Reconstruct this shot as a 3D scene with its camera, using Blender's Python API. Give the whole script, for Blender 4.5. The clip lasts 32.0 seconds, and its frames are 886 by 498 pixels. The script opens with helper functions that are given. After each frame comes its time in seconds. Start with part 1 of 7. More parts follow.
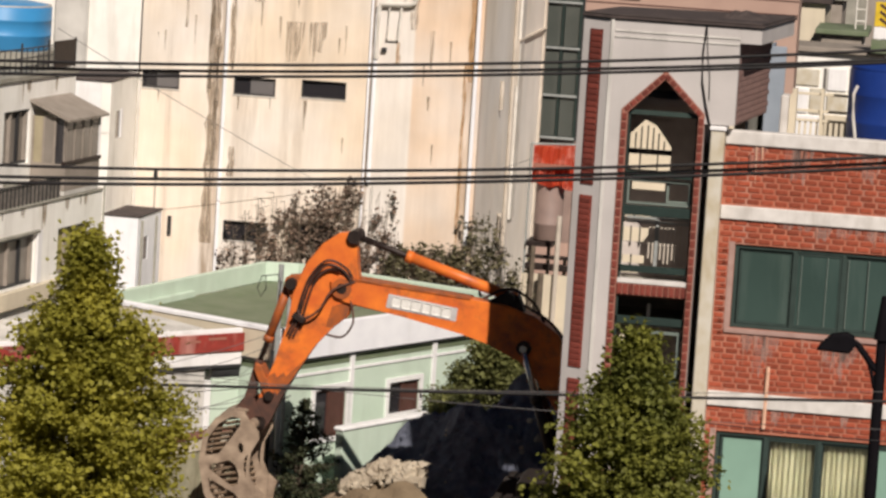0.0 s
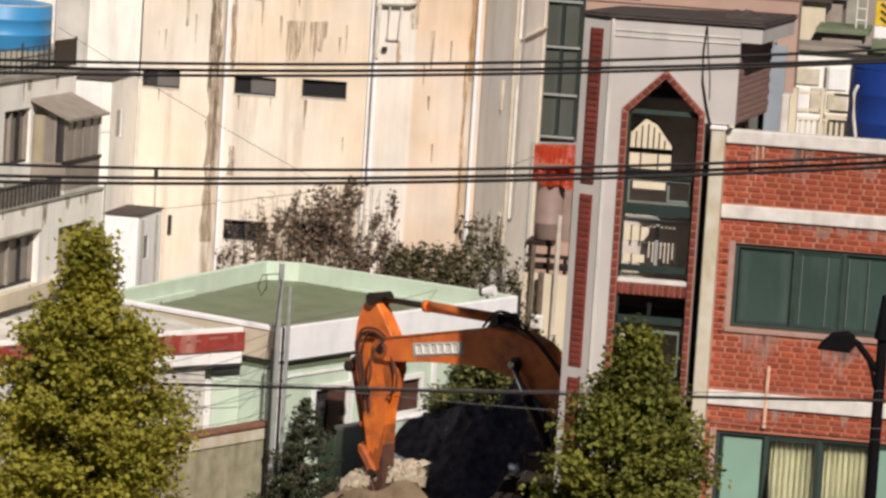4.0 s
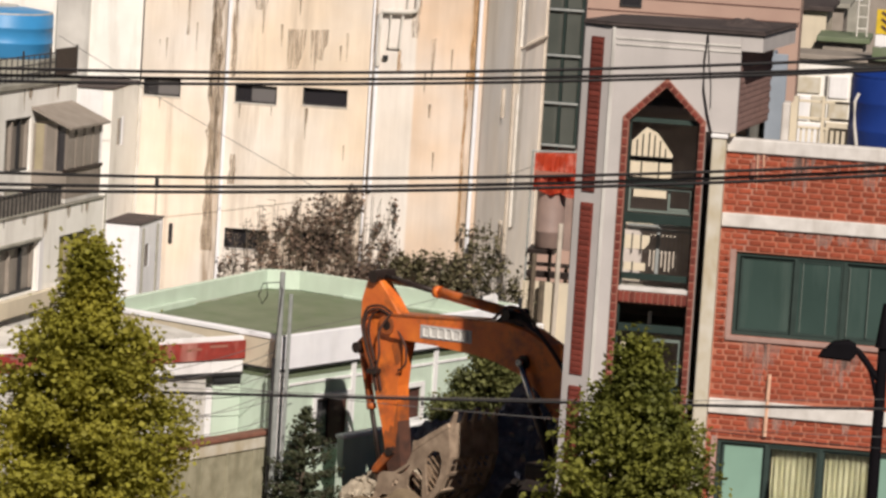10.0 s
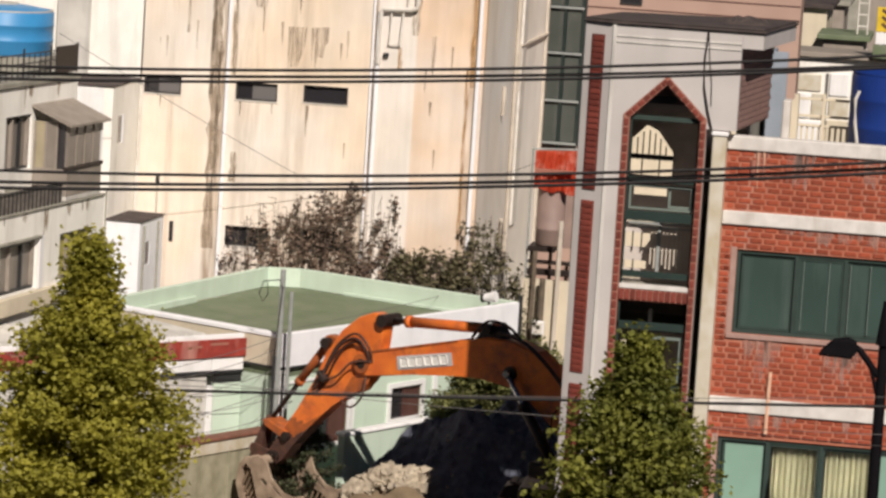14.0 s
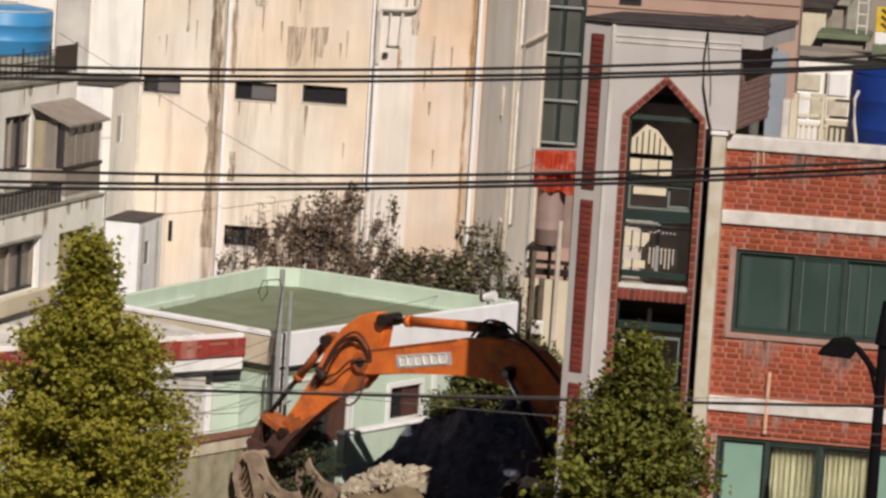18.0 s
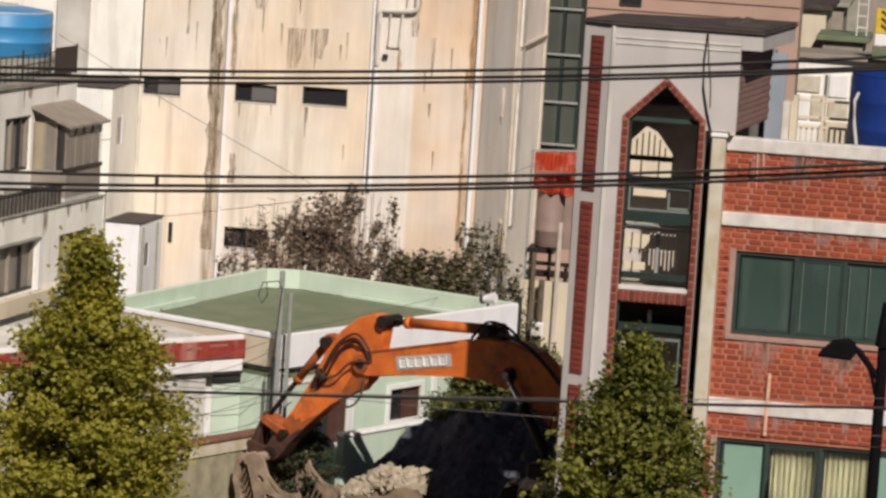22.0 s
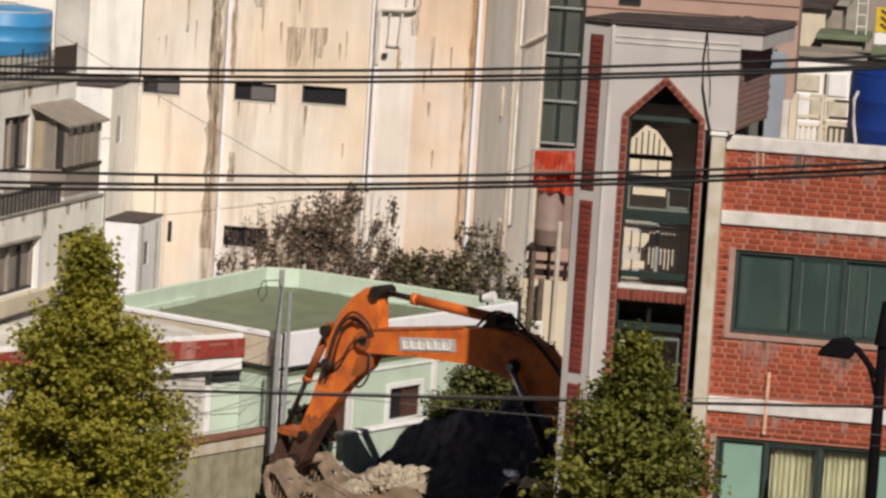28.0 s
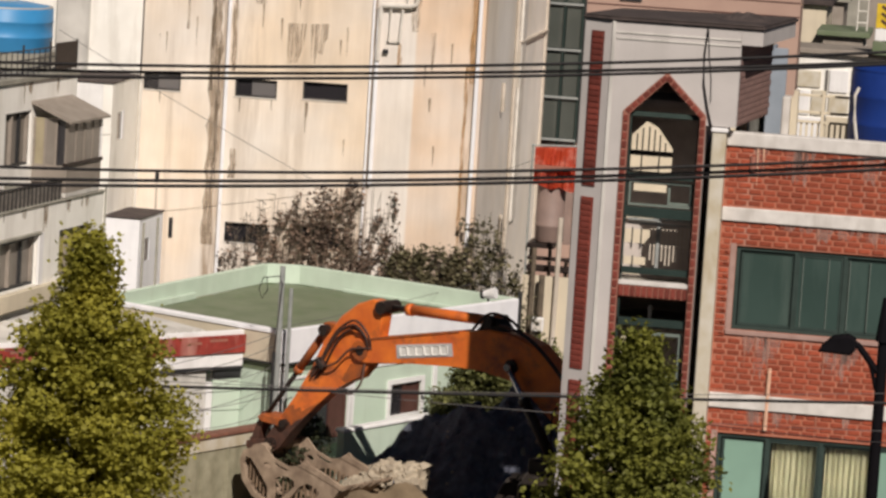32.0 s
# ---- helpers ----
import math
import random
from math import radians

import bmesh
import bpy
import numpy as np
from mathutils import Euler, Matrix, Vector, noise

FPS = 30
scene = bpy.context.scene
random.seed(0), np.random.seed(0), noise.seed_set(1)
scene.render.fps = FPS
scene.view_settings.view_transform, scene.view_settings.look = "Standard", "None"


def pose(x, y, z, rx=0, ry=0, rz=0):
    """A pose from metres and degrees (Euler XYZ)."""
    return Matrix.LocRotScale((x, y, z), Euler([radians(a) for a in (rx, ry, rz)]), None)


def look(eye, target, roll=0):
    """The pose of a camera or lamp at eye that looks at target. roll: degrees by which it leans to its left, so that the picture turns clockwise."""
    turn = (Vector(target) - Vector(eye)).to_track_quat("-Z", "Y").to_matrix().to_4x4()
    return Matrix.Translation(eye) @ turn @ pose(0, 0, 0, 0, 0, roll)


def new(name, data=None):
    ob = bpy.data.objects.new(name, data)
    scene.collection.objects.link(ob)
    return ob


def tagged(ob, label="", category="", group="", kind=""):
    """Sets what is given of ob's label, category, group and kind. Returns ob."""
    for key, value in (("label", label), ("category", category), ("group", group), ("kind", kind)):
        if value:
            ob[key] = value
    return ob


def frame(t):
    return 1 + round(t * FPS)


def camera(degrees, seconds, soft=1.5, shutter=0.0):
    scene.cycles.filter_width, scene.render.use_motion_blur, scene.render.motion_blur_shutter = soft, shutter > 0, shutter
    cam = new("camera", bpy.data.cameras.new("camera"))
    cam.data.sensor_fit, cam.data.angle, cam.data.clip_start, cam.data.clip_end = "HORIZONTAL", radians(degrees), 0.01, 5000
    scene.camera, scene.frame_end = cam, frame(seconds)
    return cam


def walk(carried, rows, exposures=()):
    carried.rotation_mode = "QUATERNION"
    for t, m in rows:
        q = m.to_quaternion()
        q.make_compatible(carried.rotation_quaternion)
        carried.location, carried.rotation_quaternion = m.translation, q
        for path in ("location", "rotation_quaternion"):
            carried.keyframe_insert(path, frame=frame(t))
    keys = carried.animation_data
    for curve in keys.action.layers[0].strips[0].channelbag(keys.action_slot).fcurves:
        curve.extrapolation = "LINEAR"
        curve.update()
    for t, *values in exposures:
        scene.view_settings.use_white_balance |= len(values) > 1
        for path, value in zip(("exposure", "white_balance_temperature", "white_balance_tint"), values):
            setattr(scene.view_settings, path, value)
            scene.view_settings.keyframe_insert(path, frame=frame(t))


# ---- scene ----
# camera: stands still on an upper floor across the street, held by hand with a slight drift
LENS = 14.0
cam = camera(LENS, 32.0, soft=2.7)
FOCAL = 784 / math.tan(radians(LENS / 2))
AIM = pose(0, 0, 13.5) @ pose(0, 0, 0, 0, 0, 8.0) @ pose(0, 0, 0, 82.8) @ pose(0, 0, 0, 0, 0, 3.6)
DRIFT = [(0.0, -2.0, -10.5), (1.0, -2.0, -10.9), (2.0, -1.9, -11.7), (3.0, -1.9, -11.9), (3.5, -1.2, -11.9), (5.5, -1.2, -11.7), (6.0, -1.5, -11.0), (6.5, -1.5, -9.7), (7.0, -1.5, -7.3), (7.5, -1.4, -5.2), (8.0, -1.4, -2.7), (8.5, -1.4, -0.3), (9.0, -1.2, 1.7), (9.5, -1.0, 2.9), (10.0, 0.3, 2.9), (10.5, 0.7, 1.9), (11.0, 0.8, 0.7), (12.0, 0.8, -1.3), (13.0, 1.3, -1.3), (14.0, 1.3, -1.2), (14.5, 1.2, -1.0), (16.5, 0.2, -2.0), (17.0, 0.0, -2.5), (18.0, 0.0, -1.8), (19.0, 0.0, 0.0), (20.0, 0.0, 1.4), (22.0, 0.0, 1.2), (23.0, 0.0, 0.9), (24.0, -1.0, 0.2), (25.5, -1.0, -0.5), (28.0, -1.0, -0.8), (29.0, -1.0, -1.0), (30.0, 0.2, -1.2), (30.5, 0.2, -1.3), (31.0, 0.2, -3.2), (31.5, 0.2, -4.7), (32.0, 0.5, -7.5)]
walk(cam, [(t, AIM @ pose(0, 0, 0, math.degrees(v / FOCAL), math.degrees(h / FOCAL))) for t, h, v in DRIFT],
     exposures=[(0, 0.08), (14.5, 0.08), (16.5, -0.09), (32, -0.09)])

# daylight: low clear sun from behind the camera's right shoulder
SUN_AZ, SUN_EL = 21.8, 38.2
world = bpy.data.worlds.new("sky")
scene.world = world
world.use_nodes = True
wn = world.node_tree.nodes
sky = wn.new("ShaderNodeTexSky")
sky.sky_type = "NISHITA"
sky.sun_disc = False
sky.ozone_density, sky.dust_density = 6.0, 0.3
sky.sun_elevation = radians(SUN_EL)
sky.sun_rotation = radians(180 - SUN_AZ)
world.node_tree.links.new(sky.outputs[0], wn["Background"].inputs[0])
wn["Background"].inputs[1].default_value = 0.0125
sun = new("sun", bpy.data.lights.new("sun", "SUN"))
sun.data.energy, sun.data.angle, sun.data.color = 4.6, radians(0.5), (1.0, 0.90, 0.805)
sun.matrix_world = look((20 * math.sin(radians(SUN_AZ)), -20 * math.cos(radians(SUN_AZ)), 20 * math.tan(radians(SUN_EL))), (0, 0, 0))

GROUND = -1.6


# ---------- materials ----------
def mat(name, col, col2=None, rough=0.75, scale=4.0, streak=None, amount=0.5, bump=0.15, metal=0.0, fine=60.0, rand=0.0, island=False, stretch=0.12, spec=0.4):
    m = bpy.data.materials.new(name)
    m.use_nodes = True
    nt = m.node_tree
    n, l = nt.nodes, nt.links
    b = n["Principled BSDF"]
    b.inputs["Roughness"].default_value, b.inputs["Metallic"].default_value = rough, metal
    b.inputs["Specular IOR Level"].default_value = spec
    tc = n.new("ShaderNodeTexCoord")
    na = n.new("ShaderNodeTexNoise")
    na.inputs["Scale"].default_value, na.inputs["Detail"].default_value = scale, 6
    l.new(tc.outputs["Object"], na.inputs["Vector"])
    ra = n.new("ShaderNodeValToRGB")
    ra.color_ramp.elements[0].position, ra.color_ramp.elements[1].position = 0.32, 0.68
    c2 = col2 or tuple(c * 0.78 for c in col)
    ra.color_ramp.elements[0].color, ra.color_ramp.elements[1].color = (*c2, 1), (*col, 1)
    l.new(na.outputs["Fac"], ra.inputs["Fac"])
    out = ra.outputs["Color"]
    if streak:
        mp = n.new("ShaderNodeMapping")
        mp.inputs["Scale"].default_value = (0.8, 0.8, stretch)
        l.new(tc.outputs["Object"], mp.inputs["Vector"])
        nb = n.new("ShaderNodeTexNoise")
        nb.inputs["Scale"].default_value, nb.inputs["Detail"].default_value, nb.inputs["Roughness"].default_value = 2.4, 8, 0.65
        l.new(mp.outputs["Vector"], nb.inputs["Vector"])
        rb = n.new("ShaderNodeValToRGB")
        rb.color_ramp.elements[0].position, rb.color_ramp.elements[1].position = 0.5, 0.74
        rb.color_ramp.elements[1].color = (amount, amount, amount, 1)
        l.new(nb.outputs["Fac"], rb.inputs["Fac"])
        mx = n.new("ShaderNodeMix")
        mx.data_type = "RGBA"
        l.new(rb.outputs["Color"], mx.inputs["Factor"])
        l.new(out, mx.inputs["A"])
        mx.inputs["B"].default_value = (*streak, 1)
        out = mx.outputs["Result"]
    if rand or island:
        src = n.new("ShaderNodeNewGeometry").outputs["Random Per Island"] if island else n.new("ShaderNodeObjectInfo").outputs["Random"]
        mr = n.new("ShaderNodeMapRange")
        mr.inputs["To Min"].default_value, mr.inputs["To Max"].default_value = 1 - (rand or 0.25), 1 + (rand or 0.25) * 0.7
        l.new(src, mr.inputs["Value"])
        hv = n.new("ShaderNodeHueSaturation")
        l.new(mr.outputs["Result"], hv.inputs["Value"])
        l.new(out, hv.inputs["Color"])
        out = hv.outputs["Color"]
    l.new(out, b.inputs["Base Color"])
    if bump:
        nf = n.new("ShaderNodeTexNoise")
        nf.inputs["Scale"].default_value, nf.inputs["Detail"].default_value = fine, 4
        l.new(tc.outputs["Object"], nf.inputs["Vector"])
        bp = n.new("ShaderNodeBump")
        bp.inputs["Strength"].default_value, bp.inputs["Distance"].default_value = bump, 0.02
        l.new(nf.outputs["Fac"], bp.inputs["Height"])
        l.new(bp.outputs["Normal"], b.inputs["Normal"])
    return m


def stained(name, axis, lo, hi, stops, stains, dirt, sharp=0.15):
    """Painted wall with vertical fields of colour along one axis and run-down stains at given places (centre, half width, strength)."""
    m = mat(name, (0.5, 0.5, 0.5), rough=0.85, bump=0.1, fine=30)
    nt = m.node_tree
    n, l = nt.nodes, nt.links
    b = n["Principled BSDF"]
    for k in list(b.inputs["Base Color"].links):
        l.remove(k)
    tc = n.new("ShaderNodeTexCoord")
    sp = n.new("ShaderNodeSeparateXYZ")
    l.new(tc.outputs["Object"], sp.inputs["Vector"])
    mr = n.new("ShaderNodeMapRange")
    mr.inputs["From Min"].default_value, mr.inputs["From Max"].default_value = lo, hi
    l.new(sp.outputs[axis], mr.inputs["Value"])
    ramp = n.new("ShaderNodeValToRGB")
    el = ramp.color_ramp.elements
    while len(el) > 1:
        el.remove(el[-1])
    for k, (p, c) in enumerate(stops):
        e = el[0] if k == 0 else el.new((p - lo) / (hi - lo))
        e.position, e.color = (p - lo) / (hi - lo), (*c, 1)
    l.new(mr.outputs["Result"], ramp.inputs["Fac"])
    sm = n.new("ShaderNodeValToRGB")
    el = sm.color_ramp.elements
    while len(el) > 1:
        el.remove(el[-1])
    el[0].position, el[0].color = 0, (0.12, 0.12, 0.12, 1)
    for c, w, s in sorted(stains):
        for p, v in ((c - w * 1.3, 0.12), (c - w * 0.8, s), (c + w * 0.8, s), (c + w * 1.3, 0.12)):
            e = el.new(min(1, max(0, (p - lo) / (hi - lo))))
            e.color = (v, v, v, 1)
    l.new(mr.outputs["Result"], sm.inputs["Fac"])
    mp = n.new("ShaderNodeMapping")
    mp.inputs["Scale"].default_value = (3.0, 3.0, 0.25)
    l.new(tc.outputs["Object"], mp.inputs["Vector"])
    nz = n.new("ShaderNodeTexNoise")
    nz.inputs["Scale"].default_value, nz.inputs["Detail"].default_value, nz.inputs["Roughness"].default_value = 1.6, 9, 0.7
    l.new(mp.outputs["Vector"], nz.inputs["Vector"])
    r2 = n.new("ShaderNodeValToRGB")
    r2.color_ramp.elements[0].position, r2.color_ramp.elements[1].position = 0.36, 0.58
    l.new(nz.outputs["Fac"], r2.inputs["Fac"])
    mul = n.new("ShaderNodeMath")
    mul.operation = "MULTIPLY"
    l.new(sm.outputs["Color"], mul.inputs[0])
    l.new(r2.outputs["Color"], mul.inputs[1])
    big = n.new("ShaderNodeTexNoise")
    big.inputs["Scale"].default_value, big.inputs["Detail"].default_value = 0.7, 5
    l.new(tc.outputs["Object"], big.inputs["Vector"])
    hv = n.new("ShaderNodeHueSaturation")
    m3 = n.new("ShaderNodeMapRange")
    m3.inputs["From Min"].default_value, m3.inputs["From Max"].default_value = 0.3, 0.7
    m3.inputs["To Min"].default_value, m3.inputs["To Max"].default_value = 0.87, 1.08
    l.new(big.outputs["Fac"], m3.inputs["Value"])
    l.new(m3.outputs["Result"], hv.inputs["Value"])
    tone = n.new("ShaderNodeTexNoise")
    tone.inputs["Scale"].default_value, tone.inputs["Detail"].default_value = 0.33, 4
    l.new(tc.outputs["Object"], tone.inputs["Vector"])
    m4 = n.new("ShaderNodeMapRange")
    m4.inputs["From Min"].default_value, m4.inputs["From Max"].default_value = 0.35, 0.65
    m4.inputs["To Min"].default_value, m4.inputs["To Max"].default_value = 0.55, 1.25
    l.new(tone.outputs["Fac"], m4.inputs["Value"])
    l.new(m4.outputs["Result"], hv.inputs["Saturation"])
    l.new(ramp.outputs["Color"], hv.inputs["Color"])
    mx = n.new("ShaderNodeMix")
    mx.data_type = "RGBA"
    l.new(mul.outputs["Value"], mx.inputs["Factor"])
    l.new(hv.outputs["Color"], mx.inputs["A"])
    mx.inputs["B"].default_value = (*dirt, 1)
    l.new(mx.outputs["Result"], b.inputs["Base Color"])
    return m


def run_mat(name, col, lo=0.42, hi=0.62):
    """A thin film of dirt left by running water, broken up into vertical threads."""
    m = mat(name, col, tuple(c * 0.7 for c in col), rough=0.9, scale=5)
    n, l = m.node_tree.nodes, m.node_tree.links
    tc = n.new("ShaderNodeTexCoord")
    mp = n.new("ShaderNodeMapping")
    mp.inputs["Scale"].default_value = (9.0, 9.0, 0.9)
    l.new(tc.outputs["Object"], mp.inputs["Vector"])
    nz = n.new("ShaderNodeTexNoise")
    nz.inputs["Scale"].default_value, nz.inputs["Detail"].default_value, nz.inputs["Roughness"].default_value = 1.5, 8, 0.75
    l.new(mp.outputs["Vector"], nz.inputs["Vector"])
    r = n.new("ShaderNodeValToRGB")
    r.color_ramp.elements[0].position, r.color_ramp.elements[1].position = lo, hi
    r.color_ramp.elements[1].color = (0.75, 0.75, 0.75, 1)
    l.new(nz.outputs["Fac"], r.inputs["Fac"])
    l.new(r.outputs["Color"], n["Principled BSDF"].inputs["Alpha"])
    return m


def pane_mat(name, col, rough=0.06, metal=0.0, alpha=0.0):
    """Tinted window glass: dark body with a clear coat of reflection, or really transparent where alpha is set."""
    m = mat(name, col, tuple(c * 0.85 for c in col), rough=rough, bump=0.0, scale=1.2, spec=0.6)
    if alpha:
        m.node_tree.nodes["Principled BSDF"].inputs["Transmission Weight"].default_value = alpha
    return m


def leafy(m, share=0.5):
    """Lets part of the light through, as thin leaves do."""
    nt = m.node_tree
    n, l = nt.nodes, nt.links
    b = n["Principled BSDF"]
    src = b.inputs["Base Color"].links[0].from_socket
    tr = n.new("ShaderNodeBsdfTranslucent")
    l.new(src, tr.inputs["Color"])
    mx = n.new("ShaderNodeMixShader")
    mx.inputs["Fac"].default_value = share
    l.new(b.outputs[0], mx.inputs[1])
    l.new(tr.outputs[0], mx.inputs[2])
    l.new(mx.outputs[0], n["Material Output"].inputs["Surface"])
    return m


BEIGE, CREAM, PEACH, WHITE = (0.84, 0.71, 0.575), (0.87, 0.76, 0.64), (0.78, 0.615, 0.48), (0.84, 0.775, 0.71)
M_BEIGE = stained("beige_plaster", "X", -18.9, -10.5,
                  [(-18.5, CREAM), (-17.6, BEIGE), (-16.9, CREAM), (-13.52, BEIGE), (-13.48, WHITE), (-12.46, WHITE), (-12.42, PEACH), (-10.6, PEACH)],
                  [(-17.05, 0.16, 0.8), (-18.15, 0.07, 0.35), (-16.3, 0.3, 0.3), (-15.2, 0.25, 0.3), (-13.42, 0.05, 0.6), (-11.1, 0.12, 0.6)], (0.25, 0.165, 0.095))
M_BEIGE_SIDE = stained("grey_white_plaster", "Y", 80.0, 92.0, [(80, (0.90, 0.80, 0.69)), (84, (0.88, 0.80, 0.70)), (92, (0.90, 0.84, 0.76))],
                       [(83.6, 0.3, 0.3), (87.4, 0.3, 0.35)], (0.52, 0.47, 0.41))
M_WHITEWALL = mat("white_plaster", (0.95, 0.93, 0.88), (0.85, 0.825, 0.77), streak=(0.46, 0.42, 0.36), amount=0.5, scale=1.3, fine=25)
M_GREYWALL = mat("grey_plaster", (0.66, 0.64, 0.60), (0.50, 0.48, 0.45), streak=(0.25, 0.24, 0.22), amount=0.6, scale=1.4, fine=25)
M_WHITE = mat("white_paint", (0.87, 0.86, 0.86), (0.79, 0.78, 0.78), streak=(0.42, 0.40, 0.37), amount=0.35, scale=3)
M_FASCIA = mat("white_fascia_paint", (0.92, 0.92, 0.95), (0.84, 0.84, 0.88), streak=(0.55, 0.55, 0.56), amount=0.3, scale=2.5)
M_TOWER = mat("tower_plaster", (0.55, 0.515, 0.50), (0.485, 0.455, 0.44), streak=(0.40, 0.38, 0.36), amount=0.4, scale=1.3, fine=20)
M_COLUMN = mat("stained_column", (0.62, 0.58, 0.50), (0.52, 0.46, 0.34), streak=(0.40, 0.31, 0.16), amount=0.8, scale=3.5, stretch=0.3)
M_BRICK = mat("red_brick", (0.37, 0.08, 0.038), (0.265, 0.053, 0.026), rough=0.8, scale=9, bump=0.3, rand=0.3, fine=45)
M_BRICK_DARK = mat("dark_red_brick", (0.215, 0.045, 0.03), (0.15, 0.034, 0.025), rough=0.8, scale=9, bump=0.3, rand=0.3, fine=45)
M_MORTAR = mat("pink_mortar", (0.46, 0.165, 0.10), (0.36, 0.12, 0.075), streak=(0.48, 0.30, 0.24), amount=0.7, rough=0.9, scale=3, fine=40)
M_MORTAR_PALE = mat("pale_mortar", (0.36, 0.15, 0.11), (0.30, 0.13, 0.095), rough=0.9, scale=5)
M_DULLBRICK = mat("dull_brick", (0.27, 0.165, 0.145), (0.20, 0.12, 0.105), rough=0.85, scale=9, bump=0.3, rand=0.12, fine=45)
M_SILL = mat("grey_pink_sill", (0.42, 0.28, 0.245), (0.34, 0.21, 0.18), rough=0.9, scale=5)
M_WALLPIPE = mat("pale_wall_pipe", (0.78, 0.50, 0.36), (0.66, 0.40, 0.28), rough=0.6, scale=5)
M_DIRTYSTEEL = mat("dirty_brown_steel", (0.12, 0.052, 0.034), (0.06, 0.032, 0.025), rough=0.65, scale=5, bump=0.15)
M_SMOKE = pane_mat("smoky_glass", (0.085, 0.095, 0.085), rough=0.12)
M_SIDEPIPE = mat("grey_cream_pipe", (0.62, 0.55, 0.47), (0.48, 0.42, 0.35), rough=0.7, scale=3)
M_BROWNTANK = mat("brown_tank", (0.30, 0.215, 0.185), (0.23, 0.165, 0.145), rough=0.6, scale=2)
M_DRIPDARK = run_mat("dark_run_stain", (0.42, 0.33, 0.24), 0.36, 0.7)
M_GRIME = run_mat("grey_brown_grime", (0.46, 0.36, 0.26), 0.38, 0.66)
M_OCHRE = run_mat("ochre_rust_run", (0.60, 0.34, 0.12), 0.38, 0.72)
M_RUNPINK = mat("lime_run", (0.44, 0.22, 0.16), (0.36, 0.14, 0.09), rough=0.9, scale=6)
M_LIMEFILM = run_mat("pale_lime_film", (0.62, 0.42, 0.36), 0.42, 0.85)
M_MOTTLE = mat("dark_mottle", (0.12, 0.105, 0.09), (0.26, 0.23, 0.20), rough=0.9, scale=9, streak=(0.05, 0.045, 0.04), amount=0.9, stretch=0.5)
M_DRIP = run_mat("water_run_stain", (0.52, 0.43, 0.335), 0.40, 0.78)
# paler vertical streaks paint reflections into the green glass
M_REFLECTGLASS = mat("green_glass", (0.055, 0.09, 0.08), (0.042, 0.07, 0.062), rough=0.08, scale=0.8, streak=(0.115, 0.15, 0.135), amount=0.55, bump=0.0, spec=0.6, stretch=0.08)
M_WINFRAME = mat("green_aluminium", (0.04, 0.062, 0.055), rough=0.45, bump=0)
M_PALEGREEN = pane_mat("pale_green_glass", (0.26, 0.42, 0.34), rough=0.15)
M_DARKGLASS = pane_mat("dark_glass", (0.03, 0.028, 0.032), rough=0.1)
M_GREYGLASS = pane_mat("grey_glass", (0.16, 0.15, 0.15), rough=0.25)
M_GREENFRAME = mat("dark_green_frame", (0.024, 0.042, 0.037), rough=0.45, bump=0)
M_DARKFRAME = mat("dark_frame", (0.03, 0.03, 0.032), rough=0.5, bump=0)
M_BROWNFRAME = mat("brown_frame", (0.10, 0.045, 0.035), rough=0.6, bump=0.05)
# dark tone that carries the shade of unlit rooms
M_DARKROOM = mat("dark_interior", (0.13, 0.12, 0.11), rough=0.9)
M_STAIR = mat("stairwell_plaster", (0.62, 0.56, 0.52), (0.5, 0.45, 0.42), rough=0.9)
M_SASH = mat("pale_green_sash", (0.19, 0.23, 0.205), (0.15, 0.185, 0.165), rough=0.5)
M_CURTAIN = mat("cream_curtain", (0.70, 0.66, 0.47), (0.58, 0.55, 0.38), rough=0.9, scale=2)
M_PINK = mat("pink_plaster", (0.43, 0.295, 0.24), (0.38, 0.255, 0.21), streak=(0.40, 0.27, 0.22), amount=0.4, scale=1.2)
M_CREAMWALL = mat("cream_plaster", (0.68, 0.60, 0.46), (0.60, 0.53, 0.41), streak=(0.42, 0.36, 0.27), amount=0.35, scale=1.2)
M_TAR = mat("roof_felt", (0.085, 0.065, 0.06), (0.045, 0.035, 0.034), rough=0.9, scale=3)
M_MINT = mat("mint_paint", (0.59, 0.70, 0.59), (0.53, 0.64, 0.53), streak=(0.40, 0.46, 0.38), amount=0.35, scale=1.5, rough=0.7)
M_ROOFGREEN = mat("green_roof_paint", (0.19, 0.22, 0.145), (0.135, 0.165, 0.10), streak=(0.10, 0.16, 0.06), amount=0.7, rough=0.75, scale=1.1, stretch=0.9)
M_DARKRED = mat("dark_red_paint", (0.33, 0.045, 0.033), (0.2, 0.028, 0.02), streak=(0.55, 0.30, 0.25), amount=0.8, scale=4)
M_RUST = mat("red_brown_coping", (0.25, 0.11, 0.075), (0.16, 0.075, 0.05), scale=5)
M_CONCRETE = mat("old_concrete", (0.36, 0.34, 0.29), (0.27, 0.26, 0.22), streak=(0.16, 0.15, 0.12), amount=0.6, scale=2.5, bump=0.3)
M_MOSSY = mat("mossy_concrete", (0.40, 0.37, 0.265), (0.27, 0.255, 0.175), streak=(0.17, 0.155, 0.095), amount=0.9, scale=3.5, bump=0.4, stretch=0.35)
M_SOIL = mat("brown_soil", (0.22, 0.165, 0.105), (0.15, 0.11, 0.07), rough=0.95, scale=2.5, bump=0.6, fine=14)
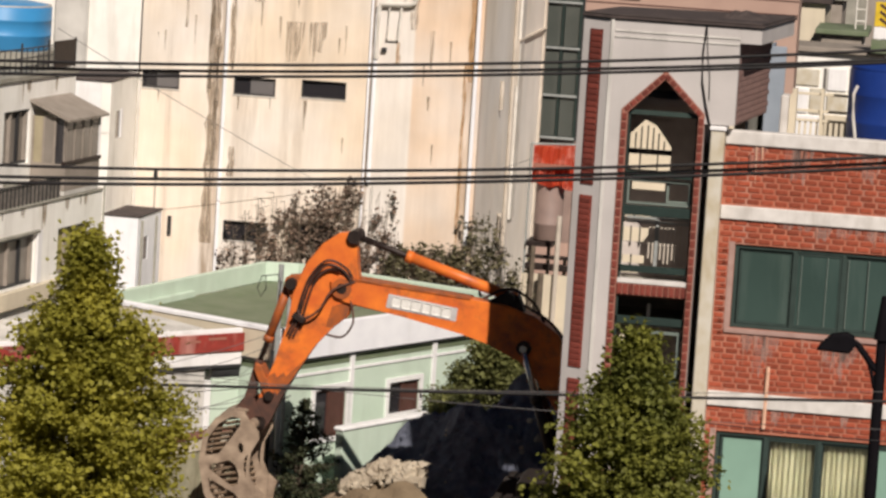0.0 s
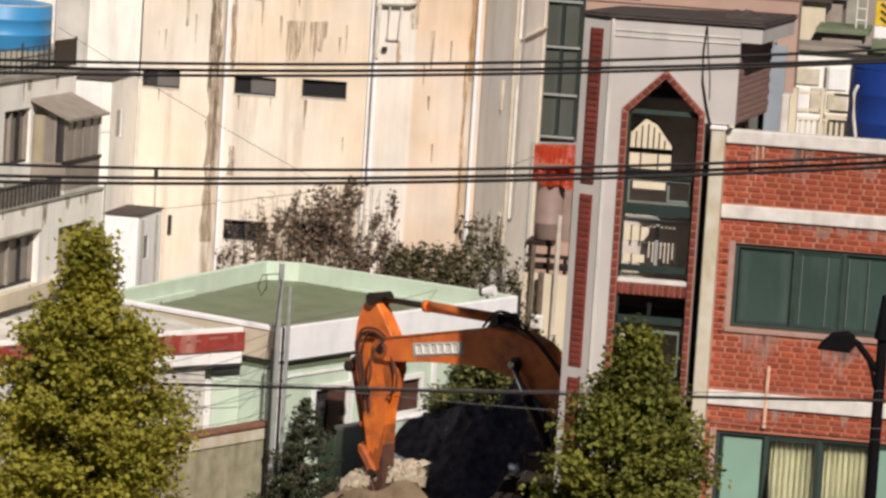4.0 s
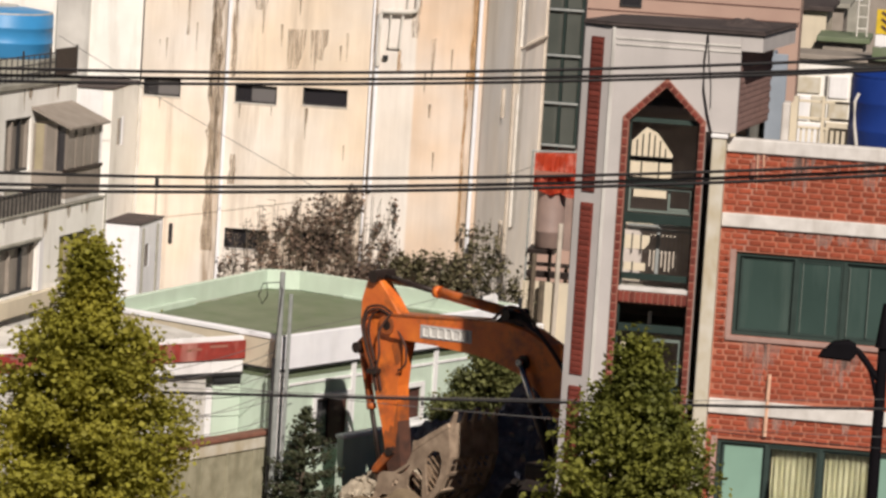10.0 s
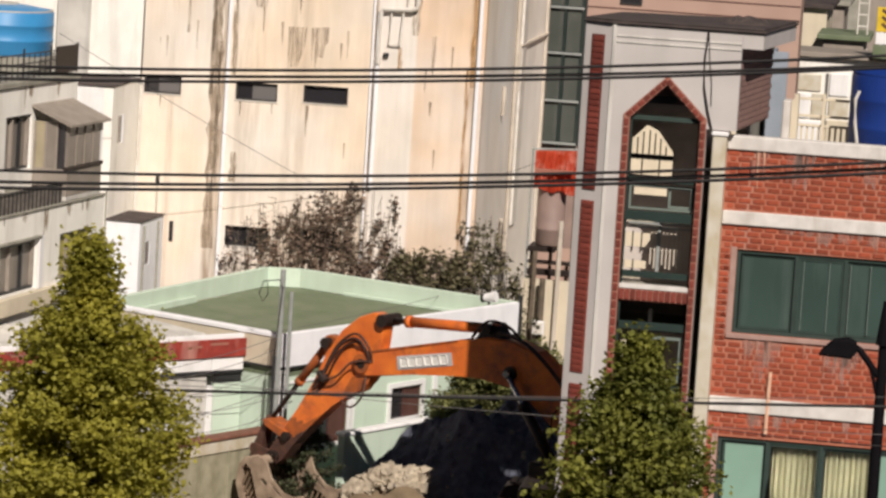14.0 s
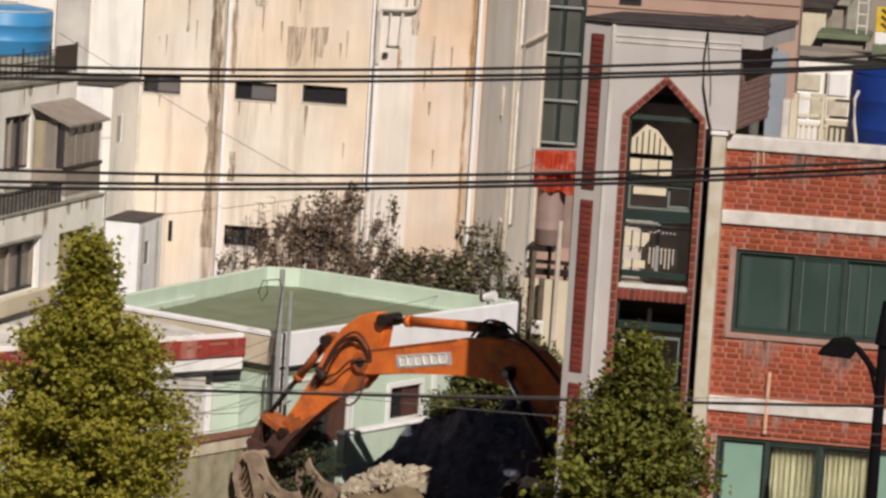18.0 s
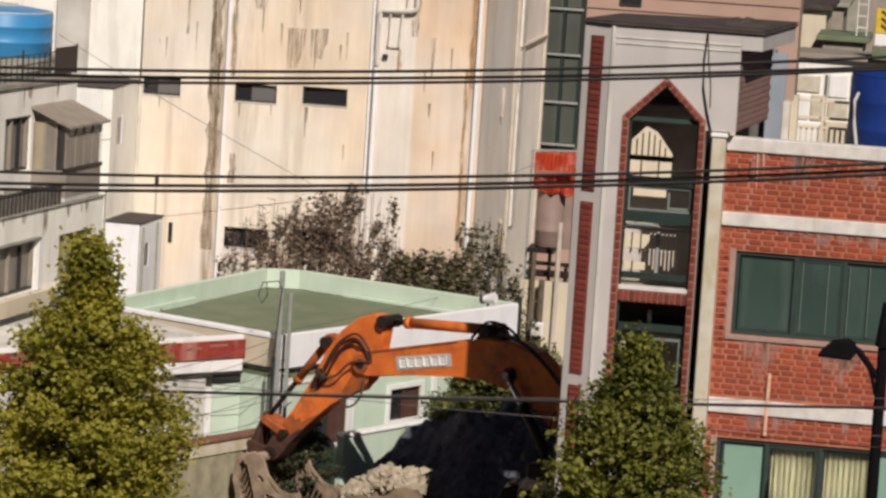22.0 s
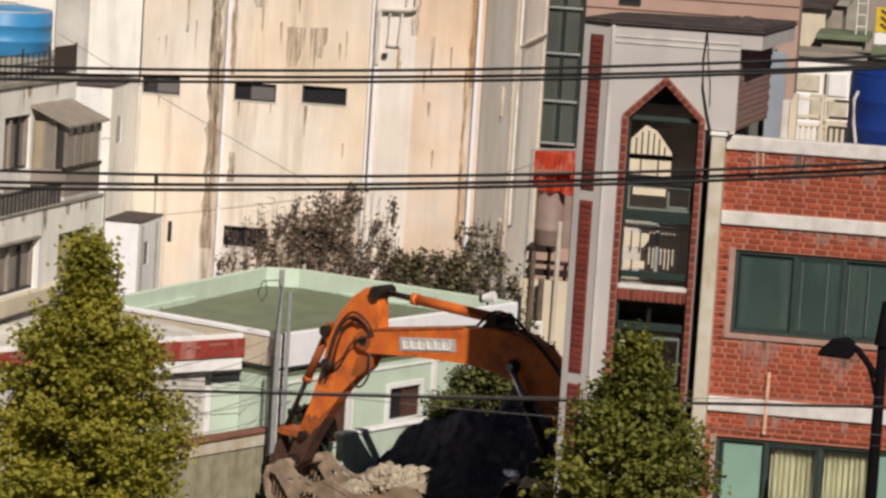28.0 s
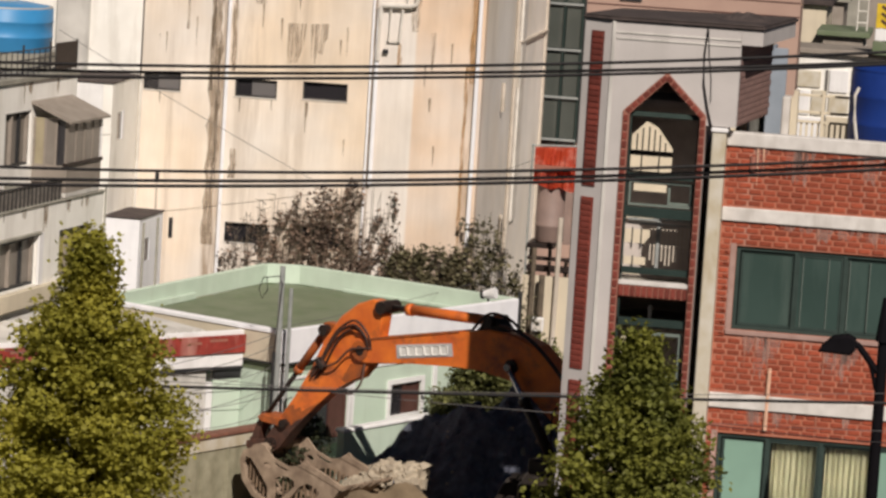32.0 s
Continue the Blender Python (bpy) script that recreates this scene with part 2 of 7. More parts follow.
# the dark blue cast of this soil is the mound's shade, mixed into the colour
M_SHADESOIL = mat("blue_shaded_soil", (0.165, 0.18, 0.23), (0.075, 0.083, 0.115), rough=0.95, scale=5, bump=0.8, fine=16)
M_RUBBLE = mat("broken_concrete", (0.46, 0.40, 0.31), (0.30, 0.25, 0.19), rough=0.95, scale=4, bump=0.4, island=True)
M_ORANGE = mat("orange_machine_paint", (0.86, 0.225, 0.033), (0.64, 0.135, 0.03), rough=0.42, scale=2.5, streak=(0.15, 0.055, 0.04), amount=0.85, bump=0.05, stretch=0.8)
M_ORANGE_WORN = mat("worn_orange_paint", (0.50, 0.12, 0.02), (0.24, 0.075, 0.03), rough=0.55, scale=5, streak=(0.07, 0.045, 0.03), amount=0.7, bump=0.1, stretch=0.8)
# grease on pins and joints; also the painted shade of the excavator body
M_GREASE_SHADE = mat("greasy_shade_dark_steel", (0.04, 0.026, 0.022), (0.022, 0.016, 0.014), rough=0.5, metal=0.3, scale=8)
M_HOSE = mat("dusty_hose", (0.085, 0.035, 0.022), (0.035, 0.02, 0.016), rough=0.6, scale=6, bump=0)
M_CHROME = mat("rod_steel", (0.55, 0.55, 0.56), rough=0.2, metal=1.0, bump=0)
M_BUCKET = mat("dusty_steel", (0.44, 0.335, 0.245), (0.24, 0.175, 0.125), rough=0.8, metal=0.05, scale=4, streak=(0.13, 0.085, 0.06), amount=0.6, bump=0.2)
M_CAKED = mat("soil_caked_steel", (0.26, 0.18, 0.115), (0.13, 0.09, 0.06), rough=0.9, scale=6, bump=0.3)
M_DECAL = mat("decal_white", (0.80, 0.79, 0.76), (0.66, 0.64, 0.60), rough=0.5, scale=12, bump=0)
M_DECALGREY = mat("decal_grey", (0.58, 0.56, 0.56), rough=0.5, bump=0)
M_CABLE = mat("black_cable", (0.010, 0.008, 0.009), rough=0.6, bump=0)
M_POLE = mat("galvanised_pole", (0.42, 0.44, 0.43), (0.33, 0.35, 0.34), rough=0.5, metal=0.3, scale=6)
M_BLACKPOLE = mat("black_painted_metal", (0.010, 0.009, 0.011), rough=0.9, bump=0.05, spec=0.02)
M_BLUE = mat("blue_tank", (0.045, 0.26, 0.55), (0.04, 0.23, 0.48), rough=0.45, scale=2, bump=0.02)
M_NAVY = mat("navy_tank", (0.012, 0.045, 0.25), (0.01, 0.035, 0.2), rough=0.45, scale=2, bump=0.02)
M_PIPE = mat("white_pipe", (0.74, 0.71, 0.66), (0.60, 0.56, 0.50), rough=0.6, scale=3)
M_GINKGO = leafy(mat("ginkgo_leaf", (0.48, 0.435, 0.068), (0.35, 0.335, 0.052), rough=0.6, scale=1.6, bump=0, rand=0.22, island=True))
M_GINKGO_GREEN = leafy(mat("green_ginkgo_leaf", (0.31, 0.31, 0.06), (0.155, 0.175, 0.038), rough=0.6, scale=1.6, bump=0, rand=0.25, island=True))
M_BAND = mat("grey_white_band", (0.74, 0.71, 0.68), (0.58, 0.55, 0.52), streak=(0.40, 0.36, 0.32), amount=0.75, scale=4)
M_LEAF = mat("dark_leaf", (0.16, 0.14, 0.075), (0.065, 0.06, 0.032), rough=0.6, scale=2, bump=0, rand=0.4, island=True)
M_DRYLEAF = mat("dry_leaf", (0.27, 0.19, 0.14), (0.09, 0.06, 0.045), rough=0.8, scale=3, bump=0, rand=0.4, island=True)
M_CONIFER = mat("conifer_leaf", (0.06, 0.068, 0.03), (0.028, 0.035, 0.016), rough=0.7, scale=2, bump=0, rand=0.4, island=True)
M_BUSH = leafy(mat("bush_leaf", (0.21, 0.215, 0.07), (0.08, 0.09, 0.03), rough=0.6, scale=2, bump=0, rand=0.3, island=True), 0.25)
M_BARK = mat("bark", (0.16, 0.125, 0.09), (0.10, 0.08, 0.06), rough=0.9, scale=8, bump=0.5)
M_BLUEGREY = mat("blue_grey_sheet", (0.30, 0.34, 0.40), (0.24, 0.28, 0.33), rough=0.6, scale=2)
M_AWNING = mat("weathered_awning", (0.33, 0.285, 0.245), (0.26, 0.225, 0.19), rough=0.7, scale=3)
M_SHUTTER = mat("beige_grey_glazing", (0.26, 0.23, 0.20), (0.20, 0.175, 0.15), rough=0.35, scale=2)
M_YELLOW = mat("yellowed_frosted_glass", (0.40, 0.36, 0.10), (0.33, 0.29, 0.08), rough=0.4, scale=2)
M_STRAW = mat("straw_curtain", (0.40, 0.345, 0.23), (0.30, 0.26, 0.17), rough=0.8, scale=3)
M_YELLOWSIGN = mat("yellow_sign", (0.75, 0.52, 0.03), rough=0.6, bump=0)
M_SIGN = mat("orange_red_sheet", (0.72, 0.10, 0.035), (0.55, 0.06, 0.025), rough=0.6, scale=2.5, streak=(0.9, 0.52, 0.42), amount=0.9, stretch=1.0)
M_GROUND = mat("packed_ground", (0.055, 0.052, 0.048), (0.04, 0.038, 0.036), rough=0.95, scale=0.6, bump=0.4, fine=8)


# ---------- builders ----------
def part(name, bm, material, parent=None, label=""):
    me = bpy.data.meshes.new(name)
    bm.to_mesh(me)
    bm.free()
    me.materials.append(material)
    ob = new(name, me)
    if parent is not None:
        ob.parent = parent
    if label:
        tagged(ob, label)
    return ob


def thing(name, label, category, m=None, group="", kind=""):
    ob = new(name)
    ob.empty_display_size = 0.2
    if m is not None:
        ob.matrix_world = m
    return tagged(ob, label, category, group, kind)


def box(bm, x0, x1, y0, y1, z0, z1, bevel=0.0, m=None):
    """One box between the given limits, its edges eased by bevel."""
    r = bmesh.ops.create_cube(bm, size=1)
    vs = r["verts"]
    t = Matrix.Translation(((x0 + x1) / 2, (y0 + y1) / 2, (z0 + z1) / 2)) @ Matrix.Diagonal((abs(x1 - x0), abs(y1 - y0), abs(z1 - z0), 1))
    bmesh.ops.transform(bm, matrix=(m @ t) if m is not None else t, verts=vs)
    if bevel:
        bmesh.ops.bevel(bm, geom=list({e for v in vs for e in v.link_edges}), offset=bevel, segments=1, affect="EDGES")
    return bm


def slab(name, x0, x1, y0, y1, z0, z1, material, parent=None, bevel=0.01, label="", m=None):
    return part(name, box(bmesh.new(), x0, x1, y0, y1, z0, z1, bevel, m), material, parent, label)


def tube(bm, points, r, seg=8, r2=None, cap=True):
    """A round bar through the given points."""
    pts = [Vector(p) for p in points]
    rings = []
    for i, p in enumerate(pts):
        d = (pts[min(i + 1, len(pts) - 1)] - pts[max(i - 1, 0)]).normalized()
        q = d.to_track_quat("Z", "Y")
        rr = r if r2 is None else r + (r2 - r) * i / (len(pts) - 1)
        rings.append([bm.verts.new(p + q @ Vector((rr * math.cos(a), rr * math.sin(a), 0))) for a in [2 * math.pi * k / seg for k in range(seg)]])
    for a, b in zip(rings, rings[1:]):
        for k in range(seg):
            bm.faces.new((a[k], a[(k + 1) % seg], b[(k + 1) % seg], b[k]))
    if cap:
        bm.faces.new(rings[0][::-1])
        bm.faces.new(rings[-1])
    return bm


def prism(bm, outline, y0, y1, bevel=0.0, m=None):
    """An outline in x and z, drawn out along y."""
    a = [bm.verts.new((x, y0, z)) for x, z in outline]
    b = [bm.verts.new((x, y1, z)) for x, z in outline]
    n = len(a)
    fs = [bm.faces.new(a), bm.faces.new(b[::-1])]
    for k in range(n):
        fs.append(bm.faces.new((a[(k + 1) % n], a[k], b[k], b[(k + 1) % n])))
    if bevel:
        es = list({e for f in fs[:2] for e in f.edges})
        bmesh.ops.bevel(bm, geom=es, offset=bevel, segments=1, affect="EDGES")
    if m is not None:
        bmesh.ops.transform(bm, matrix=m, verts=bm.verts)
    bmesh.ops.recalc_face_normals(bm, faces=bm.faces)
    return bm


def wall(bm, u0, u1, z0, z1, d0, d1, holes=(), axis="x"):
    """A wall from u0 to u1 along x (or y), d0 to d1 thick, with rectangular openings (ua, ub, za, zb) cut right through."""
    us = sorted({u0, u1, *[min(max(h[i], u0), u1) for h in holes for i in (0, 1)]})
    zs = sorted({z0, z1, *[min(max(h[i], z0), z1) for h in holes for i in (2, 3)]})
    vs = {}

    def v(u, d, z):
        k = (round(u, 4), d, round(z, 4))
        if k not in vs:
            vs[k] = bm.verts.new((u, d, z) if axis == "x" else (d, u, z))
        return vs[k]

    def solid(i, j):
        if not (0 <= i < len(us) - 1 and 0 <= j < len(zs) - 1):
            return False
        cu, cz = (us[i] + us[i + 1]) / 2, (zs[j] + zs[j + 1]) / 2
        return not any(h[0] < cu < h[1] and h[2] < cz < h[3] for h in holes)

    for i in range(len(us) - 1):
        for j in range(len(zs) - 1):
            if not solid(i, j):
                continue
            a, b, c, d = us[i], us[i + 1], zs[j], zs[j + 1]
            bm.faces.new((v(a, d0, c), v(b, d0, c), v(b, d0, d), v(a, d0, d)))
            bm.faces.new((v(a, d1, c), v(a, d1, d), v(b, d1, d), v(b, d1, c)))
            if not solid(i - 1, j):
                bm.faces.new((v(a, d0, c), v(a, d0, d), v(a, d1, d), v(a, d1, c)))
            if not solid(i + 1, j):
                bm.faces.new((v(b, d0, c), v(b, d1, c), v(b, d1, d), v(b, d0, d)))
            if not solid(i, j - 1):
                bm.faces.new((v(a, d0, c), v(a, d1, c), v(b, d1, c), v(b, d0, c)))
            if not solid(i, j + 1):
                bm.faces.new((v(a, d0, d), v(b, d0, d), v(b, d1, d), v(a, d1, d)))
    bmesh.ops.recalc_face_normals(bm, faces=bm.faces)
    return bm


def frame_bm(u0, u1, z0, z1, d0, d1, w, axis="x"):
    """A rectangular frame of bars w wide."""
    return wall(bmesh.new(), u0, u1, z0, z1, d0, d1, [(u0 + w, u1 - w, z0 + w, z1 - w)], axis)


def place(ob, x, y, z, rx=0, ry=0, rz=0):
    ob.matrix_world = pose(x, y, z, rx, ry, rz)
    return ob


def glide(points, n=6):
    """Points of a smooth curve through the given ones."""
    p = [Vector(q) for q in points]
    out = []
    for k in range(len(p) - 1):
        a, b, c, d = p[max(k - 1, 0)], p[k], p[k + 1], p[min(k + 2, len(p) - 1)]
        for j in range(n):
            s = j / n
            out.append(0.5 * (2 * b + (c - a) * s + (2 * a - 5 * b + 4 * c - d) * s * s + (3 * b - a - 3 * c + d) * s ** 3))
    return out + [p[-1]]


def leaf_cloud(name, spots, size, material, parent, seed=1, flat=0.5):
    """Many small bent leaves, one folded quad each, at the given spots."""
    rng = random.Random(seed)
    vs, fs = [], []
    for p in spots:
        s = size * rng.uniform(0.6, 1.35)
        a, e = rng.uniform(0, 6.28), rng.uniform(-1.2, 1.2) * flat
        q = Euler((e, rng.uniform(-1, 1) * 1.2, a)).to_matrix()
        o = len(vs)
        for c in ((0, 0, 0), (s * 0.55, s * 0.45, s * 0.12), (0, s, -s * 0.08), (-s * 0.55, s * 0.45, s * 0.12)):
            vs.append(tuple(Vector(p) + q @ Vector(c)))
        fs += [(o, o + 1, o + 2), (o, o + 2, o + 3)]
    me = bpy.data.meshes.new(name)
    me.from_pydata(vs, [], fs)
    me.materials.append(material)
    ob = new(name, me)
    ob.parent = parent
    return ob


def heap(name, x, y, rx, ry, h, z0, material, label, category, seed=0, res=36, rough=0.25, parent=None):
    """A mound of loose stuff: a fine sheet with a lumpy top."""
    bm = bmesh.new()
    vs = {}
    for i in range(res + 1):
        for j in range(res + 1):
            u, v = 2 * i / res - 1, 2 * j / res - 1
            r = math.hypot(u, v)
            k = max(0, 1 - r) ** 0.8
            p = Vector((u * 3 + seed * 7.3, v * 3, seed))
            z = h * k * (1 + 0.5 * noise.noise(p)) + (rough * h * noise.noise(p * 3.1) + 0.5 * rough * h * noise.noise(p * 8)) * min(1, k * 3)
            vs[i, j] = bm.verts.new((x + u * rx, y + v * ry, z0 + max(-0.15 if r > 0.97 else 0.0, z) - (0.2 if r >= 1 else 0)))
    for i in range(res):
        for j in range(res):
            bm.faces.new((vs[i, j], vs[i + 1, j], vs[i + 1, j + 1], vs[i, j + 1]))
    ob = part(name, bm, material, parent)
    return tagged(ob, label, category)


# ---------- ground ----------
bm = bmesh.new()
bmesh.ops.create_grid(bm, x_segments=8, y_segments=8, size=2500)
ground = part("ground", bm, M_GROUND)
ground.location = (0, 0, GROUND)
tagged(ground, "packed grey-brown earth and paving between the buildings", "ground", kind="structure")


# unseen row, added to cut the fill from the low southern sky
opposite = thing("wall_south", "unseen grey building row behind the viewer, added to block low sky", "wall", kind="structure")
slab("row_wall", -60, 60, -14.0, -3.0, GROUND, 19.0, M_GREYWALL, opposite, 0)


def sliding_window(parent, u0, u1, z0, z1, d, left_open=True, frame_m=M_DARKFRAME, inset=0.1):
    """A low sliding window set into a front wall: frame, sill, a dark open half and a greyish closed half."""
    w = part("window", frame_bm(u0, u1, z0, z1, d + inset - 0.03, d + inset + 0.05, 0.04), frame_m, parent)
    mid = u0 + (u1 - u0) * 0.42
    part("pane", box(bmesh.new(), u0 + 0.04, mid, d + inset + 0.03, d + inset + 0.045, z0 + 0.04, z1 - 0.04), M_DARKGLASS, w)
    part("pane", box(bmesh.new(), mid - 0.03, u1 - 0.04, d + inset - 0.0, d + inset + 0.015, z0 + 0.04, z1 - 0.04), M_GREYGLASS if left_open else M_DARKGLASS, w)
    part("sill", box(bmesh.new(), u0 - 0.02, u1 + 0.02, d - 0.02, d + inset - 0.034, z0 - 0.025, z0 - 0.002, 0.005), M_GREYWALL, w)
    return w


# ---------- beige block at the back ----------
BY = 82.0
beige = thing("apartment_building", "tall beige plastered building with water stains and few small windows", "building", pose(0, 0, 0))
ups = [(-18.81, -17.92, 6.13, 6.54), (-16.63, -15.64, 6.12, 6.54), (-15.03, -13.98, 6.17, 6.58)]
lows = [(-16.70, -15.65, 2.70, 3.17), (-15.05, -13.96, 2.74, 3.24)]
part("front_wall", wall(bmesh.new(), -18.86, -10.86, GROUND, 14.0, BY, BY + 0.3, ups + lows), M_BEIGE, beige)
part("side_wall", wall(bmesh.new(), BY + 0.304, 94.0, GROUND, 14.0, -11.16, -10.86, axis="y"), M_BEIGE_SIDE, beige, "grey-white streaked side wall")
part("rear_wall", wall(bmesh.new(), -18.86, -11.164, GROUND, 14.0, 93.7, 94.0), M_BEIGE, beige)
slab("roof", -18.95, -10.8, BY - 0.1, 94.1, 14.0, 14.25, M_CONCRETE, beige)
# dark sheet stands for the unlit rooms behind these windows
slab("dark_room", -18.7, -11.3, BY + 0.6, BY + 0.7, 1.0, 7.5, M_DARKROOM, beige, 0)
for k, h in enumerate(ups + lows):
    sliding_window(beige, *h, BY, k < 3 and k != 2)
for drip in ([(-15.46, 7.9), (-15.02, 7.91), (-15.05, 7.45), (-15.2, 7.0), (-15.44, 6.95)], [(-14.92, 7.91), (-14.5, 7.95), (-14.51, 7.62), (-14.58, 7.5), (-14.62, 7.22), (-14.74, 7.26), (-14.79, 6.98), (-14.86, 7.02), (-14.9, 7.3)], [(-14.08, 7.9), (-14.03, 7.9), (-14.035, 7.4), (-14.06, 7.2)],
             [(-12.1, 7.9), (-11.98, 7.92), (-11.99, 7.5), (-12.03, 7.0), (-12.06, 7.05)], [(-18.48, 7.45), (-18.45, 7.45), (-18.455, 7.25)]):
    part("run_stain", prism(bmesh.new(), drip, BY - 0.006, BY - 0.002), M_DRIP, beige)
rngd = random.Random(31)
# broad grimy runs: ragged strips beside the pipes and under the eaves
for x0, x1, zt, zb, mm in ((-17.28, -16.93, 14.0, 2.6, M_GRIME), (-17.27, -17.14, 9.6, 6.2, M_DRIPDARK), (-17.08, -16.98, 7.2, 4.0, M_DRIPDARK), (-16.78, -16.62, 8.9, 6.7, M_GRIME), (-16.7, -16.5, 4.9, 4.2, M_GRIME), (-16.3, -15.9, 9.6, 8.3, M_DRIP), (-13.5, -13.38, 14.0, 4.2, M_GRIME),
                           (-17.85, -17.76, 9.6, 7.6, M_DRIP), (-11.2, -11.0, 14.0, 6.8, M_OCHRE), (-11.27, -11.17, 7.2, 2.4, M_OCHRE), (-11.02, -10.95, 14.0, 2.0, M_GRIME), (-12.6, -12.35, 9.4, 7.9, M_DRIP),
                           (-12.9, -12.75, 7.6, 7.1, M_OCHRE)):
    n = max(6, int((zt - zb) / 0.25))
    edge_l = [(x0 + rngd.uniform(0, 0.3) * (x1 - x0), zt + (zb - zt) * k / n) for k in range(n + 1)]
    edge_r = [(x1 - rngd.uniform(0, 0.3) * (x1 - x0), zb + (zt - zb) * k / n) for k in range(n + 1)]
    part("run_stain", prism(bmesh.new(), edge_l + edge_r, BY - 0.005, BY - 0.002), mm, beige)
for x, zt, h in ((-14.93, 6.1, 0.75), (-14.9, 6.1, 0.4), (-16.5, 6.08, 0.35), (-15.75, 6.08, 0.25), (-18.4, 6.08, 0.3), (-18.3, 7.5, 0.5), (-15.6, 8.0, 0.55), (-16.05, 8.3, 0.6), (-14.2, 7.6, 0.4), (-12.2, 7.1, 0.5), (-11.6, 7.7, 0.6),
                 (-11.9, 5.3, 0.5), (-16.85, 5.2, 0.6), (-17.6, 7.9, 0.7), (-12.05, 6.4, 0.35), (-15.2, 8.9, 0.7), (-14.0, 5.3, 0.4)):
    w = rngd.uniform(0.012, 0.035)
    part("run_stain", prism(bmesh.new(), [(x - w, zt), (x + w, zt), (x + w * 0.7, zt - h * 0.6), (x + w * 0.2, zt - h), (x - w * 0.4, zt - h * 0.8)], BY - 0.007, BY - 0.003), M_DRIPDARK, beige)
for x, r, zb, zt in ((-16.83, 0.045, GROUND, 14), (-13.46, 0.03, 2.0, 14), (-13.33, 0.05, 4.3, 8.4), (-10.98, 0.05, GROUND, 14)):
    part("drain_pipe", tube(bmesh.new(), [(x, BY - r - 0.02, zb), (x, BY - r - 0.02, zt)], r), M_FASCIA, beige)
part("vent_pipe", tube(bmesh.new(), [(-13.3, BY - 0.12, 7.2), (-13.3, BY - 0.12, 8.4), (-13.25, BY - 0.12, 8.47), (-12.6, BY - 0.12, 8.49), (-12.48, BY - 0.12, 8.53), (-12.45, BY - 0.12, 8.62), (-12.45, BY - 0.12, 10)], 0.055), M_PIPE, beige)
part("gas_pipe", tube(bmesh.new(), [(-13.06, BY - 0.08, 8.45), (-13.08, BY - 0.08, 7.66), (-12.83, BY - 0.08, 7.66), (-12.78, BY - 0.08, 8.45)], 0.03), M_PIPE, beige)
part("gas_pipe", tube(bmesh.new(), [(-12.68, BY - 0.08, 8.5), (-12.68, BY - 0.08, 10.0)], 0.03), M_PIPE, beige)
slab("vent_slot", -18.02, -17.93, BY - 0.04, BY - 0.004, 2.7, 3.17, M_DARKFRAME, beige)
slab("meter_box", -13.2, -13.08, BY - 0.1, BY - 0.004, 7.36, 7.46, M_DARKFRAME, beige)
for yy, z0, z1 in ((85.6, 5.9, 6.6), (88.1, 6.3, 7.4), (86.6, 2, 3.3), (87.6, 2, 14)):
    part("drain_pipe", tube(bmesh.new(), [(-10.8, yy, z0), (-10.8, yy, z1)], 0.05), M_SIDEPIPE, beige)
slab("light_strip", -10.86, -10.8, 88.7, 89.5, 2.9, 14.0, M_PIPE, beige, 0.01)
slab("ledge", -10.86, -10.78, 88.1, 94.0, 7.36, 7.42, M_SIDEPIPE, beige)
slab("corner_strip", -10.9, -10.8, 93.85, 94.06, GROUND, 14.0, M_SIDEPIPE, beige)

# white wall behind on the left
white_block = thing("white_building", "white plastered building with grey run marks beside the beige one", "building")
slab("front_wall", -28.0, -18.87, 82.25, 82.55, GROUND, 14.0, M_WHITEWALL, white_block, 0)
slab("rear_wall", -28.0, -18.87, 93.7, 94.0, GROUND, 14.0, M_WHITEWALL, white_block, 0)
slab("side_wall", -28.0, -27.7, 82.56, 93.69, GROUND, 14.0, M_WHITEWALL, white_block, 0)
slab("roof", -28.1, -18.96, 82.1, 94.1, 14.0, 14.25, M_CONCRETE, white_block)
slab("pilaster", -21.0, -20.2, 82.15, 82.246, GROUND, 14.0, M_GREYWALL, white_block, 0.02)

# ---------- old white house on the left, seen along its side ----------
left = thing("townhouse", "old white townhouse with stained plaster and a glazed bay", "house", pose(-18.6, 78.0, 0, 0, 0, -8.5))
TE = -2.0
side_holes = [(-5.75, -4.4, 5.1, 6.25)]
part("side_wall", wall(bmesh.new(), -13.0, TE, GROUND, 6.86, -0.25, 0.0, side_holes, "y"), M_WHITEWALL, left)
part("front_wall", wall(bmesh.new(), -8.0, -0.254, GROUND, 6.86, -13.0, -12.75), M_WHITEWALL, left)
part("rear_wall", wall(bmesh.new(), -8.0, -0.254, GROUND, 6.86, TE - 0.25, TE), M_WHITEWALL, left)
part("far_wall", wall(bmesh.new(), -12.746, TE - 0.254, GROUND, 6.86, -8.0, -7.75, axis="y"), M_WHITEWALL, left)
slab("roof", -8.0, 0.06, -13.06, TE + 0.03, 6.864, 6.98, M_CONCRETE, left, 0.015)
# shade inside the townhouse, as a dark sheet
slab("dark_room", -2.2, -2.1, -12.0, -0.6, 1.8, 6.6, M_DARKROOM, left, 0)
# forward lower storey whose roof carries the balcony
low_holes = [(-7.6, -5.7, 2.78, 3.8), (-4.5, -2.85, 2.8, 3.78)]
part("lower_wall", wall(bmesh.new(), -13.0, -2.12, GROUND, 4.4, 0.55, 0.8, low_holes, "y"), M_WHITEWALL, left, "stained white lower storey wall")
slab("lower_end", 0.004, 0.546, -2.37, -2.12, GROUND, 4.4, M_WHITEWALL, left, 0)
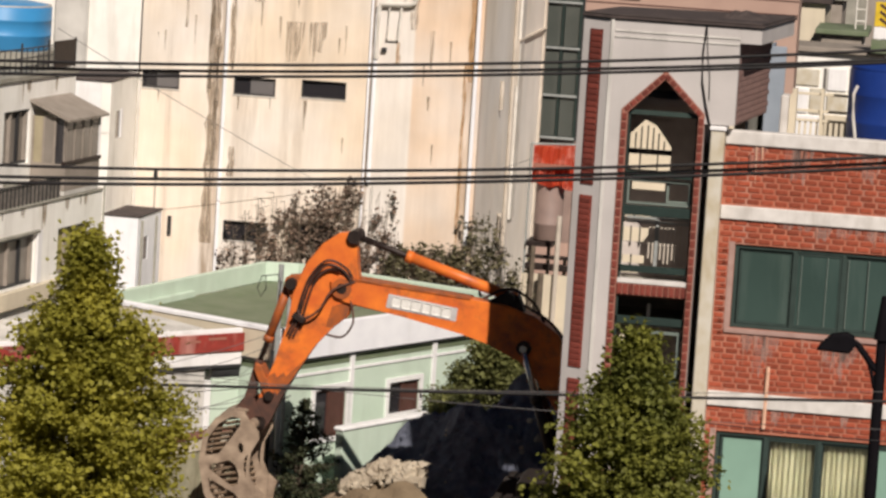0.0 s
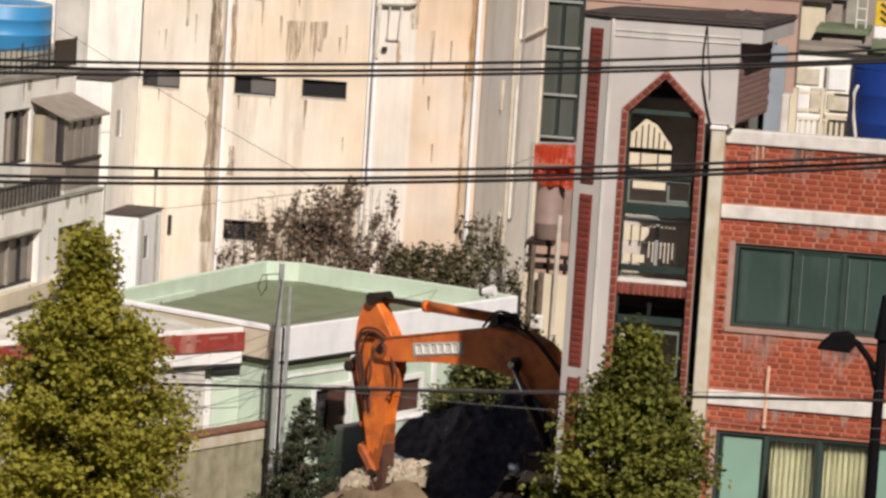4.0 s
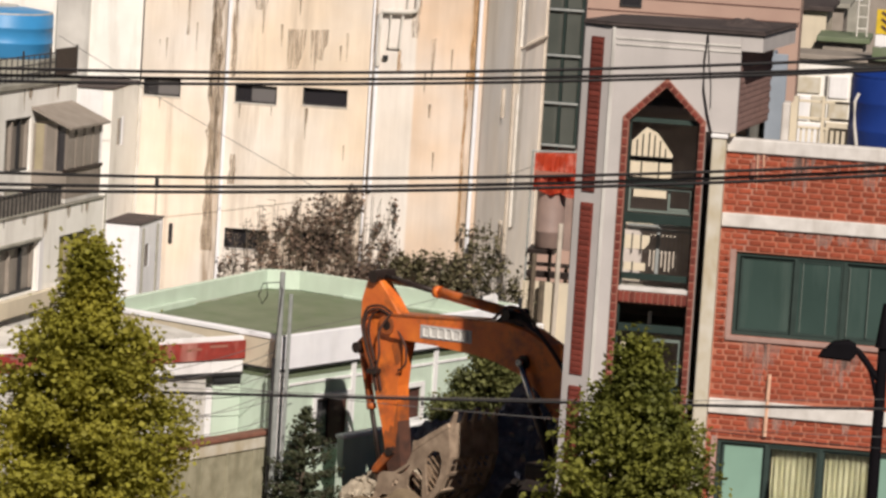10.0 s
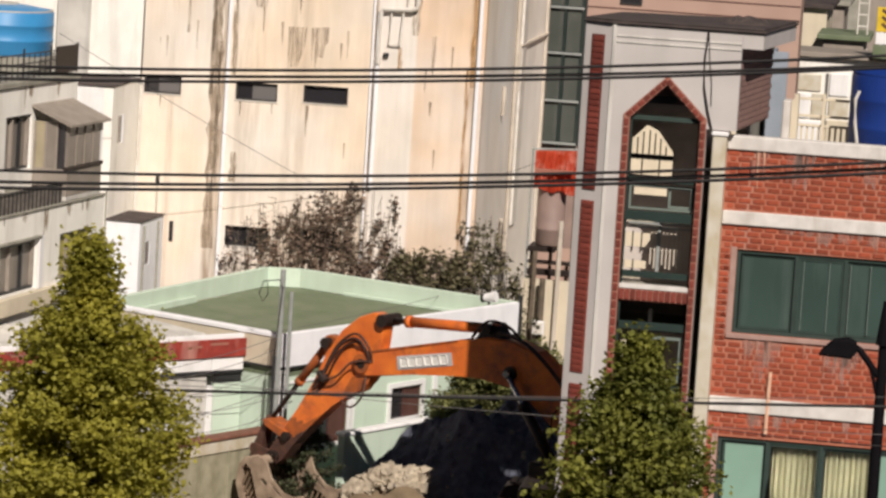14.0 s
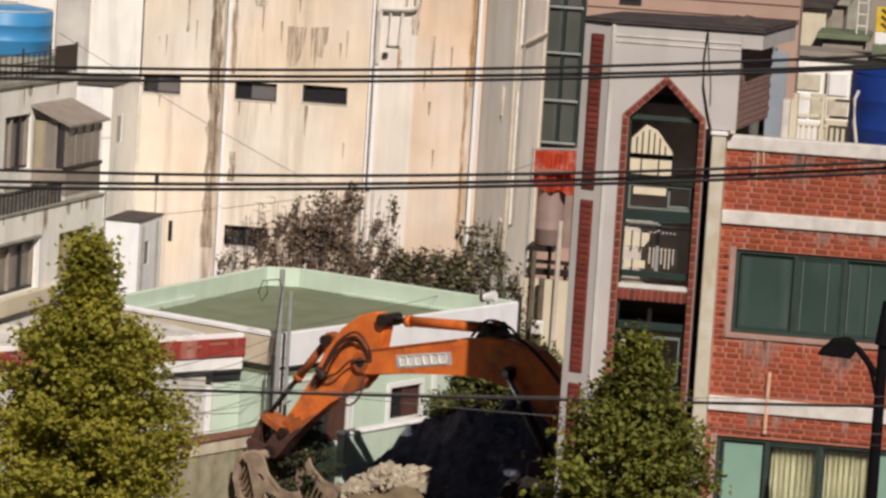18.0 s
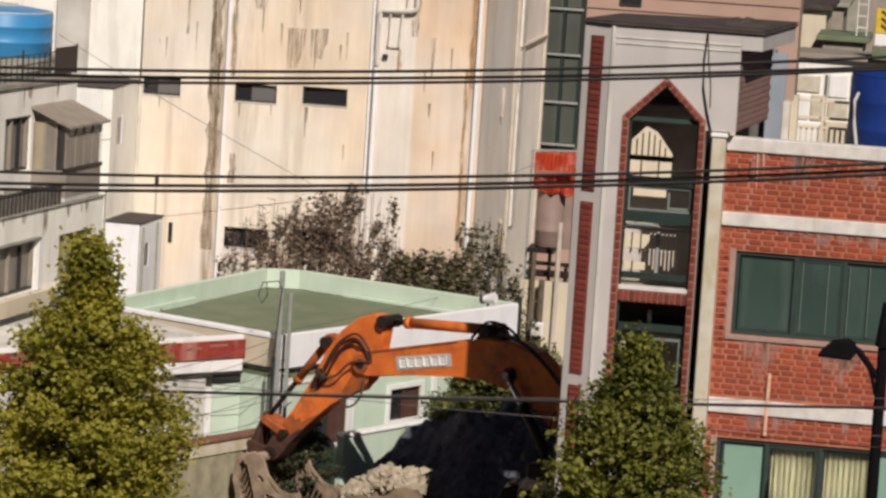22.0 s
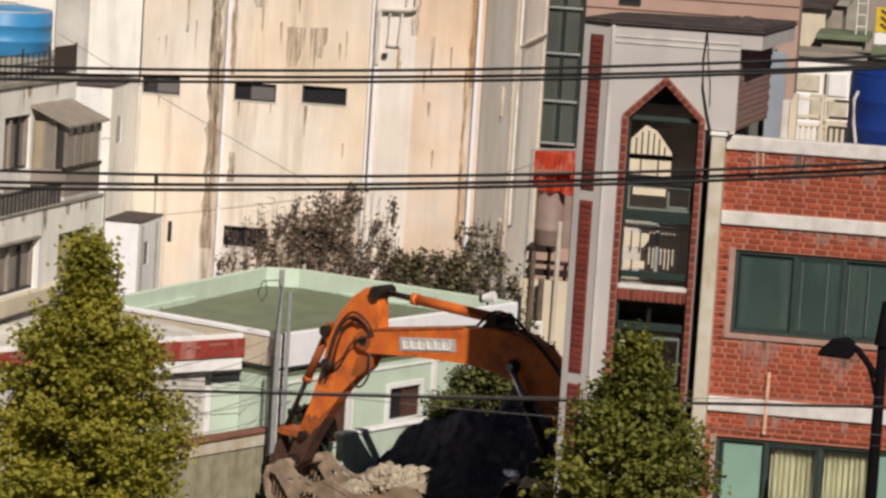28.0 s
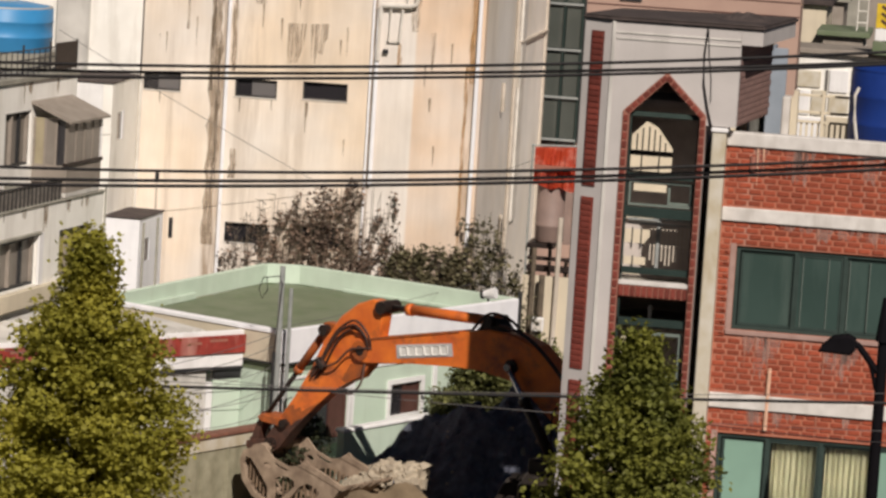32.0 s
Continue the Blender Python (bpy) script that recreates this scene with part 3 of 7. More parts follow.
slab("balcony_deck", 0.004, 0.84, -13.0, -2.1, 4.404, 4.44, M_CONCRETE, left, 0.008)
part("corner_pipe", tube(bmesh.new(), [(0.86, -2.16, GROUND), (0.86, -2.16, 4.5)], 0.025, 6), M_CONCRETE, left)
for y0, y1, z0, z1, pm, o in ((-5.75, -4.4, 5.1, 6.25, M_SHUTTER, 0.0), (-7.6, -5.7, 2.78, 3.8, M_SHUTTER, 0.8), (-4.5, -2.85, 2.8, 3.78, M_YELLOW, 0.8)):
    w = part("window", frame_bm(y0, y1, z0, z1, o - 0.16, o - 0.06, 0.06, "y"), M_DARKFRAME if pm is not M_YELLOW else M_AWNING, left)
    for k in range(3):
        a, b = y0 + 0.06 + (y1 - y0 - 0.12) * k / 3, y0 + 0.06 + (y1 - y0 - 0.12) * (k + 1) / 3
        slab("pane", o - 0.14, o - 0.12, a, b - 0.02, z0 + 0.06, z1 - 0.06, pm, w, 0)
        slab("mullion", o - 0.15, o - 0.05, b - 0.04, b + 0.03, z0 + 0.06, z1 - 0.06, M_AWNING if k % 2 == 0 else M_DARKFRAME, w, 0)
slab("window_post", 0.804, 0.86, -5.68, -5.45, 2.75, 3.85, M_WHITE, left, 0.01)
slab("window_head", 0.804, 0.88, -8.2, -5.6, 3.82, 3.88, M_CONCRETE, left, 0.01)
slab("lower_band", 0.804, 0.92, -12.9, -4.6, 2.36, 2.74, M_CREAMWALL, left, 0.02, "yellowish cream band under the windows")
# glazed bay on the upper floor
BX, B0, B1 = 0.8, -4.3, -2.4
bay = slab("bay", 0.004, BX, B0, B1, 4.444, 4.55, M_GREYWALL, left, 0.015)
slab("bay_parapet", BX - 0.06, BX, B0, B1, 4.55, 5.12, M_AWNING, bay, 0)
slab("bay_parapet", 0.004, BX - 0.064, B0, B0 + 0.06, 4.55, 5.12, M_AWNING, bay, 0)
slab("bay_rail", BX - 0.08, BX + 0.03, B0 - 0.03, B1 + 0.03, 5.1, 5.18, M_GREASE_SHADE, bay, 0.01)
for k in range(5):
    yy = B0 + 0.03 + k * 0.46
    slab("bay_post", BX - 0.06, BX, yy - 0.03, yy + 0.03, 5.18, 6.05, M_WHITE if k == 4 else M_AWNING, bay, 0)
    if k < 4:
        slab("pane", BX - 0.04, BX - 0.02, yy + 0.03, yy + 0.43, 5.18, 6.05, M_SHUTTER, bay, 0)
for k in range(4):
    xx = 0.03 + k * 0.25
    slab("bay_post", xx - 0.025, xx + 0.025, B0, B0 + 0.06, 5.12, 6.1, M_AWNING, bay, 0)
    if k < 3:
        slab("pane", xx + 0.025, xx + 0.225, B0 + 0.02, B0 + 0.04, 5.12, 6.1, (M_STRAW, M_SHUTTER, M_DARKGLASS)[k], bay, 0)
bm = bmesh.new()
vs = [bm.verts.new(c) for c in ((0.0, B0 - 0.15, 6.45), (0.0, B1 + 0.15, 6.45), (BX + 0.12, B1 + 0.15, 6.08), (BX + 0.12, B0 - 0.15, 6.08), (0.0, B0 - 0.15, 6.4), (0.0, B1 + 0.15, 6.4), (BX + 0.12, B1 + 0.15, 6.03), (BX + 0.12, B0 - 0.15, 6.03))]
for f in ((0, 3, 2, 1), (4, 5, 6, 7), (0, 1, 5, 4), (3, 7, 6, 2), (0, 4, 7, 3), (1, 2, 6, 5)):
    bm.faces.new([vs[k] for k in f])
bmesh.ops.recalc_face_normals(bm, faces=bm.faces)
part("awning", bm, M_AWNING, left, "weathered brown-grey awning")
for k in range(18):
    yy = -8.0 + k * 0.205
    part("rail_bar", tube(bmesh.new(), [(0.76, yy, 4.44), (0.76, yy, 4.86)], 0.016, 5), M_DARKFRAME, left)
part("rail", tube(bmesh.new(), [(0.76, -12.8, 4.86), (0.76, -4.35, 4.86)], 0.022, 6), M_DARKFRAME, left)
rngt = random.Random(8)
for k in range(34):
    low = k % 2 == 0
    v = rngt.uniform(-11.0, -2.3)
    zt, face = (4.39, 0.8) if low else (6.84, 0.0)
    h, w = rngt.uniform(0.15, 0.5), rngt.uniform(0.03, 0.14)
    if low and not any(a - 0.3 < v < b + 0.3 for a, b in ((-7.6, -5.7), (-4.5, -2.85))):
        h *= 2.6
    part("run_stain", prism(bmesh.new(), [(v - w, zt), (v + w, zt), (v + w * 0.7, zt - h * 0.5), (v + w * 0.2, zt - h), (v - w * 0.3, zt - h * 0.6), (v - w * 0.6, zt - h * 0.85)], -0.006, -0.002, 0.0, pose(face, 0, 0, 0, 0, 90)), rngt.choice((M_GRIME, M_DRIP, M_DRIPDARK)), left)
slab("rail_panel", 0.7, 0.74, -8.0, -4.35, 4.46, 4.82, M_MOTTLE, left, 0, "dark mottled panel behind the balcony rail")
for k, yy in enumerate((-7.6, -6.9, -6.3, -5.5, -4.9)):
    part("balcony_pot", tube(bmesh.new(), [(0.45, yy, 4.445), (0.45, yy, 4.75 + 0.06 * (k % 3))], 0.12, 10, 0.17), (M_RUST, M_GREASE_SHADE, M_CONCRETE)[k % 3], left)
# lower wing towards the beige block
wing = thing("townhouse_wing", "grey plastered rear wing of the townhouse with a slit window", "house")
WF = 79.3
part("side_wall", wall(bmesh.new(), WF, 81.94, GROUND, 6.42, -19.1, -18.88, [(79.9, 80.45, 5.1, 5.72)], "y"), M_WHITEWALL, wing)
part("front_wall", wall(bmesh.new(), -20.6, -19.104, GROUND, 6.42, WF, WF + 0.2), M_WHITE, wing, "sunlit white end wall")
slab("far_wall", -20.6, -20.4, WF + 0.204, 81.94, GROUND, 6.42, M_WHITEWALL, wing, 0)
slab("roof", -20.65, -18.86, WF - 0.04, 81.97, 6.424, 6.46, M_TAR, wing, 0.01, "dark felt roof edge")
slab("pane", -18.9, -18.89, 79.9, 80.33, 5.1, 5.72, M_DARKGLASS, wing, 0)
slab("pane_frame", -18.98, -18.86, 80.33, 80.47, 5.08, 5.74, M_WHITE, wing, 0)
part("corner_pipe", tube(bmesh.new(), [(-18.82, 81.8, GROUND), (-18.82, 81.8, 6.4)], 0.04, 6), M_PIPE, wing)


def water_tank(x, y, z, r, h, material, label, rim):
    t = thing("water_tank", label, "water tank", pose(x, y, z), "rooftop water tanks")
    bm = bmesh.new()
    prof = [(r * 0.97, 0), (r, 0.04), (r, h * 0.3), (r * 1.015, h * 0.32), (r, h * 0.34), (r, h * 0.62), (r * 1.015, h * 0.64), (r, h * 0.66), (r, h * 0.9), (r * 0.96, h * 0.95), (r * 0.55, h * 1.02), (r * 0.3, h * 1.04)]
    rings = [[bm.verts.new((a * math.cos(k * math.pi / 20), a * math.sin(k * math.pi / 20), b)) for k in range(40)] for a, b in prof]
    for p, q in zip(rings, rings[1:]):
        for k in range(40):
            bm.faces.new((p[k], p[(k + 1) % 40], q[(k + 1) % 40], q[k]))
    bm.faces.new(rings[-1])
    bm.faces.new(rings[0][::-1])
    for f in bm.faces:
        f.smooth = len(f.verts) == 4
    body = part("tank_body", bm, material, t)
    part("lid", tube(bmesh.new(), [(0, 0, h * 1.03), (0, 0, h * 1.08)], r * 0.3, 20), M_GREYWALL, t, "pale lid")
    part("rim", tube(bmesh.new(), [(0, 0, h * 0.925), (0, 0, h * 0.955)], r * 0.985, 40), rim, t)
    return t


water_tank(-20.62, 76.0, 7.3, 1.1, 1.02, M_BLUE, "light blue plastic water tank on the townhouse roof", M_GREYWALL)
stand = thing("tank_stand", "grey concrete stand under the blue water tank", "stand")
slab("stand_slab", -21.8, -19.5, 74.9, 77.1, 6.985, 7.3, M_CONCRETE, stand)
rail = thing("roof_railing", "dark steel roof railing with mesh beside the tank", "railing", pose(-18.6, 78.0, 0, 0, 0, -8.5))
for k in range(26):
    yy = -9.0 + k * 0.29
    part("post", tube(bmesh.new(), [(-0.15, yy, 6.98), (-0.15, yy, 7.5 if k % 5 else 7.62)], 0.013 if k % 5 else 0.024, 5), M_DARKFRAME, rail)
for z in (7.12, 7.3, 7.5):
    part("bar", tube(bmesh.new(), [(-0.15, -9.0, z), (-0.15, -1.75, z)], 0.016, 5), M_DARKFRAME, rail)
slab("mesh_panel", -0.165, -0.135, -2.9, -1.75, 7.0, 7.58, M_GREASE_SHADE, rail, 0, "dark mesh panel")

# small white shed with a flat dark roof
shed = thing("stair_shed", "small white plastered stair shed with a flat dark roof", "shed", pose(-17.95, 78.62, -0.45, 0, 0, -3.5))
SW, SD = 0.82, 1.86
part("wall", wall(bmesh.new(), -SW, 0.0, GROUND + 0.45, 3.93, 0.0, 0.12), M_FASCIA, shed)
part("side_wall", wall(bmesh.new(), 0.124, SD, GROUND + 0.45, 3.93, -0.12, 0.0, [(0.5, 0.86, 2.92, 3.45)], "y"), M_FASCIA, shed)
part("rear_wall", wall(bmesh.new(), -SW, -0.124, GROUND + 0.45, 3.93, SD - 0.12, SD), M_WHITE, shed)
part("far_wall", wall(bmesh.new(), 0.124, SD - 0.124, GROUND + 0.45, 3.93, -SW, -SW + 0.12, axis="y"), M_WHITE, shed)
slab("roof", -SW - 0.03, 0.03, -0.03, SD + 0.03, 3.934, 3.965, M_TAR, shed, 0.008, "dark roofing felt")
slab("pane", -0.03, -0.02, 0.5, 0.86, 2.92, 3.45, M_DARKGLASS, shed, 0)
for v in (0.22, 1.35):
    part("drain_pipe", tube(bmesh.new(), [(0.04, v, GROUND + 0.45), (0.04, v, 3.85)], 0.03, 6), M_CONCRETE, shed)
lamp_post = thing("vent_stack", "thin grey vent stack with a dark cap behind the shed", "pipe", pose(-18.05, 80.6, GROUND))
part("shaft", tube(bmesh.new(), [(0, 0, 0), (0, 0, 5.75)], 0.025, 6), M_SIDEPIPE, lamp_post)
part("cap", tube(bmesh.new(), [(0, 0, 5.75), (0, 0, 5.95)], 0.05, 8), M_DARKFRAME, lamp_post)

# ---------- mint house with a roof terrace, turned against the street grid ----------
HOUSE = Matrix(((0.462, -0.884, 0, -13.23), (0.887, 0.467, 0, 71.5), (0, 0, 1, 0), (0, 0, 0, 1)))
LU, LV, ZP, ZF = 8.3, 4.9, 2.37, 1.92
mint = thing("mint_house", "single-storey mint green house with a flat green roof terrace", "house", HOUSE)
wins = [(1.21, 2.3, -0.15, 0.95), (3.78, 4.88, 0.12, 0.87)]
part("right_wall", wall(bmesh.new(), 0.0, LU, GROUND, 1.45, 0.0, 0.22, wins), M_MINT, mint)
part("front_wall", wall(bmesh.new(), 0.224, LV, GROUND, 1.45, 0.0, 0.22, axis="y"), M_MINT, mint)
part("rear_wall", wall(bmesh.new(), 0.224, LV, GROUND, 1.45, LU - 0.22, LU, axis="y"), M_MINT, mint)
part("left_wall", wall(bmesh.new(), 0.224, LU - 0.224, GROUND, 1.45, LV - 0.22, LV), M_MINT, mint)
TERRACE = [(LU, 0.0), (8.05, 5.93), (7.57, 6.5), (0.0, 4.98), (0.0, 0.0)]
bm = bmesh.new()
lo, hi = [[bm.verts.new((u, v, z)) for u, v in TERRACE] for z in (1.46, ZF)]
bm.faces.new(lo[::-1])
bm.faces.new(hi)
for k in range(5):
    bm.faces.new((lo[k], lo[(k + 1) % 5], hi[(k + 1) % 5], hi[k]))
bmesh.ops.recalc_face_normals(bm, faces=bm.faces)
part("roof_deck", bm, M_ROOFGREEN, mint, "dark green waterproof roof deck")


def parapet_run(name, a, b, thick, z0, z1, material, label="", inset=0.0):
    """A wall along one side of the terrace, its inner face on the line from a to b."""
    a, b = Vector(a), Vector(b)
    an = math.degrees(math.atan2(b.y - a.y, b.x - a.x))
    return slab(name, -0.02, (b - a).length + 0.02, -inset, thick, z0, z1, material, mint, 0.012, label, pose(a.x, a.y, 0, 0, 0, an))


for a, b in ((TERRACE[1], TERRACE[0]), (TERRACE[2], TERRACE[1]), (TERRACE[3], TERRACE[2])):
    parapet_run("parapet", a, b, 0.14, ZF + 0.004, ZP, M_MINT, "mint green parapet")
# low painted kerbs where the wall paint runs onto the deck
parapet_run("kerb", (0.3, 5.04), (4.05, 5.79), 0.0, ZF + 0.002, ZF + 0.15, M_MINT, inset=0.1)
parapet_run("kerb", (8.08, 4.6), (8.28, 0.2), 0.0, ZF + 0.002, ZF + 0.08, M_MINT, inset=0.08)
for nm, a, b, c, d, zz, mm in (("parapet", -0.06, LU + 0.1, -0.06, 0.08, 1.664, M_FASCIA), ("parapet_cap", -0.08, 0.1, 0.084, 5.05, ZP - 0.1, M_FASCIA)):
    slab(nm, a, b, c, d, zz, ZP, mm, mint, 0.015, "white painted parapet board")
slab("parapet", -0.05, 0.08, 0.084, 5.05, 1.664, ZP - 0.104, M_CREAMWALL, mint, 0, "cream parapet wall")
slab("gutter", -0.06, LU + 0.1, -0.09, -0.064, 1.64, 1.68, M_DARKFRAME, mint, 0)
slab("gutter", -0.09, -0.064, -0.06, LV, 1.64, 1.68, M_DARKFRAME, mint, 0)
slab("corner_post", -0.06, 0.14, -0.06, 0.14, GROUND, 1.66, M_WHITE, mint, 0.01)
for uu in (2.36, 5.28):
    slab("pilaster", uu, uu + 0.14, -0.05, -0.004, GROUND, 1.66, M_WHITE, mint, 0.005)
for vv in (1.65, 3.2):
    slab("pilaster", -0.05, -0.004, vv, vv + 0.16, GROUND, 1.66, M_WHITE, mint, 0.005)
slab("wall_band", 0.3, LU, -0.03, -0.004, 1.3, 1.36, M_WHITE, mint, 0.005)
# dark sheet gives the mint house windows their inner shade
slab("dark_room", 1.0, 5.2, 1.0, 1.1, -0.6, 1.5, M_DARKROOM, mint, 0)
for a, b, c, d in wins:
    w = part("window", frame_bm(a - 0.1, b + 0.1, c - 0.02, d + 0.1, -0.05, -0.004, 0.1), M_WHITE, mint, "white window surround")
    part("window_frame", frame_bm(a, b, c, d, 0.02, 0.1, 0.06), M_BROWNFRAME, w, "brown wooden frame")
    mid = (a + b) / 2
    slab("mullion", mid - 0.05, mid + 0.05, 0.01, 0.09, c + 0.06, d - 0.06, M_BROWNFRAME, w, 0)
    for p, q in ((a + 0.06, mid - 0.05), (mid + 0.05, b - 0.06)):
        slab("pane", p, q, 0.05, 0.06, c + 0.06, d - 0.06, M_BROWNFRAME if p > a + 0.1 else M_DARKGLASS, w, 0)
# low terrace wall before the house
terr = thing("terrace_wall", "mint green low wall with a white rounded coping", "wall", HOUSE)
slab("wall_body", 0.95, 4.2, -1.0, -0.82, GROUND, 0.28, M_MINT, terr)
slab("coping", 0.91, 4.24, -1.04, -0.78, 0.28, 0.37, M_WHITE, terr, 0.03)

# red and white eaved house before it
EAVE = Matrix(((0.67, -0.74, 0, -14.13), (0.74, 0.67, 0, 71.9), (0, 0, 1, -0.115), (0, 0, 0, 1)))
eave = thing("shop_house", "low house with a white eave and a dark red fascia board", "house", EAVE)
slab("wall", -8.0, -0.86, 0.02, 0.22, GROUND, 1.555, M_GREYWALL, eave)
slab("wall_post", -0.855, -0.7, -0.01, 0.15, GROUND, 1.3, M_WHITE, eave, 0.01)
slab("end_wall", -1.06, -0.86, 0.224, 1.6, GROUND, 1.6, M_CONCRETE, eave)
slab("eave_slab", -8.2, -0.8, -0.05, 1.2, 1.62, 1.88, M_WHITE, eave, 0.02)
slab("eave_end", -0.796, 0.0, -0.05, 0.12, 1.62, 1.88, M_WHITE, eave, 0.01)
slab("fascia", -8.2, 0.02, -0.1, -0.054, 1.9, 2.28, M_DARKRED, eave, 0.01, "dark red fascia board with worn marks")
slab("fascia_backing", -8.2, 0.0, -0.05, 0.1, 1.884, 2.36, M_WHITE, eave, 0.01)
slab("soffit_line", -8.2, 0.0, -0.06, 0.015, 1.56, 1.616, M_DARKFRAME, eave, 0)
slab("infill_panel", -0.69, 0.0, 0.0, 0.06, GROUND, 1.35, M_MINT, eave, 0, "mint green wall panel under the eave")
# dark sheet stands for the deep shade seen beneath the eave
slab("dark_opening", -0.69, 0.0, 0.0, 0.03, 1.36, 1.555, M_DARKFRAME, eave, 0)
prof = [(-8.2 + k * 0.105, 2.36 if k % 2 == 0 else 2.4) for k in range(71)]
part("roof_sheet", prism(bmesh.new(), prof + [(-0.85, 2.357), (-8.2, 2.357)], 0.1, 2.3), M_GREYWALL, eave, "grey corrugated roof sheet")
slab("roof_deck", -8.2, -0.85, 0.104, 2.4, 2.28, 2.356, M_CREAMWALL, eave)
for x0, x1, z in ((-7.9, -7.3, 2.14), (-5.7, -5.0, 2.16), (-1.5, -1.1, 2.12), (-0.9, -0.45, 2.16)):
    slab("worn_mark", x0, x1, -0.106, -0.102, z, z + 0.05, M_MORTAR_PALE, eave, 0)

# garden wall running forward from the house corner
gw = thing("garden_wall", "old grey concrete garden wall with a red-brown coping", "wall", HOUSE)
slab("wall_body", -7.0, -0.2, 0.0, 0.2, GROUND, 0.1, M_MOSSY, gw, 0.01)
slab("upper_course", -7.0, -0.2, -0.04, 0.22, 0.104, 0.36, M_COLUMN, gw, 0.02)
slab("coping", -7.0, -0.16, -0.08, 0.26, 0.364, 0.45, M_RUST, gw, 0.02, "red-brown tile coping")
for k in range(8):
    slab("rib", -6.4 + k * 0.8, -6.34 + k * 0.8, -0.03, -0.004, GROUND, 0.1, M_MOSSY, gw, 0.005)


# flood lamp on the corner of the roof terrace and boxes in the gap behind
fl = thing("flood_lamp", "small white flood lamp on the terrace parapet", "lamp", pose(-9.9, 78.1, ZP))
part("bracket", tube(bmesh.new(), [(0, 0, 0), (0, 0, 0.1)], 0.03, 8), M_DARKFRAME, fl)
part("head", tube(bmesh.new(), [(-0.12, 0.03, 0.14), (0.0, 0.0, 0.16), (0.16, -0.05, 0.2)], 0.08, 14, 0.13), M_WHITE, fl)
part("rim", tube(bmesh.new(), [(-0.16, 0.04, 0.13), (-0.1, 0.02, 0.14)], 0.1, 14), M_DARKFRAME, fl)
mb = thing("meter_box", "white electric meter box on a dark wooden post", "box", pose(-9.3, 82.9, GROUND))
part("post", tube(bmesh.new(), [(0, 0, 0), (0.02, 0, 4.0)], 0.09, 8, 0.07), M_BARK, mb)
slab("box_body", -0.13, 0.14, -0.22, -0.08, 2.7, 3.02, M_WHITE, mb, 0.015)
slab("door", -0.1, 0.11, -0.232, -0.222, 2.73, 2.99, M_PIPE, mb, 0.0)
slab("dial", -0.04, 0.05, -0.24, -0.234, 2.84, 2.93, M_DARKFRAME, mb, 0.0)


# ---------- red brick house ----------
RY = 61.5
PB, PW = 0.24, 0.101
red = thing("brick_house", "red brick two-storey house with white bands and green windows", "house")
WA, WB = (-3.57, 1.2, 4.6, 6.05), (-3.67, 1.2, 1.0, 2.79)
front = part("front_wall", wall(bmesh.new(), -3.87, 2.5, GROUND, 7.75, RY, RY + 0.25, [WA, WB]), M_MORTAR, red, "red brick wall with pale joints")
slab("rear_wall", -4.0, 2.5, 64.1, 64.3, GROUND, 7.75, M_MORTAR, red, 0)
slab("end_wall", 2.3, 2.5, RY + 0.254, 64.096, GROUND, 7.75, M_MORTAR, red, 0)
slab("inner_wall", -4.08, -3.88, RY + 0.3, 64.096, GROUND, 7.75, M_MORTAR, red, 0)
slab("roof_deck", -4.08, 2.5, RY + 0.254, 64.3, 7.55, 7.7, M_CONCRETE, red, 0)
slab("floor_slab", -3.86, 2.28, RY + 0.26, 64.09, 3.3, 3.42, M_DARKROOM, red, 0)
slab("corner_column", -4.105, -3.866, RY - 0.34, RY + 0.29, GROUND, 7.99, M_COLUMN, red, 0.015, "white corner column stained ochre")
for z0, z1 in ((6.47, 6.71), (3.23, 3.49)):
    slab("band", -3.862, 2.5, RY - 0.07, RY - 0.004, z0, z1, M_BAND, red, 0.015, "white painted string course")
slab("parapet", -3.862, 2.5, RY - 0.07, RY + 0.2, 7.754, 8.0, M_BAND, red, 0.02, "white parapet capping")
slab("parapet_cap", -4.13, -3.84, RY - 0.37, RY + 0.3, 7.994, 8.07, M_WHITE, red, 0.015)
slab("parapet", 2.3, 2.5, RY + 0.204, 64.3, 7.754, 8.0, M_BAND, red, 0.02)
rngs = random.Random(14)
for x, zt, h in ((-3.3, 7.75, 0.5), (-3.22, 7.75, 0.3), (-2.55, 7.75, 0.26), (-1.6, 7.75, 0.4), (-3.3, 4.5, 0.62), (-3.12, 4.5, 0.4), (-2.9, 4.5, 0.5), (-2.3, 4.5, 0.28), (-1.95, 4.5, 0.55), (-1.3, 4.5, 0.35), (-2.2, 6.46, 0.3), (-1.2, 6.46, 0.35), (-2.0, 3.22, 0.3)):
    w = rngs.uniform(0.012, 0.03)
    part("run_stain", prism(bmesh.new(), [(x - w, zt), (x + w, zt), (x + w * 0.6, zt - h * 0.6), (x, zt - h), (x - w * 0.5, zt - h * 0.7)], RY - 0.024, RY - 0.02), M_RUNPINK, red)
for x, zb, r in ((-3.33, 7.1, 0.012), (-3.23, 7.45, 0.016)):
    part("lime_run", tube(bmesh.new(), [(x, RY - 0.03, 7.753), (x + 0.01, RY - 0.03, (7.75 + zb) / 2), (x + 0.02, RY - 0.025, zb)], r, 6, 0.004), M_WALLPIPE, red, "pale lime run below the capping")
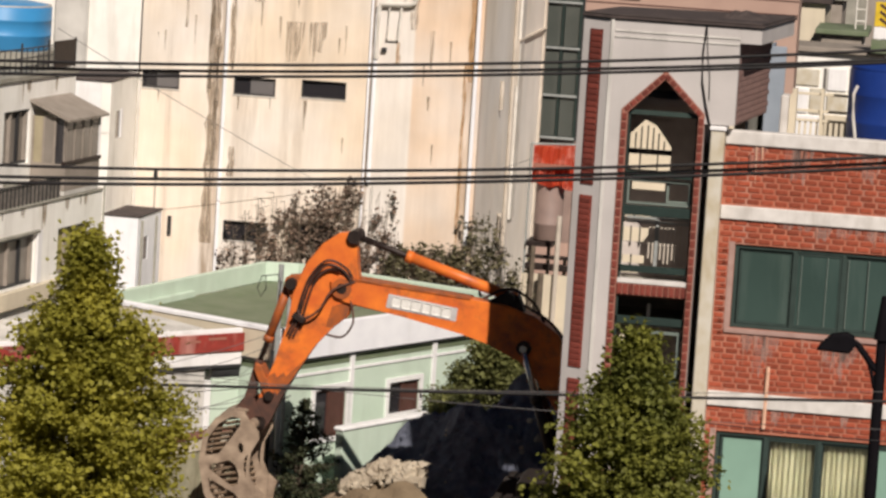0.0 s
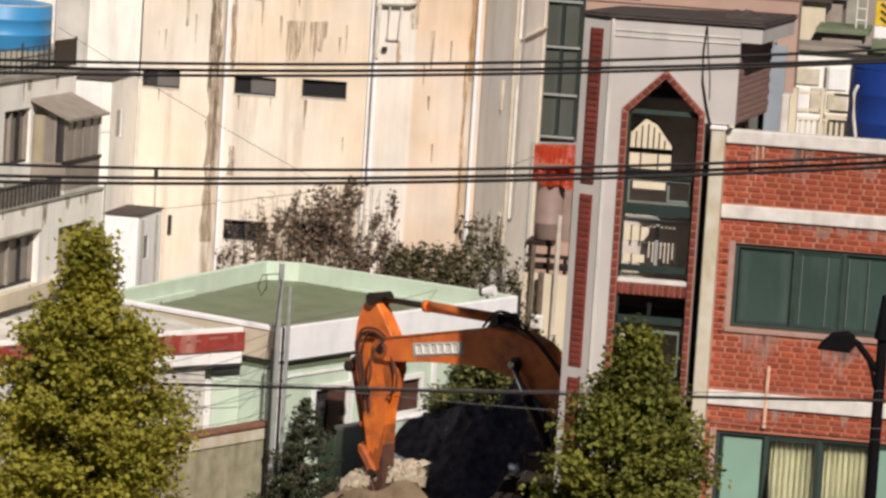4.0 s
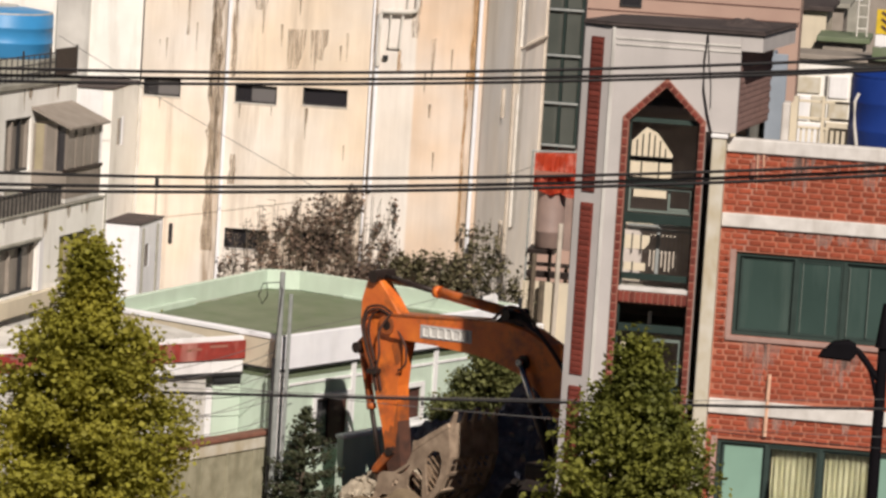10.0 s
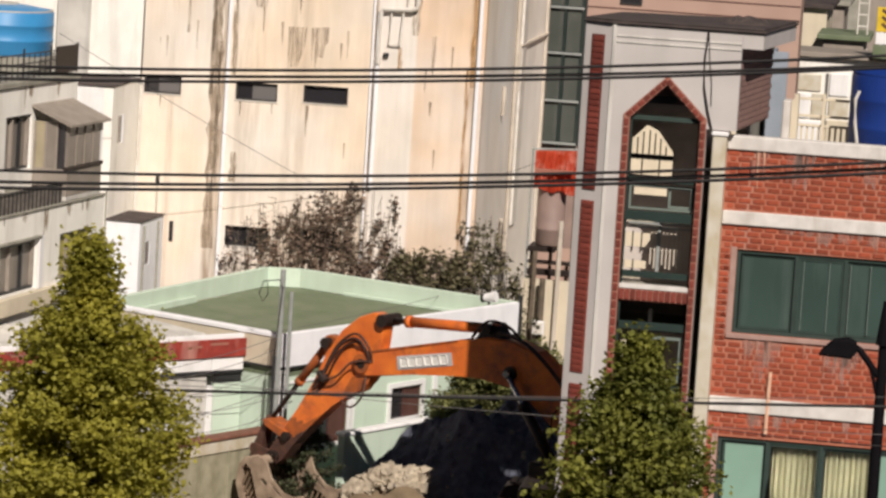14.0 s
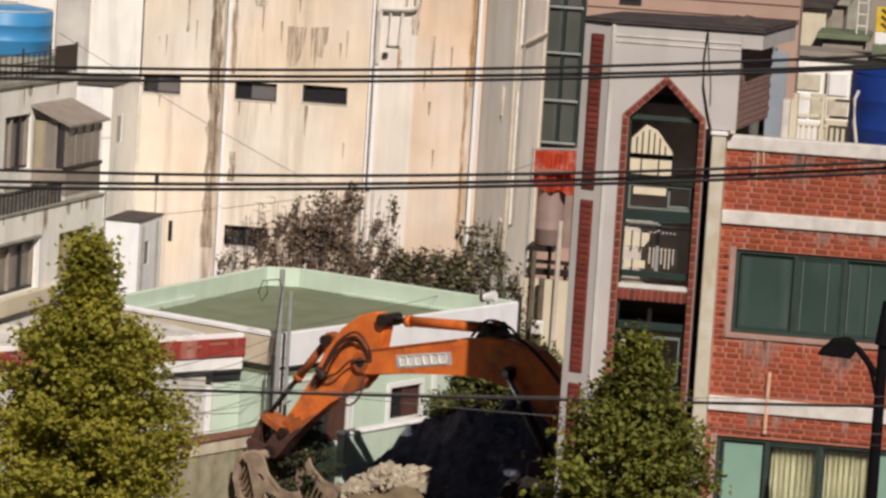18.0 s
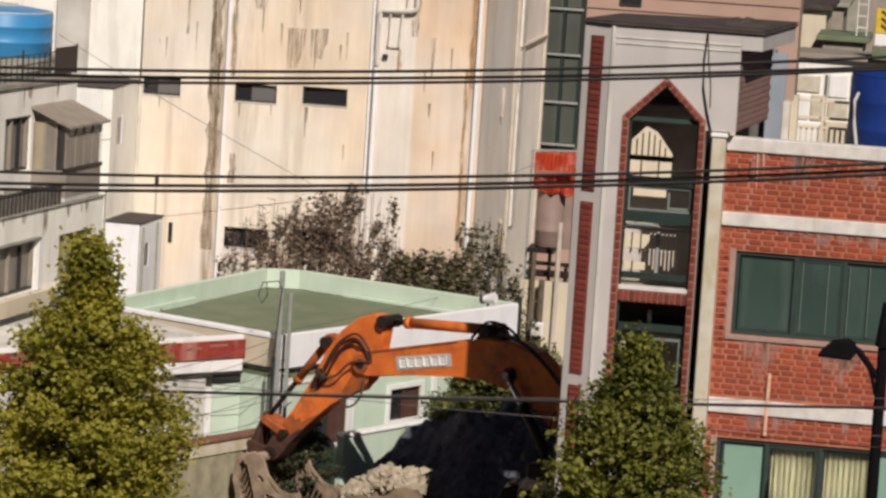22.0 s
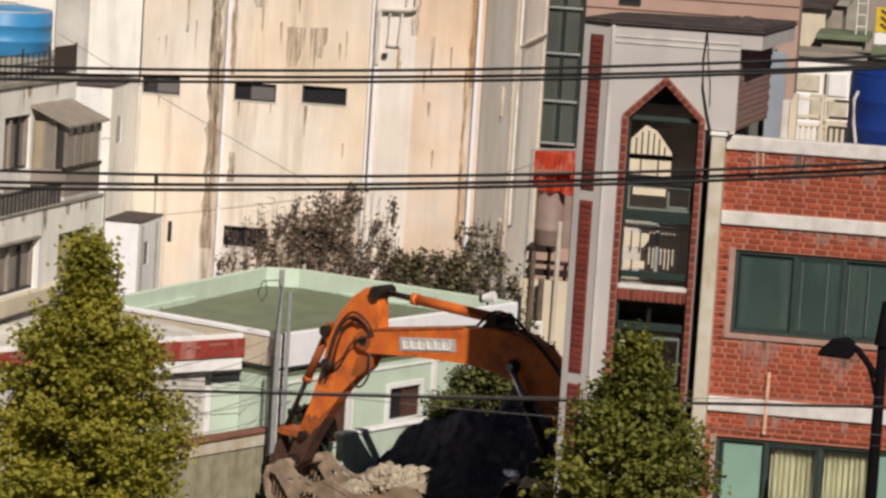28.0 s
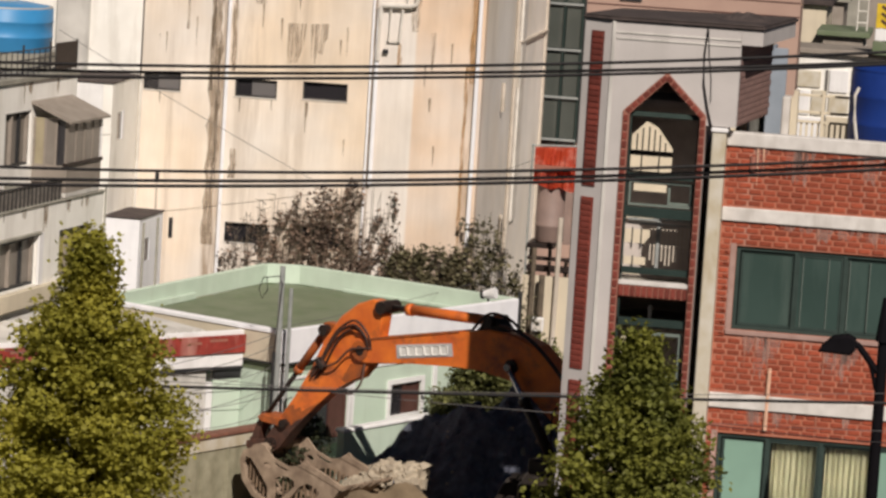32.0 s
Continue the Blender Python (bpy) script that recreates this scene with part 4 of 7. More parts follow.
for k in range(30):
    x, zt = rngs.uniform(-3.5, -1.0), rngs.choice((4.49, 4.49, 4.49, 7.74, 6.46, 3.22))
    h, w = rngs.uniform(0.3, 0.9) if zt in (4.49, 7.74) else rngs.uniform(0.1, 0.32), rngs.uniform(0.05, 0.2)
    part("lime_film", prism(bmesh.new(), [(x - w, zt), (x + w, zt), (x + w * 0.7, zt - h * 0.5), (x + w * 0.3, zt - h), (x - w * 0.2, zt - h * 0.7), (x - w * 0.6, zt - h * 0.9)], RY - 0.026, RY - 0.022), M_LIMEFILM, red)
# flat dark sheet in place of shaded rooms behind the green windows
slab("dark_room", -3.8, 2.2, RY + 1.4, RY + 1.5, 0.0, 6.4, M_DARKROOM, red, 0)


def big_window(w, mull, label, panes):
    a, b, c, d = w
    f = part("window", frame_bm(a, b, c, d, RY + 0.05, RY + 0.16, 0.07), M_WINFRAME, red, label)
    edges = [a + 0.07, *mull, b - 0.07]
    for m in mull:
        slab("mullion", m - 0.03, m + 0.03, RY + 0.045, RY + 0.15, c + 0.07, d - 0.07, M_WINFRAME, f, 0.005)
    for k, (p, q) in enumerate(zip(edges, edges[1:])):
        dd = RY + (0.09 if k % 2 else 0.12)
        part("sash", frame_bm(p + 0.02, q - 0.02, c + 0.075, d - 0.075, dd - 0.02, dd + 0.02, 0.045), M_WINFRAME, f)
        slab("pane", p + 0.06, q - 0.06, dd - 0.004, dd + 0.004, c + 0.11, d - 0.11, panes[k % len(panes)], f, 0)
    slab("sill", a - 0.1, b + 0.05, RY - 0.05, RY + 0.05, c - 0.09, c - 0.004, M_SILL, f, 0.01)
    slab("surround", a - 0.1, a - 0.004, RY - 0.022, RY - 0.004, c, d + 0.04, M_SILL, f, 0)
    return f


M_CLEAR = pane_mat("clear_glass", (0.8, 0.85, 0.82), rough=0.02, alpha=1.0)
big_window(WA, [-2.54, -1.70, -0.75, 0.2], "dark green aluminium sliding window", [M_REFLECTGLASS])
for x0, x1 in ((-2.42, -2.405), (-1.98, -1.965), (-1.62, -1.605), (-1.28, -1.265)):
    slab("inner_frame", x0, x1, RY + 0.06, RY + 0.085, 4.72, 5.92, M_SASH, red, 0.004)
wb = big_window(WB, [-2.81, -1.88, -0.96, 0.0], "green window with cream curtains behind", [M_PALEGREEN, M_CLEAR, M_CLEAR, M_PALEGREEN])
for o in wb.children:
    if o.name.startswith("pane") and o.data.materials[0] is M_CLEAR:
        o.visible_shadow = False
for cx0, cx1 in ((-2.72, -1.93), (-1.80, -1.02)):
    bm = bmesh.new()
    n = 34
    top, bot = [], []
    for k in range(n + 1):
        x = cx0 + (cx1 - cx0) * k / n
        yy = RY + 0.26 + 0.035 * math.sin(k * 1.5) + 0.012 * math.sin(k * 3.7)
        top.append(bm.verts.new((x, yy, 2.74)))
        bot.append(bm.verts.new((x, yy, 1.0)))
    for k in range(n):
        bm.faces.new((bot[k], bot[k + 1], top[k + 1], top[k]))
    bmesh.ops.solidify(bm, geom=bm.faces[:], thickness=0.006)
    tagged(part("curtain", bm, M_CURTAIN), "cream pleated curtain behind the window", "curtain", "curtains of the brick house")
part("vent_pipe", tube(bmesh.new(), [(-2.86, RY - 0.06, 2.9), (-2.85, RY - 0.06, 3.9), (-2.85, RY - 0.05, 3.98)], 0.035, 8), M_WALLPIPE, red, "pale pink wall pipe")
part("stub_pipe", tube(bmesh.new(), [(-3.4, RY - 0.03, 7.6), (-3.4, RY - 0.03, 7.35)], 0.05, 8), M_MORTAR_PALE, red)

# bricks of the front wall
bm = bmesh.new()
box(bm, -0.099, 0.099, -0.016, 0.01, -0.037, 0.037, 0.008)
brick_me = bpy.data.meshes.new("brick")
bm.to_mesh(brick_me)
bm.free()
brick_me.materials.append(M_BRICK)
bm = bmesh.new()
box(bm, -0.047, 0.047, -0.016, 0.01, -0.037, 0.037, 0.008)
half_me = bpy.data.meshes.new("brick")
bm.to_mesh(half_me)
bm.free()
half_me.materials.append(M_BRICK)
dark_me = brick_me.copy()
dark_me.materials[0] = M_BRICK_DARK
half_dark = half_me.copy()
half_dark.materials[0] = M_BRICK_DARK
dull_me = brick_me.copy()
dull_me.materials[0] = M_DULLBRICK
rngb = random.Random(5)
rest = bmesh.new()
for zone in ((6.71, 7.75), (3.49, 6.47), (0.2, 3.23)):
    nrow = int((zone[1] - zone[0]) / PW)
    for r in range(nrow):
        z = zone[1] - 0.05 - r * PW
        x = -3.86 + (0.06 if r % 2 else 0.12)
        while x < 2.4:
            halfw = 0.11
            hit_w = any(x + halfw > w[0] - 0.1 and x - halfw < w[1] + 0.02 and z > w[2] - 0.1 and z < w[3] + 0.05 for w in (WA, WB))
            if not hit_w and x - halfw > -3.862:
                if x < -0.95:
                    ob = new("brick", brick_me)
                    ob.location = (x, RY - 0.002 + rngb.uniform(-0.004, 0.003), z)
                    ob.parent = front
                else:
                    box(rest, x - 0.099, x + 0.099, RY - 0.018, RY + 0.008, z - 0.037, z + 0.037)
            elif hit_w and x < -3.5:
                ob = new("brick", brick_me)
                ob.matrix_world = pose(-3.772 + (0.008 if r % 2 else 0), RY - 0.002, z) @ Matrix.Diagonal((0.82 if r % 2 else 0.74, 1, 1, 1))
                ob.parent = front
            elif not hit_w and x + 0.05 > -3.86:
                ob = new("brick", half_me)
                ob.location = (x + 0.058, RY - 0.002, z)
                ob.parent = front
            x += PB
tagged(part("brick_course", rest, M_BRICK, front), kind="stuff")

# ---------- stair tower ----------
TY = 61.2
tower = thing("stair_tower", "grey-white rendered stair tower with a pointed glazed niche edged in brick", "tower")
TL, TR, TB, TT = -5.93, -3.72, 64.4, 9.77
bm = bmesh.new()
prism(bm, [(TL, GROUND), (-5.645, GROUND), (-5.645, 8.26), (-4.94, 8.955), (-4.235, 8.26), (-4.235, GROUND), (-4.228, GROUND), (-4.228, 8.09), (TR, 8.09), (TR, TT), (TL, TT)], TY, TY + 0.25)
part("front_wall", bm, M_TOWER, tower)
bm = bmesh.new()
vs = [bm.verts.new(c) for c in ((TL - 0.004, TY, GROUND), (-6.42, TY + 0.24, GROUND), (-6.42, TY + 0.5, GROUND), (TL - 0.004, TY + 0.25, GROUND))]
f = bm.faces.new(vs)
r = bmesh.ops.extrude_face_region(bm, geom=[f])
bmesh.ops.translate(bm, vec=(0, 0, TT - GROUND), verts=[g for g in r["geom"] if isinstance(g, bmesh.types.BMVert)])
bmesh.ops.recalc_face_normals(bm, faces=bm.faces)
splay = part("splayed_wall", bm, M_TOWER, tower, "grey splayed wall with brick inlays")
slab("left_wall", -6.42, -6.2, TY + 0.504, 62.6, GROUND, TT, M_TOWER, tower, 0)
bm = bmesh.new()
vs = [bm.verts.new((x, y, z)) for z in (8.09, TT) for x, y in ((TR - 0.2, TY + 0.254), (TR, TY + 0.254), (TR + 0.36, TB), (TR + 0.16, TB))]
for f in ((0, 1, 2, 3), (4, 7, 6, 5), (0, 4, 5, 1), (1, 5, 6, 2), (2, 6, 7, 3), (3, 7, 4, 0)):
    bm.faces.new([vs[k] for k in f])
bmesh.ops.recalc_face_normals(bm, faces=bm.faces)
rw = part("right_wall", bm, M_DULLBRICK, tower, "dark red brick side wall")
bm = bmesh.new()
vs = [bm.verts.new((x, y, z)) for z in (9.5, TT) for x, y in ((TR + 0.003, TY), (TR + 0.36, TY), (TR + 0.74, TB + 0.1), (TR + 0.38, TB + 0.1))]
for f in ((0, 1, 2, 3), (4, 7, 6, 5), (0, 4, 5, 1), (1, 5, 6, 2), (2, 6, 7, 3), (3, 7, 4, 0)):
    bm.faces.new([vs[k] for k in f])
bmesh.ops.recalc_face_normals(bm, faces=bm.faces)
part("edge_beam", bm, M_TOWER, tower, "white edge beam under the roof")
for r in range(13):
    for k in range(13):
        f = (k + (0.5 if r % 2 else 0.0)) * 0.24 / 2.95
        if f < 0.96:
            ob = new("brick", dull_me)
            ob.matrix_world = pose(TR + 0.36 * f + 0.004 + 0.36 * 0.13 / 2.95, TY + 0.385 + 2.95 * f, 8.16 + r * PW, 0, 0, 83.0) @ Matrix.Diagonal((1.08, 0.4, 1.12, 1))
            ob.parent = rw
slab("edge_strip", -5.925, -5.87, TY - 0.03, TY - 0.004, GROUND, TT, M_GREYWALL, tower, 0.005)
for nm, e, z0, z1, mm, lb in (("roof_slab", 0.0, 9.774, 9.82, M_TAR, "thin dark-edged roof slab with an overhang"), ("roof_felt", 0.03, 9.824, 9.85, M_TAR, "dark roofing felt")):
    bm = bmesh.new()
    ring_xy = ((-6.46 + e, TY + 0.2 + e), (-5.96 + e, TY - 0.06 + e), (-3.33 - e, TY - 0.06 + e), (-2.94 - e, TB + 0.14 - e), (-6.05 + e, 63.6 - e))
    lo, hi = [[bm.verts.new((x, y, z)) for x, y in ring_xy] for z in (z0, z1)]
    bm.faces.new(lo[::-1])
    bm.faces.new(hi)
    for k in range(5):
        bm.faces.new((lo[k], lo[(k + 1) % 5], hi[(k + 1) % 5], hi[k]))
    bmesh.ops.bevel(bm, geom=bm.edges[:], offset=0.012, segments=1, affect="EDGES")
    part(nm, bm, mm, tower, lb)
for z in (9.56, 9.46):
    slab("moulding", TL + 0.08, TR, TY - 0.02, TY - 0.004, z, z + 0.03, M_GREYWALL, tower, 0.004)
lump = heap("roof_debris", -3.75, 62.6, 0.5, 0.5, 0.14, 9.85, M_TAR, "dark folded roofing sheet on the tower roof", "debris", 3, 16)
# brick inlays on the splayed wall
ang = math.degrees(math.atan2(-0.24, 0.49))
for z0, z1 in ((6.92, 9.56), (3.74, 6.7), (0.2, 3.5)):
    n = int(round((z1 - z0) / PW))
    bk = slab("inlay", -0.125, 0.125, -0.012, 0.004, z0 - 0.02, z1 + 0.01, M_BRICK_DARK, splay, 0, m=pose(-6.175, TY + 0.12 - 0.012, 0, 0, 0, ang))
    for k in range(n):
        ob = new("brick", dark_me)
        ob.matrix_world = pose(-6.175 - 0.005, TY + 0.12 - 0.018, z0 + PW * (k + 0.5), 0, 0, ang) @ Matrix.Diagonal((1.05, 1, 1, 1))
        ob.parent = splay
# brick edging of the pointed niche
edge = part("niche_edging", prism(bmesh.new(), [(-5.65, GROUND), (-5.65, 8.25), (-4.94, 8.95), (-4.23, 8.25), (-4.23, GROUND), (-4.33, GROUND), (-4.33, 8.2), (-4.94, 8.8), (-5.54, 8.2), (-5.54, GROUND)], TY - 0.03, TY + 0.2), M_MORTAR_PALE, tower, "red brick edging")
for k in range(52):
    z = 8.12 - k * 0.15
    for x in (-5.596, -4.281):
        ob = new("brick", half_dark)
        ob.matrix_world = pose(x, TY - 0.032, z, 0, 90, 0) @ Matrix.Diagonal((1.25, 1, 1.05, 1))
        ob.parent = edge
for k in range(7):
    t = (k + 0.5) / 7
    for sgn in (-1, 1):
        ob = new("brick", half_dark)
        ob.matrix_world = pose(-4.94 + sgn * (0.655 - t * 0.655), TY - 0.032, 8.225 + t * 0.65, 0, sgn * 45, 0) @ Matrix.Diagonal((1.15, 1, 1.05, 1))
        ob.parent = edge
# inside of the tower
slab("inner_left", -6.19, -5.75, TY + 0.26, 63.84, GROUND, 9.4, M_STAIR, tower, 0)
slab("inner_right", -4.33, -4.24, TY + 0.254, 64.0, GROUND, 9.4, M_STAIR, tower, 0)
LIGHTS = [(-5.72, -4.966, 6.95, 7.85), (-5.63, -5.03, 6.59, 6.74), (-5.72, -5.23, 6.09, 6.18), (-5.73, -5.27, 5.65, 5.92), (-5.72, -5.32, 5.26, 5.42), (-5.72, -5.41, 5.08, 5.13), (-5.11, -4.66, 5.11, 5.16), (-5.67, -5.43, 3.65, 3.97)]
part("back_wall", wall(bmesh.new(), -5.75, -4.334, GROUND, 9.4, 63.85, 64.0, LIGHTS), M_STAIR, tower)
part("arch_corner", prism(bmesh.new(), [(-5.73, 7.574), (-5.73, 7.86), (-5.453, 7.86)], 63.83, 63.846), M_STAIR, tower)
part("arch_corner", prism(bmesh.new(), [(-4.95, 7.378), (-4.95, 7.86), (-5.453, 7.86), (-5.245, 7.761)], 63.83, 63.846), M_STAIR, tower)
part("arch_corner", prism(bmesh.new(), [(-5.271, 5.64), (-5.271, 5.8), (-5.38, 5.64)], 63.83, 63.846), M_STAIR, tower)
for x in (-5.607, -5.506, -5.395, -5.295, -5.195, -5.094):
    top = float(np.interp(x, [-5.72, -5.453, -5.245, -4.966], [7.57, 7.85, 7.76, 7.38]))
    slab("window_bar", x - 0.012, x + 0.012, 63.8, 63.825, 6.95 if x in (-5.506, -5.195) else 7.24, top - 0.06, M_DARKFRAME, tower, 0)
slab("window_rail", -5.74, -4.95, 63.77, 63.796, 7.25, 7.34, M_DARKFRAME, tower, 0)
for x, z0, z1 in ((-5.54, 6.08, 6.19), (-5.58, 5.6, 5.95), (-5.42, 5.6, 5.95), (-5.55, 5.24, 5.44)):
    slab("window_bar", x - 0.012, x + 0.012, 63.8, 63.825, z0, z1, M_DARKFRAME, tower, 0)
for z0, z1, d in ((8.16, 8.24, 0.1), (7.1, 7.18, 0.1), (6.43, 6.6, 0.08), (5.45, 5.56, 0.1), (4.55, 4.68, 0.1), (3.5, 3.6, 0.1), (2.4, 2.5, 0.1)):
    slab("glazing_bar", -5.536, -4.334, TY + d, TY + 0.18, z0, z1, M_GREENFRAME if z0 != 8.16 else M_WINFRAME, tower, 0.005, "dark green glazing bar")
slab("sill_band", -5.536, -4.334, TY + 0.02, TY + 0.2, 5.26, 5.335, M_BAND, tower, 0.005)
slab("brick_band", -5.536, -4.334, TY + 0.04, TY + 0.2, 5.05, 5.256, M_MORTAR_PALE, tower, 0.005, "red brick spandrel")
for k in range(12):
    ob = new("brick", half_dark)
    ob.matrix_world = pose(-5.486 + k * 0.1, TY + 0.036, 5.153, 0, 90, 0) @ Matrix.Diagonal((1.9, 1, 1.1, 1))
    ob.parent = tower
for x in (-5.52, -4.35):
    slab("glazing_bar", x - 0.02, x + 0.02, TY + 0.1, TY + 0.18, GROUND, 8.16, M_GREENFRAME, tower, 0.005)
part("open_sash", frame_bm(-5.48, -4.39, 6.62, 7.05, TY + 0.19, TY + 0.24, 0.035), M_SASH, tower, "pale green sash frame")
part("open_sash", frame_bm(-4.81, -4.385, 6.66, 7.03, TY + 0.26, TY + 0.3, 0.04), M_SASH, tower, "pale green sash frame")
part("open_sash", frame_bm(-5.1, -4.4, 3.66, 4.44, TY + 0.2, TY + 0.25, 0.05), M_SASH, tower, "pale green sash frame")
for z in (3.3, 3.42, 3.54):
    slab("stair_nosing", -5.2, -4.35, 62.9 - (z - 3.3), 63.2 - (z - 3.3), z, z + 0.05, M_CONCRETE, tower, 0)
slab("landing", -5.74, -4.35, 62.4, 63.8, 4.36, 4.5, M_CONCRETE, tower, 0)
slab("flue_pipe", -5.1, -5.03, 62.5, 62.57, 4.504, 4.75, M_WHITE, tower, 0.01)
for k in range(11):
    slab("baluster", -5.1 + k * 0.068, -5.075 + k * 0.068, 61.9, 61.925, 5.55 if k % 3 else 5.62, 6.27, M_SIDEPIPE, tower, 0, "grey-white baluster")
for z in (6.31, 6.24):
    slab("handrail", -5.5, -4.35, 61.88, 61.94, z, z + 0.035, M_POLE, tower, 0)
slab("stair_string", -5.2, -4.36, 62.3, 62.4, 5.75, 5.83, M_STAIR, tower, 0)
slab("newel", -4.99, -4.93, 61.86, 61.95, 5.5, 6.45, M_POLE, tower, 0.005)
slab("landing", -5.74, -4.35, 62.0, 63.8, 5.0, 5.06, M_CONCRETE, tower, 0)
slab("landing", -5.74, -4.35, 62.0, 63.8, 8.3, 8.4, M_STAIR, tower, 0)
part("cable_drop", tube(bmesh.new(), [(-4.29, TY - 0.03, 9.72), (-4.25, TY - 0.035, 9.3), (-4.19, TY - 0.035, 8.9), (-4.17, TY - 0.04, 8.5)], 0.006, 5), M_CABLE, tower)
part("cable_drop", tube(bmesh.new(), [(-4.3, TY - 0.03, 9.75), (-4.33, TY - 0.04, 9.3), (-4.31, TY - 0.04, 8.8), (-4.22, TY - 0.05, 8.4), (-4.12, TY - 0.05, 8.05)], 0.015, 5), M_CABLE, tower)

# ---------- pink house and glass stair behind the tower ----------
pink = thing("pink_house", "pink and cream plastered house behind the stair tower", "house")
slab("upper_wall", -9.95, -4.32, 95.3, 95.6, 5.41, 11.84, M_PINK, pink, 0)
slab("lower_wall", -9.95, -4.32, 95.3, 95.6, GROUND, 5.41, M_CREAMWALL, pink, 0, "cream lower wall")
slab("side_wall", -4.65, -4.32, 95.604, 96.8, GROUND, 11.84, M_PINK, pink, 0)
slab("left_wall", -9.95, -9.62, 95.604, 96.8, GROUND, 11.84, M_PINK, pink, 0)
slab("rear_wall", -9.61, -4.66, 96.5, 96.8, GROUND, 11.84, M_PINK, pink, 0)
slab("roof", -10.03, -4.21, 95.2, 96.9, 11.84, 12.06, M_CONCRETE, pink)
for z in (8.09, 8.46):
    slab("groove", -9.94, -4.33, 95.285, 95.297, z, z + 0.03, M_BROWNFRAME, pink, 0)
pw = part("window", frame_bm(-9.09, -8.51, 8.23, 9.29, 95.25, 95.297, 0.05), M_DARKFRAME, pink)
slab("pane", -9.03, -8.57, 95.27, 95.29, 8.28, 9.23, M_DARKGLASS, pw, 0)
pw = part("window", frame_bm(-5.19, -4.85, 5.74, 7.35, 95.25, 95.297, 0.04), M_WHITE, pink)
slab("pane", -5.14, -4.9, 95.27, 95.29, 5.79, 7.31, M_GREYGLASS, pw, 0)
glass = thing("glass_stairwell", "tall dark green glazed stairwell strip between the buildings", "stairwell")
slab("backing", -11.0, -10.04, 95.4, 95.7, 4.36, 11.84, M_GREENFRAME, glass, 0)
for z in (4.41, 5.54, 6.81, 8.03, 9.29, 10.51):
    slab("transom", -11.03, -10.02, 95.23, 95.336, z - 0.03, z + 0.03, M_POLE, glass, 0.005)
    for x0, x1 in ((-10.96, -10.56), (-10.47, -10.07)):
        slab("pane", x0, x1, 95.34, 95.39, z + 0.05, z + 1.17, M_SMOKE if z != 9.29 else M_SHUTTER, glass, 0)
for x in (-10.99, -10.52, -10.04):
    slab("mullion", x - 0.03, x + 0.03, 95.27, 95.336, 4.3, 12.0, M_GREENFRAME, glass, 0.005)
# upper part takes a duller colour for its shade, lower part stays pink
slab("foot_wall", -11.64, -9.9, 95.4, 95.7, 1.6, 4.35, M_BROWNTANK, glass, 0, "wall below with its shade put into a dull mauve-brown")
slab("foot_wall", -11.64, -9.9, 95.4, 95.7, GROUND, 1.596, M_PINK, glass, 0)
sign = thing("tarpaulin", "orange-red tarpaulin sheet hung over a rail", "tarpaulin")
bm = bmesh.new()
top, bot = [], []
for k in range(13):
    x = -9.76 + 0.98 * k / 12
    top.append(bm.verts.new((x, 84.0 + 0.04 * math.sin(k * 1.3), 5.28 + 0.05 * k / 12)))
    bot.append(bm.verts.new((x, 83.9 + 0.07 * math.sin(k * 1.7 + 1), 4.38 - 0.08 * k / 12 + 0.04 * math.sin(k))))
for k in range(12):
    bm.faces.new((bot[k], bot[k + 1], top[k + 1], top[k]))
bmesh.ops.solidify(bm, geom=bm.faces[:], thickness=0.01)
part("sheet", bm, M_SIGN, sign)
slab("stripe", -9.72, -8.82, 83.78, 83.82, 4.78, 4.88, M_MORTAR_PALE, sign, 0)
part("rail", tube(bmesh.new(), [(-9.85, 84.03, 5.31), (-8.72, 84.03, 5.36)], 0.02, 6), M_POLE, sign)
for x in (-9.83, -8.75):
    part("post", tube(bmesh.new(), [(x, 84.05, GROUND), (x, 84.05, 5.34)], 0.025, 6), M_POLE, sign)
barrel = thing("barrel_tank", "dull pink-brown round tank on a dark platform", "tank", pose(-9.34, 84.3, 3.02))
bm = bmesh.new()
prof = [(0.3, 0.0), (0.335, 0.03), (0.335, 0.38), (0.35, 0.4), (0.335, 0.42), (0.335, 1.36), (0.32, 1.42), (0.1, 1.44)]
rings = [[bm.verts.new((a * math.cos(k * math.pi / 12), a * math.sin(k * math.pi / 12), b)) for k in range(24)] for a, b in prof]
for p, q in zip(rings, rings[1:]):
    for k in range(24):
        bm.faces.new((p[k], p[(k + 1) % 24], q[(k + 1) % 24], q[k])).smooth = True
bm.faces.new(rings[-1])
bm.faces.new(rings[0][::-1])
part("tank_body", bm, M_BROWNTANK, barrel)
plat = thing("tank_platform", "dark steel platform carrying the round tank", "platform")
slab("deck", -9.8, -9.15, 83.9, 84.8, 2.9, 3.015, M_GREASE_SHADE, plat, 0.01)
slab("beam", -9.8, -8.6, 84.0, 84.2, 2.6, 2.68, M_GREASE_SHADE, plat, 0.02)
slab("beam", -9.8, -8.6, 84.0, 84.2, 2.33, 2.48, M_GREASE_SHADE, plat, 0.02)
for x in (-9.75, -9.3, -8.9):
    slab("leg", x - 0.04, x + 0.04, 84.35, 84.43, GROUND, 2.89 if x < -9.2 else 2.6, M_BARK, plat, 0.005)
yard = thing("yard_wall", "cream yard wall with weathered posts", "wall")
part("wall_body", wall(bmesh.new(), -9.78, -8.1, GROUND, 2.33, 83.2, 83.35), M_CREAMWALL, yard)
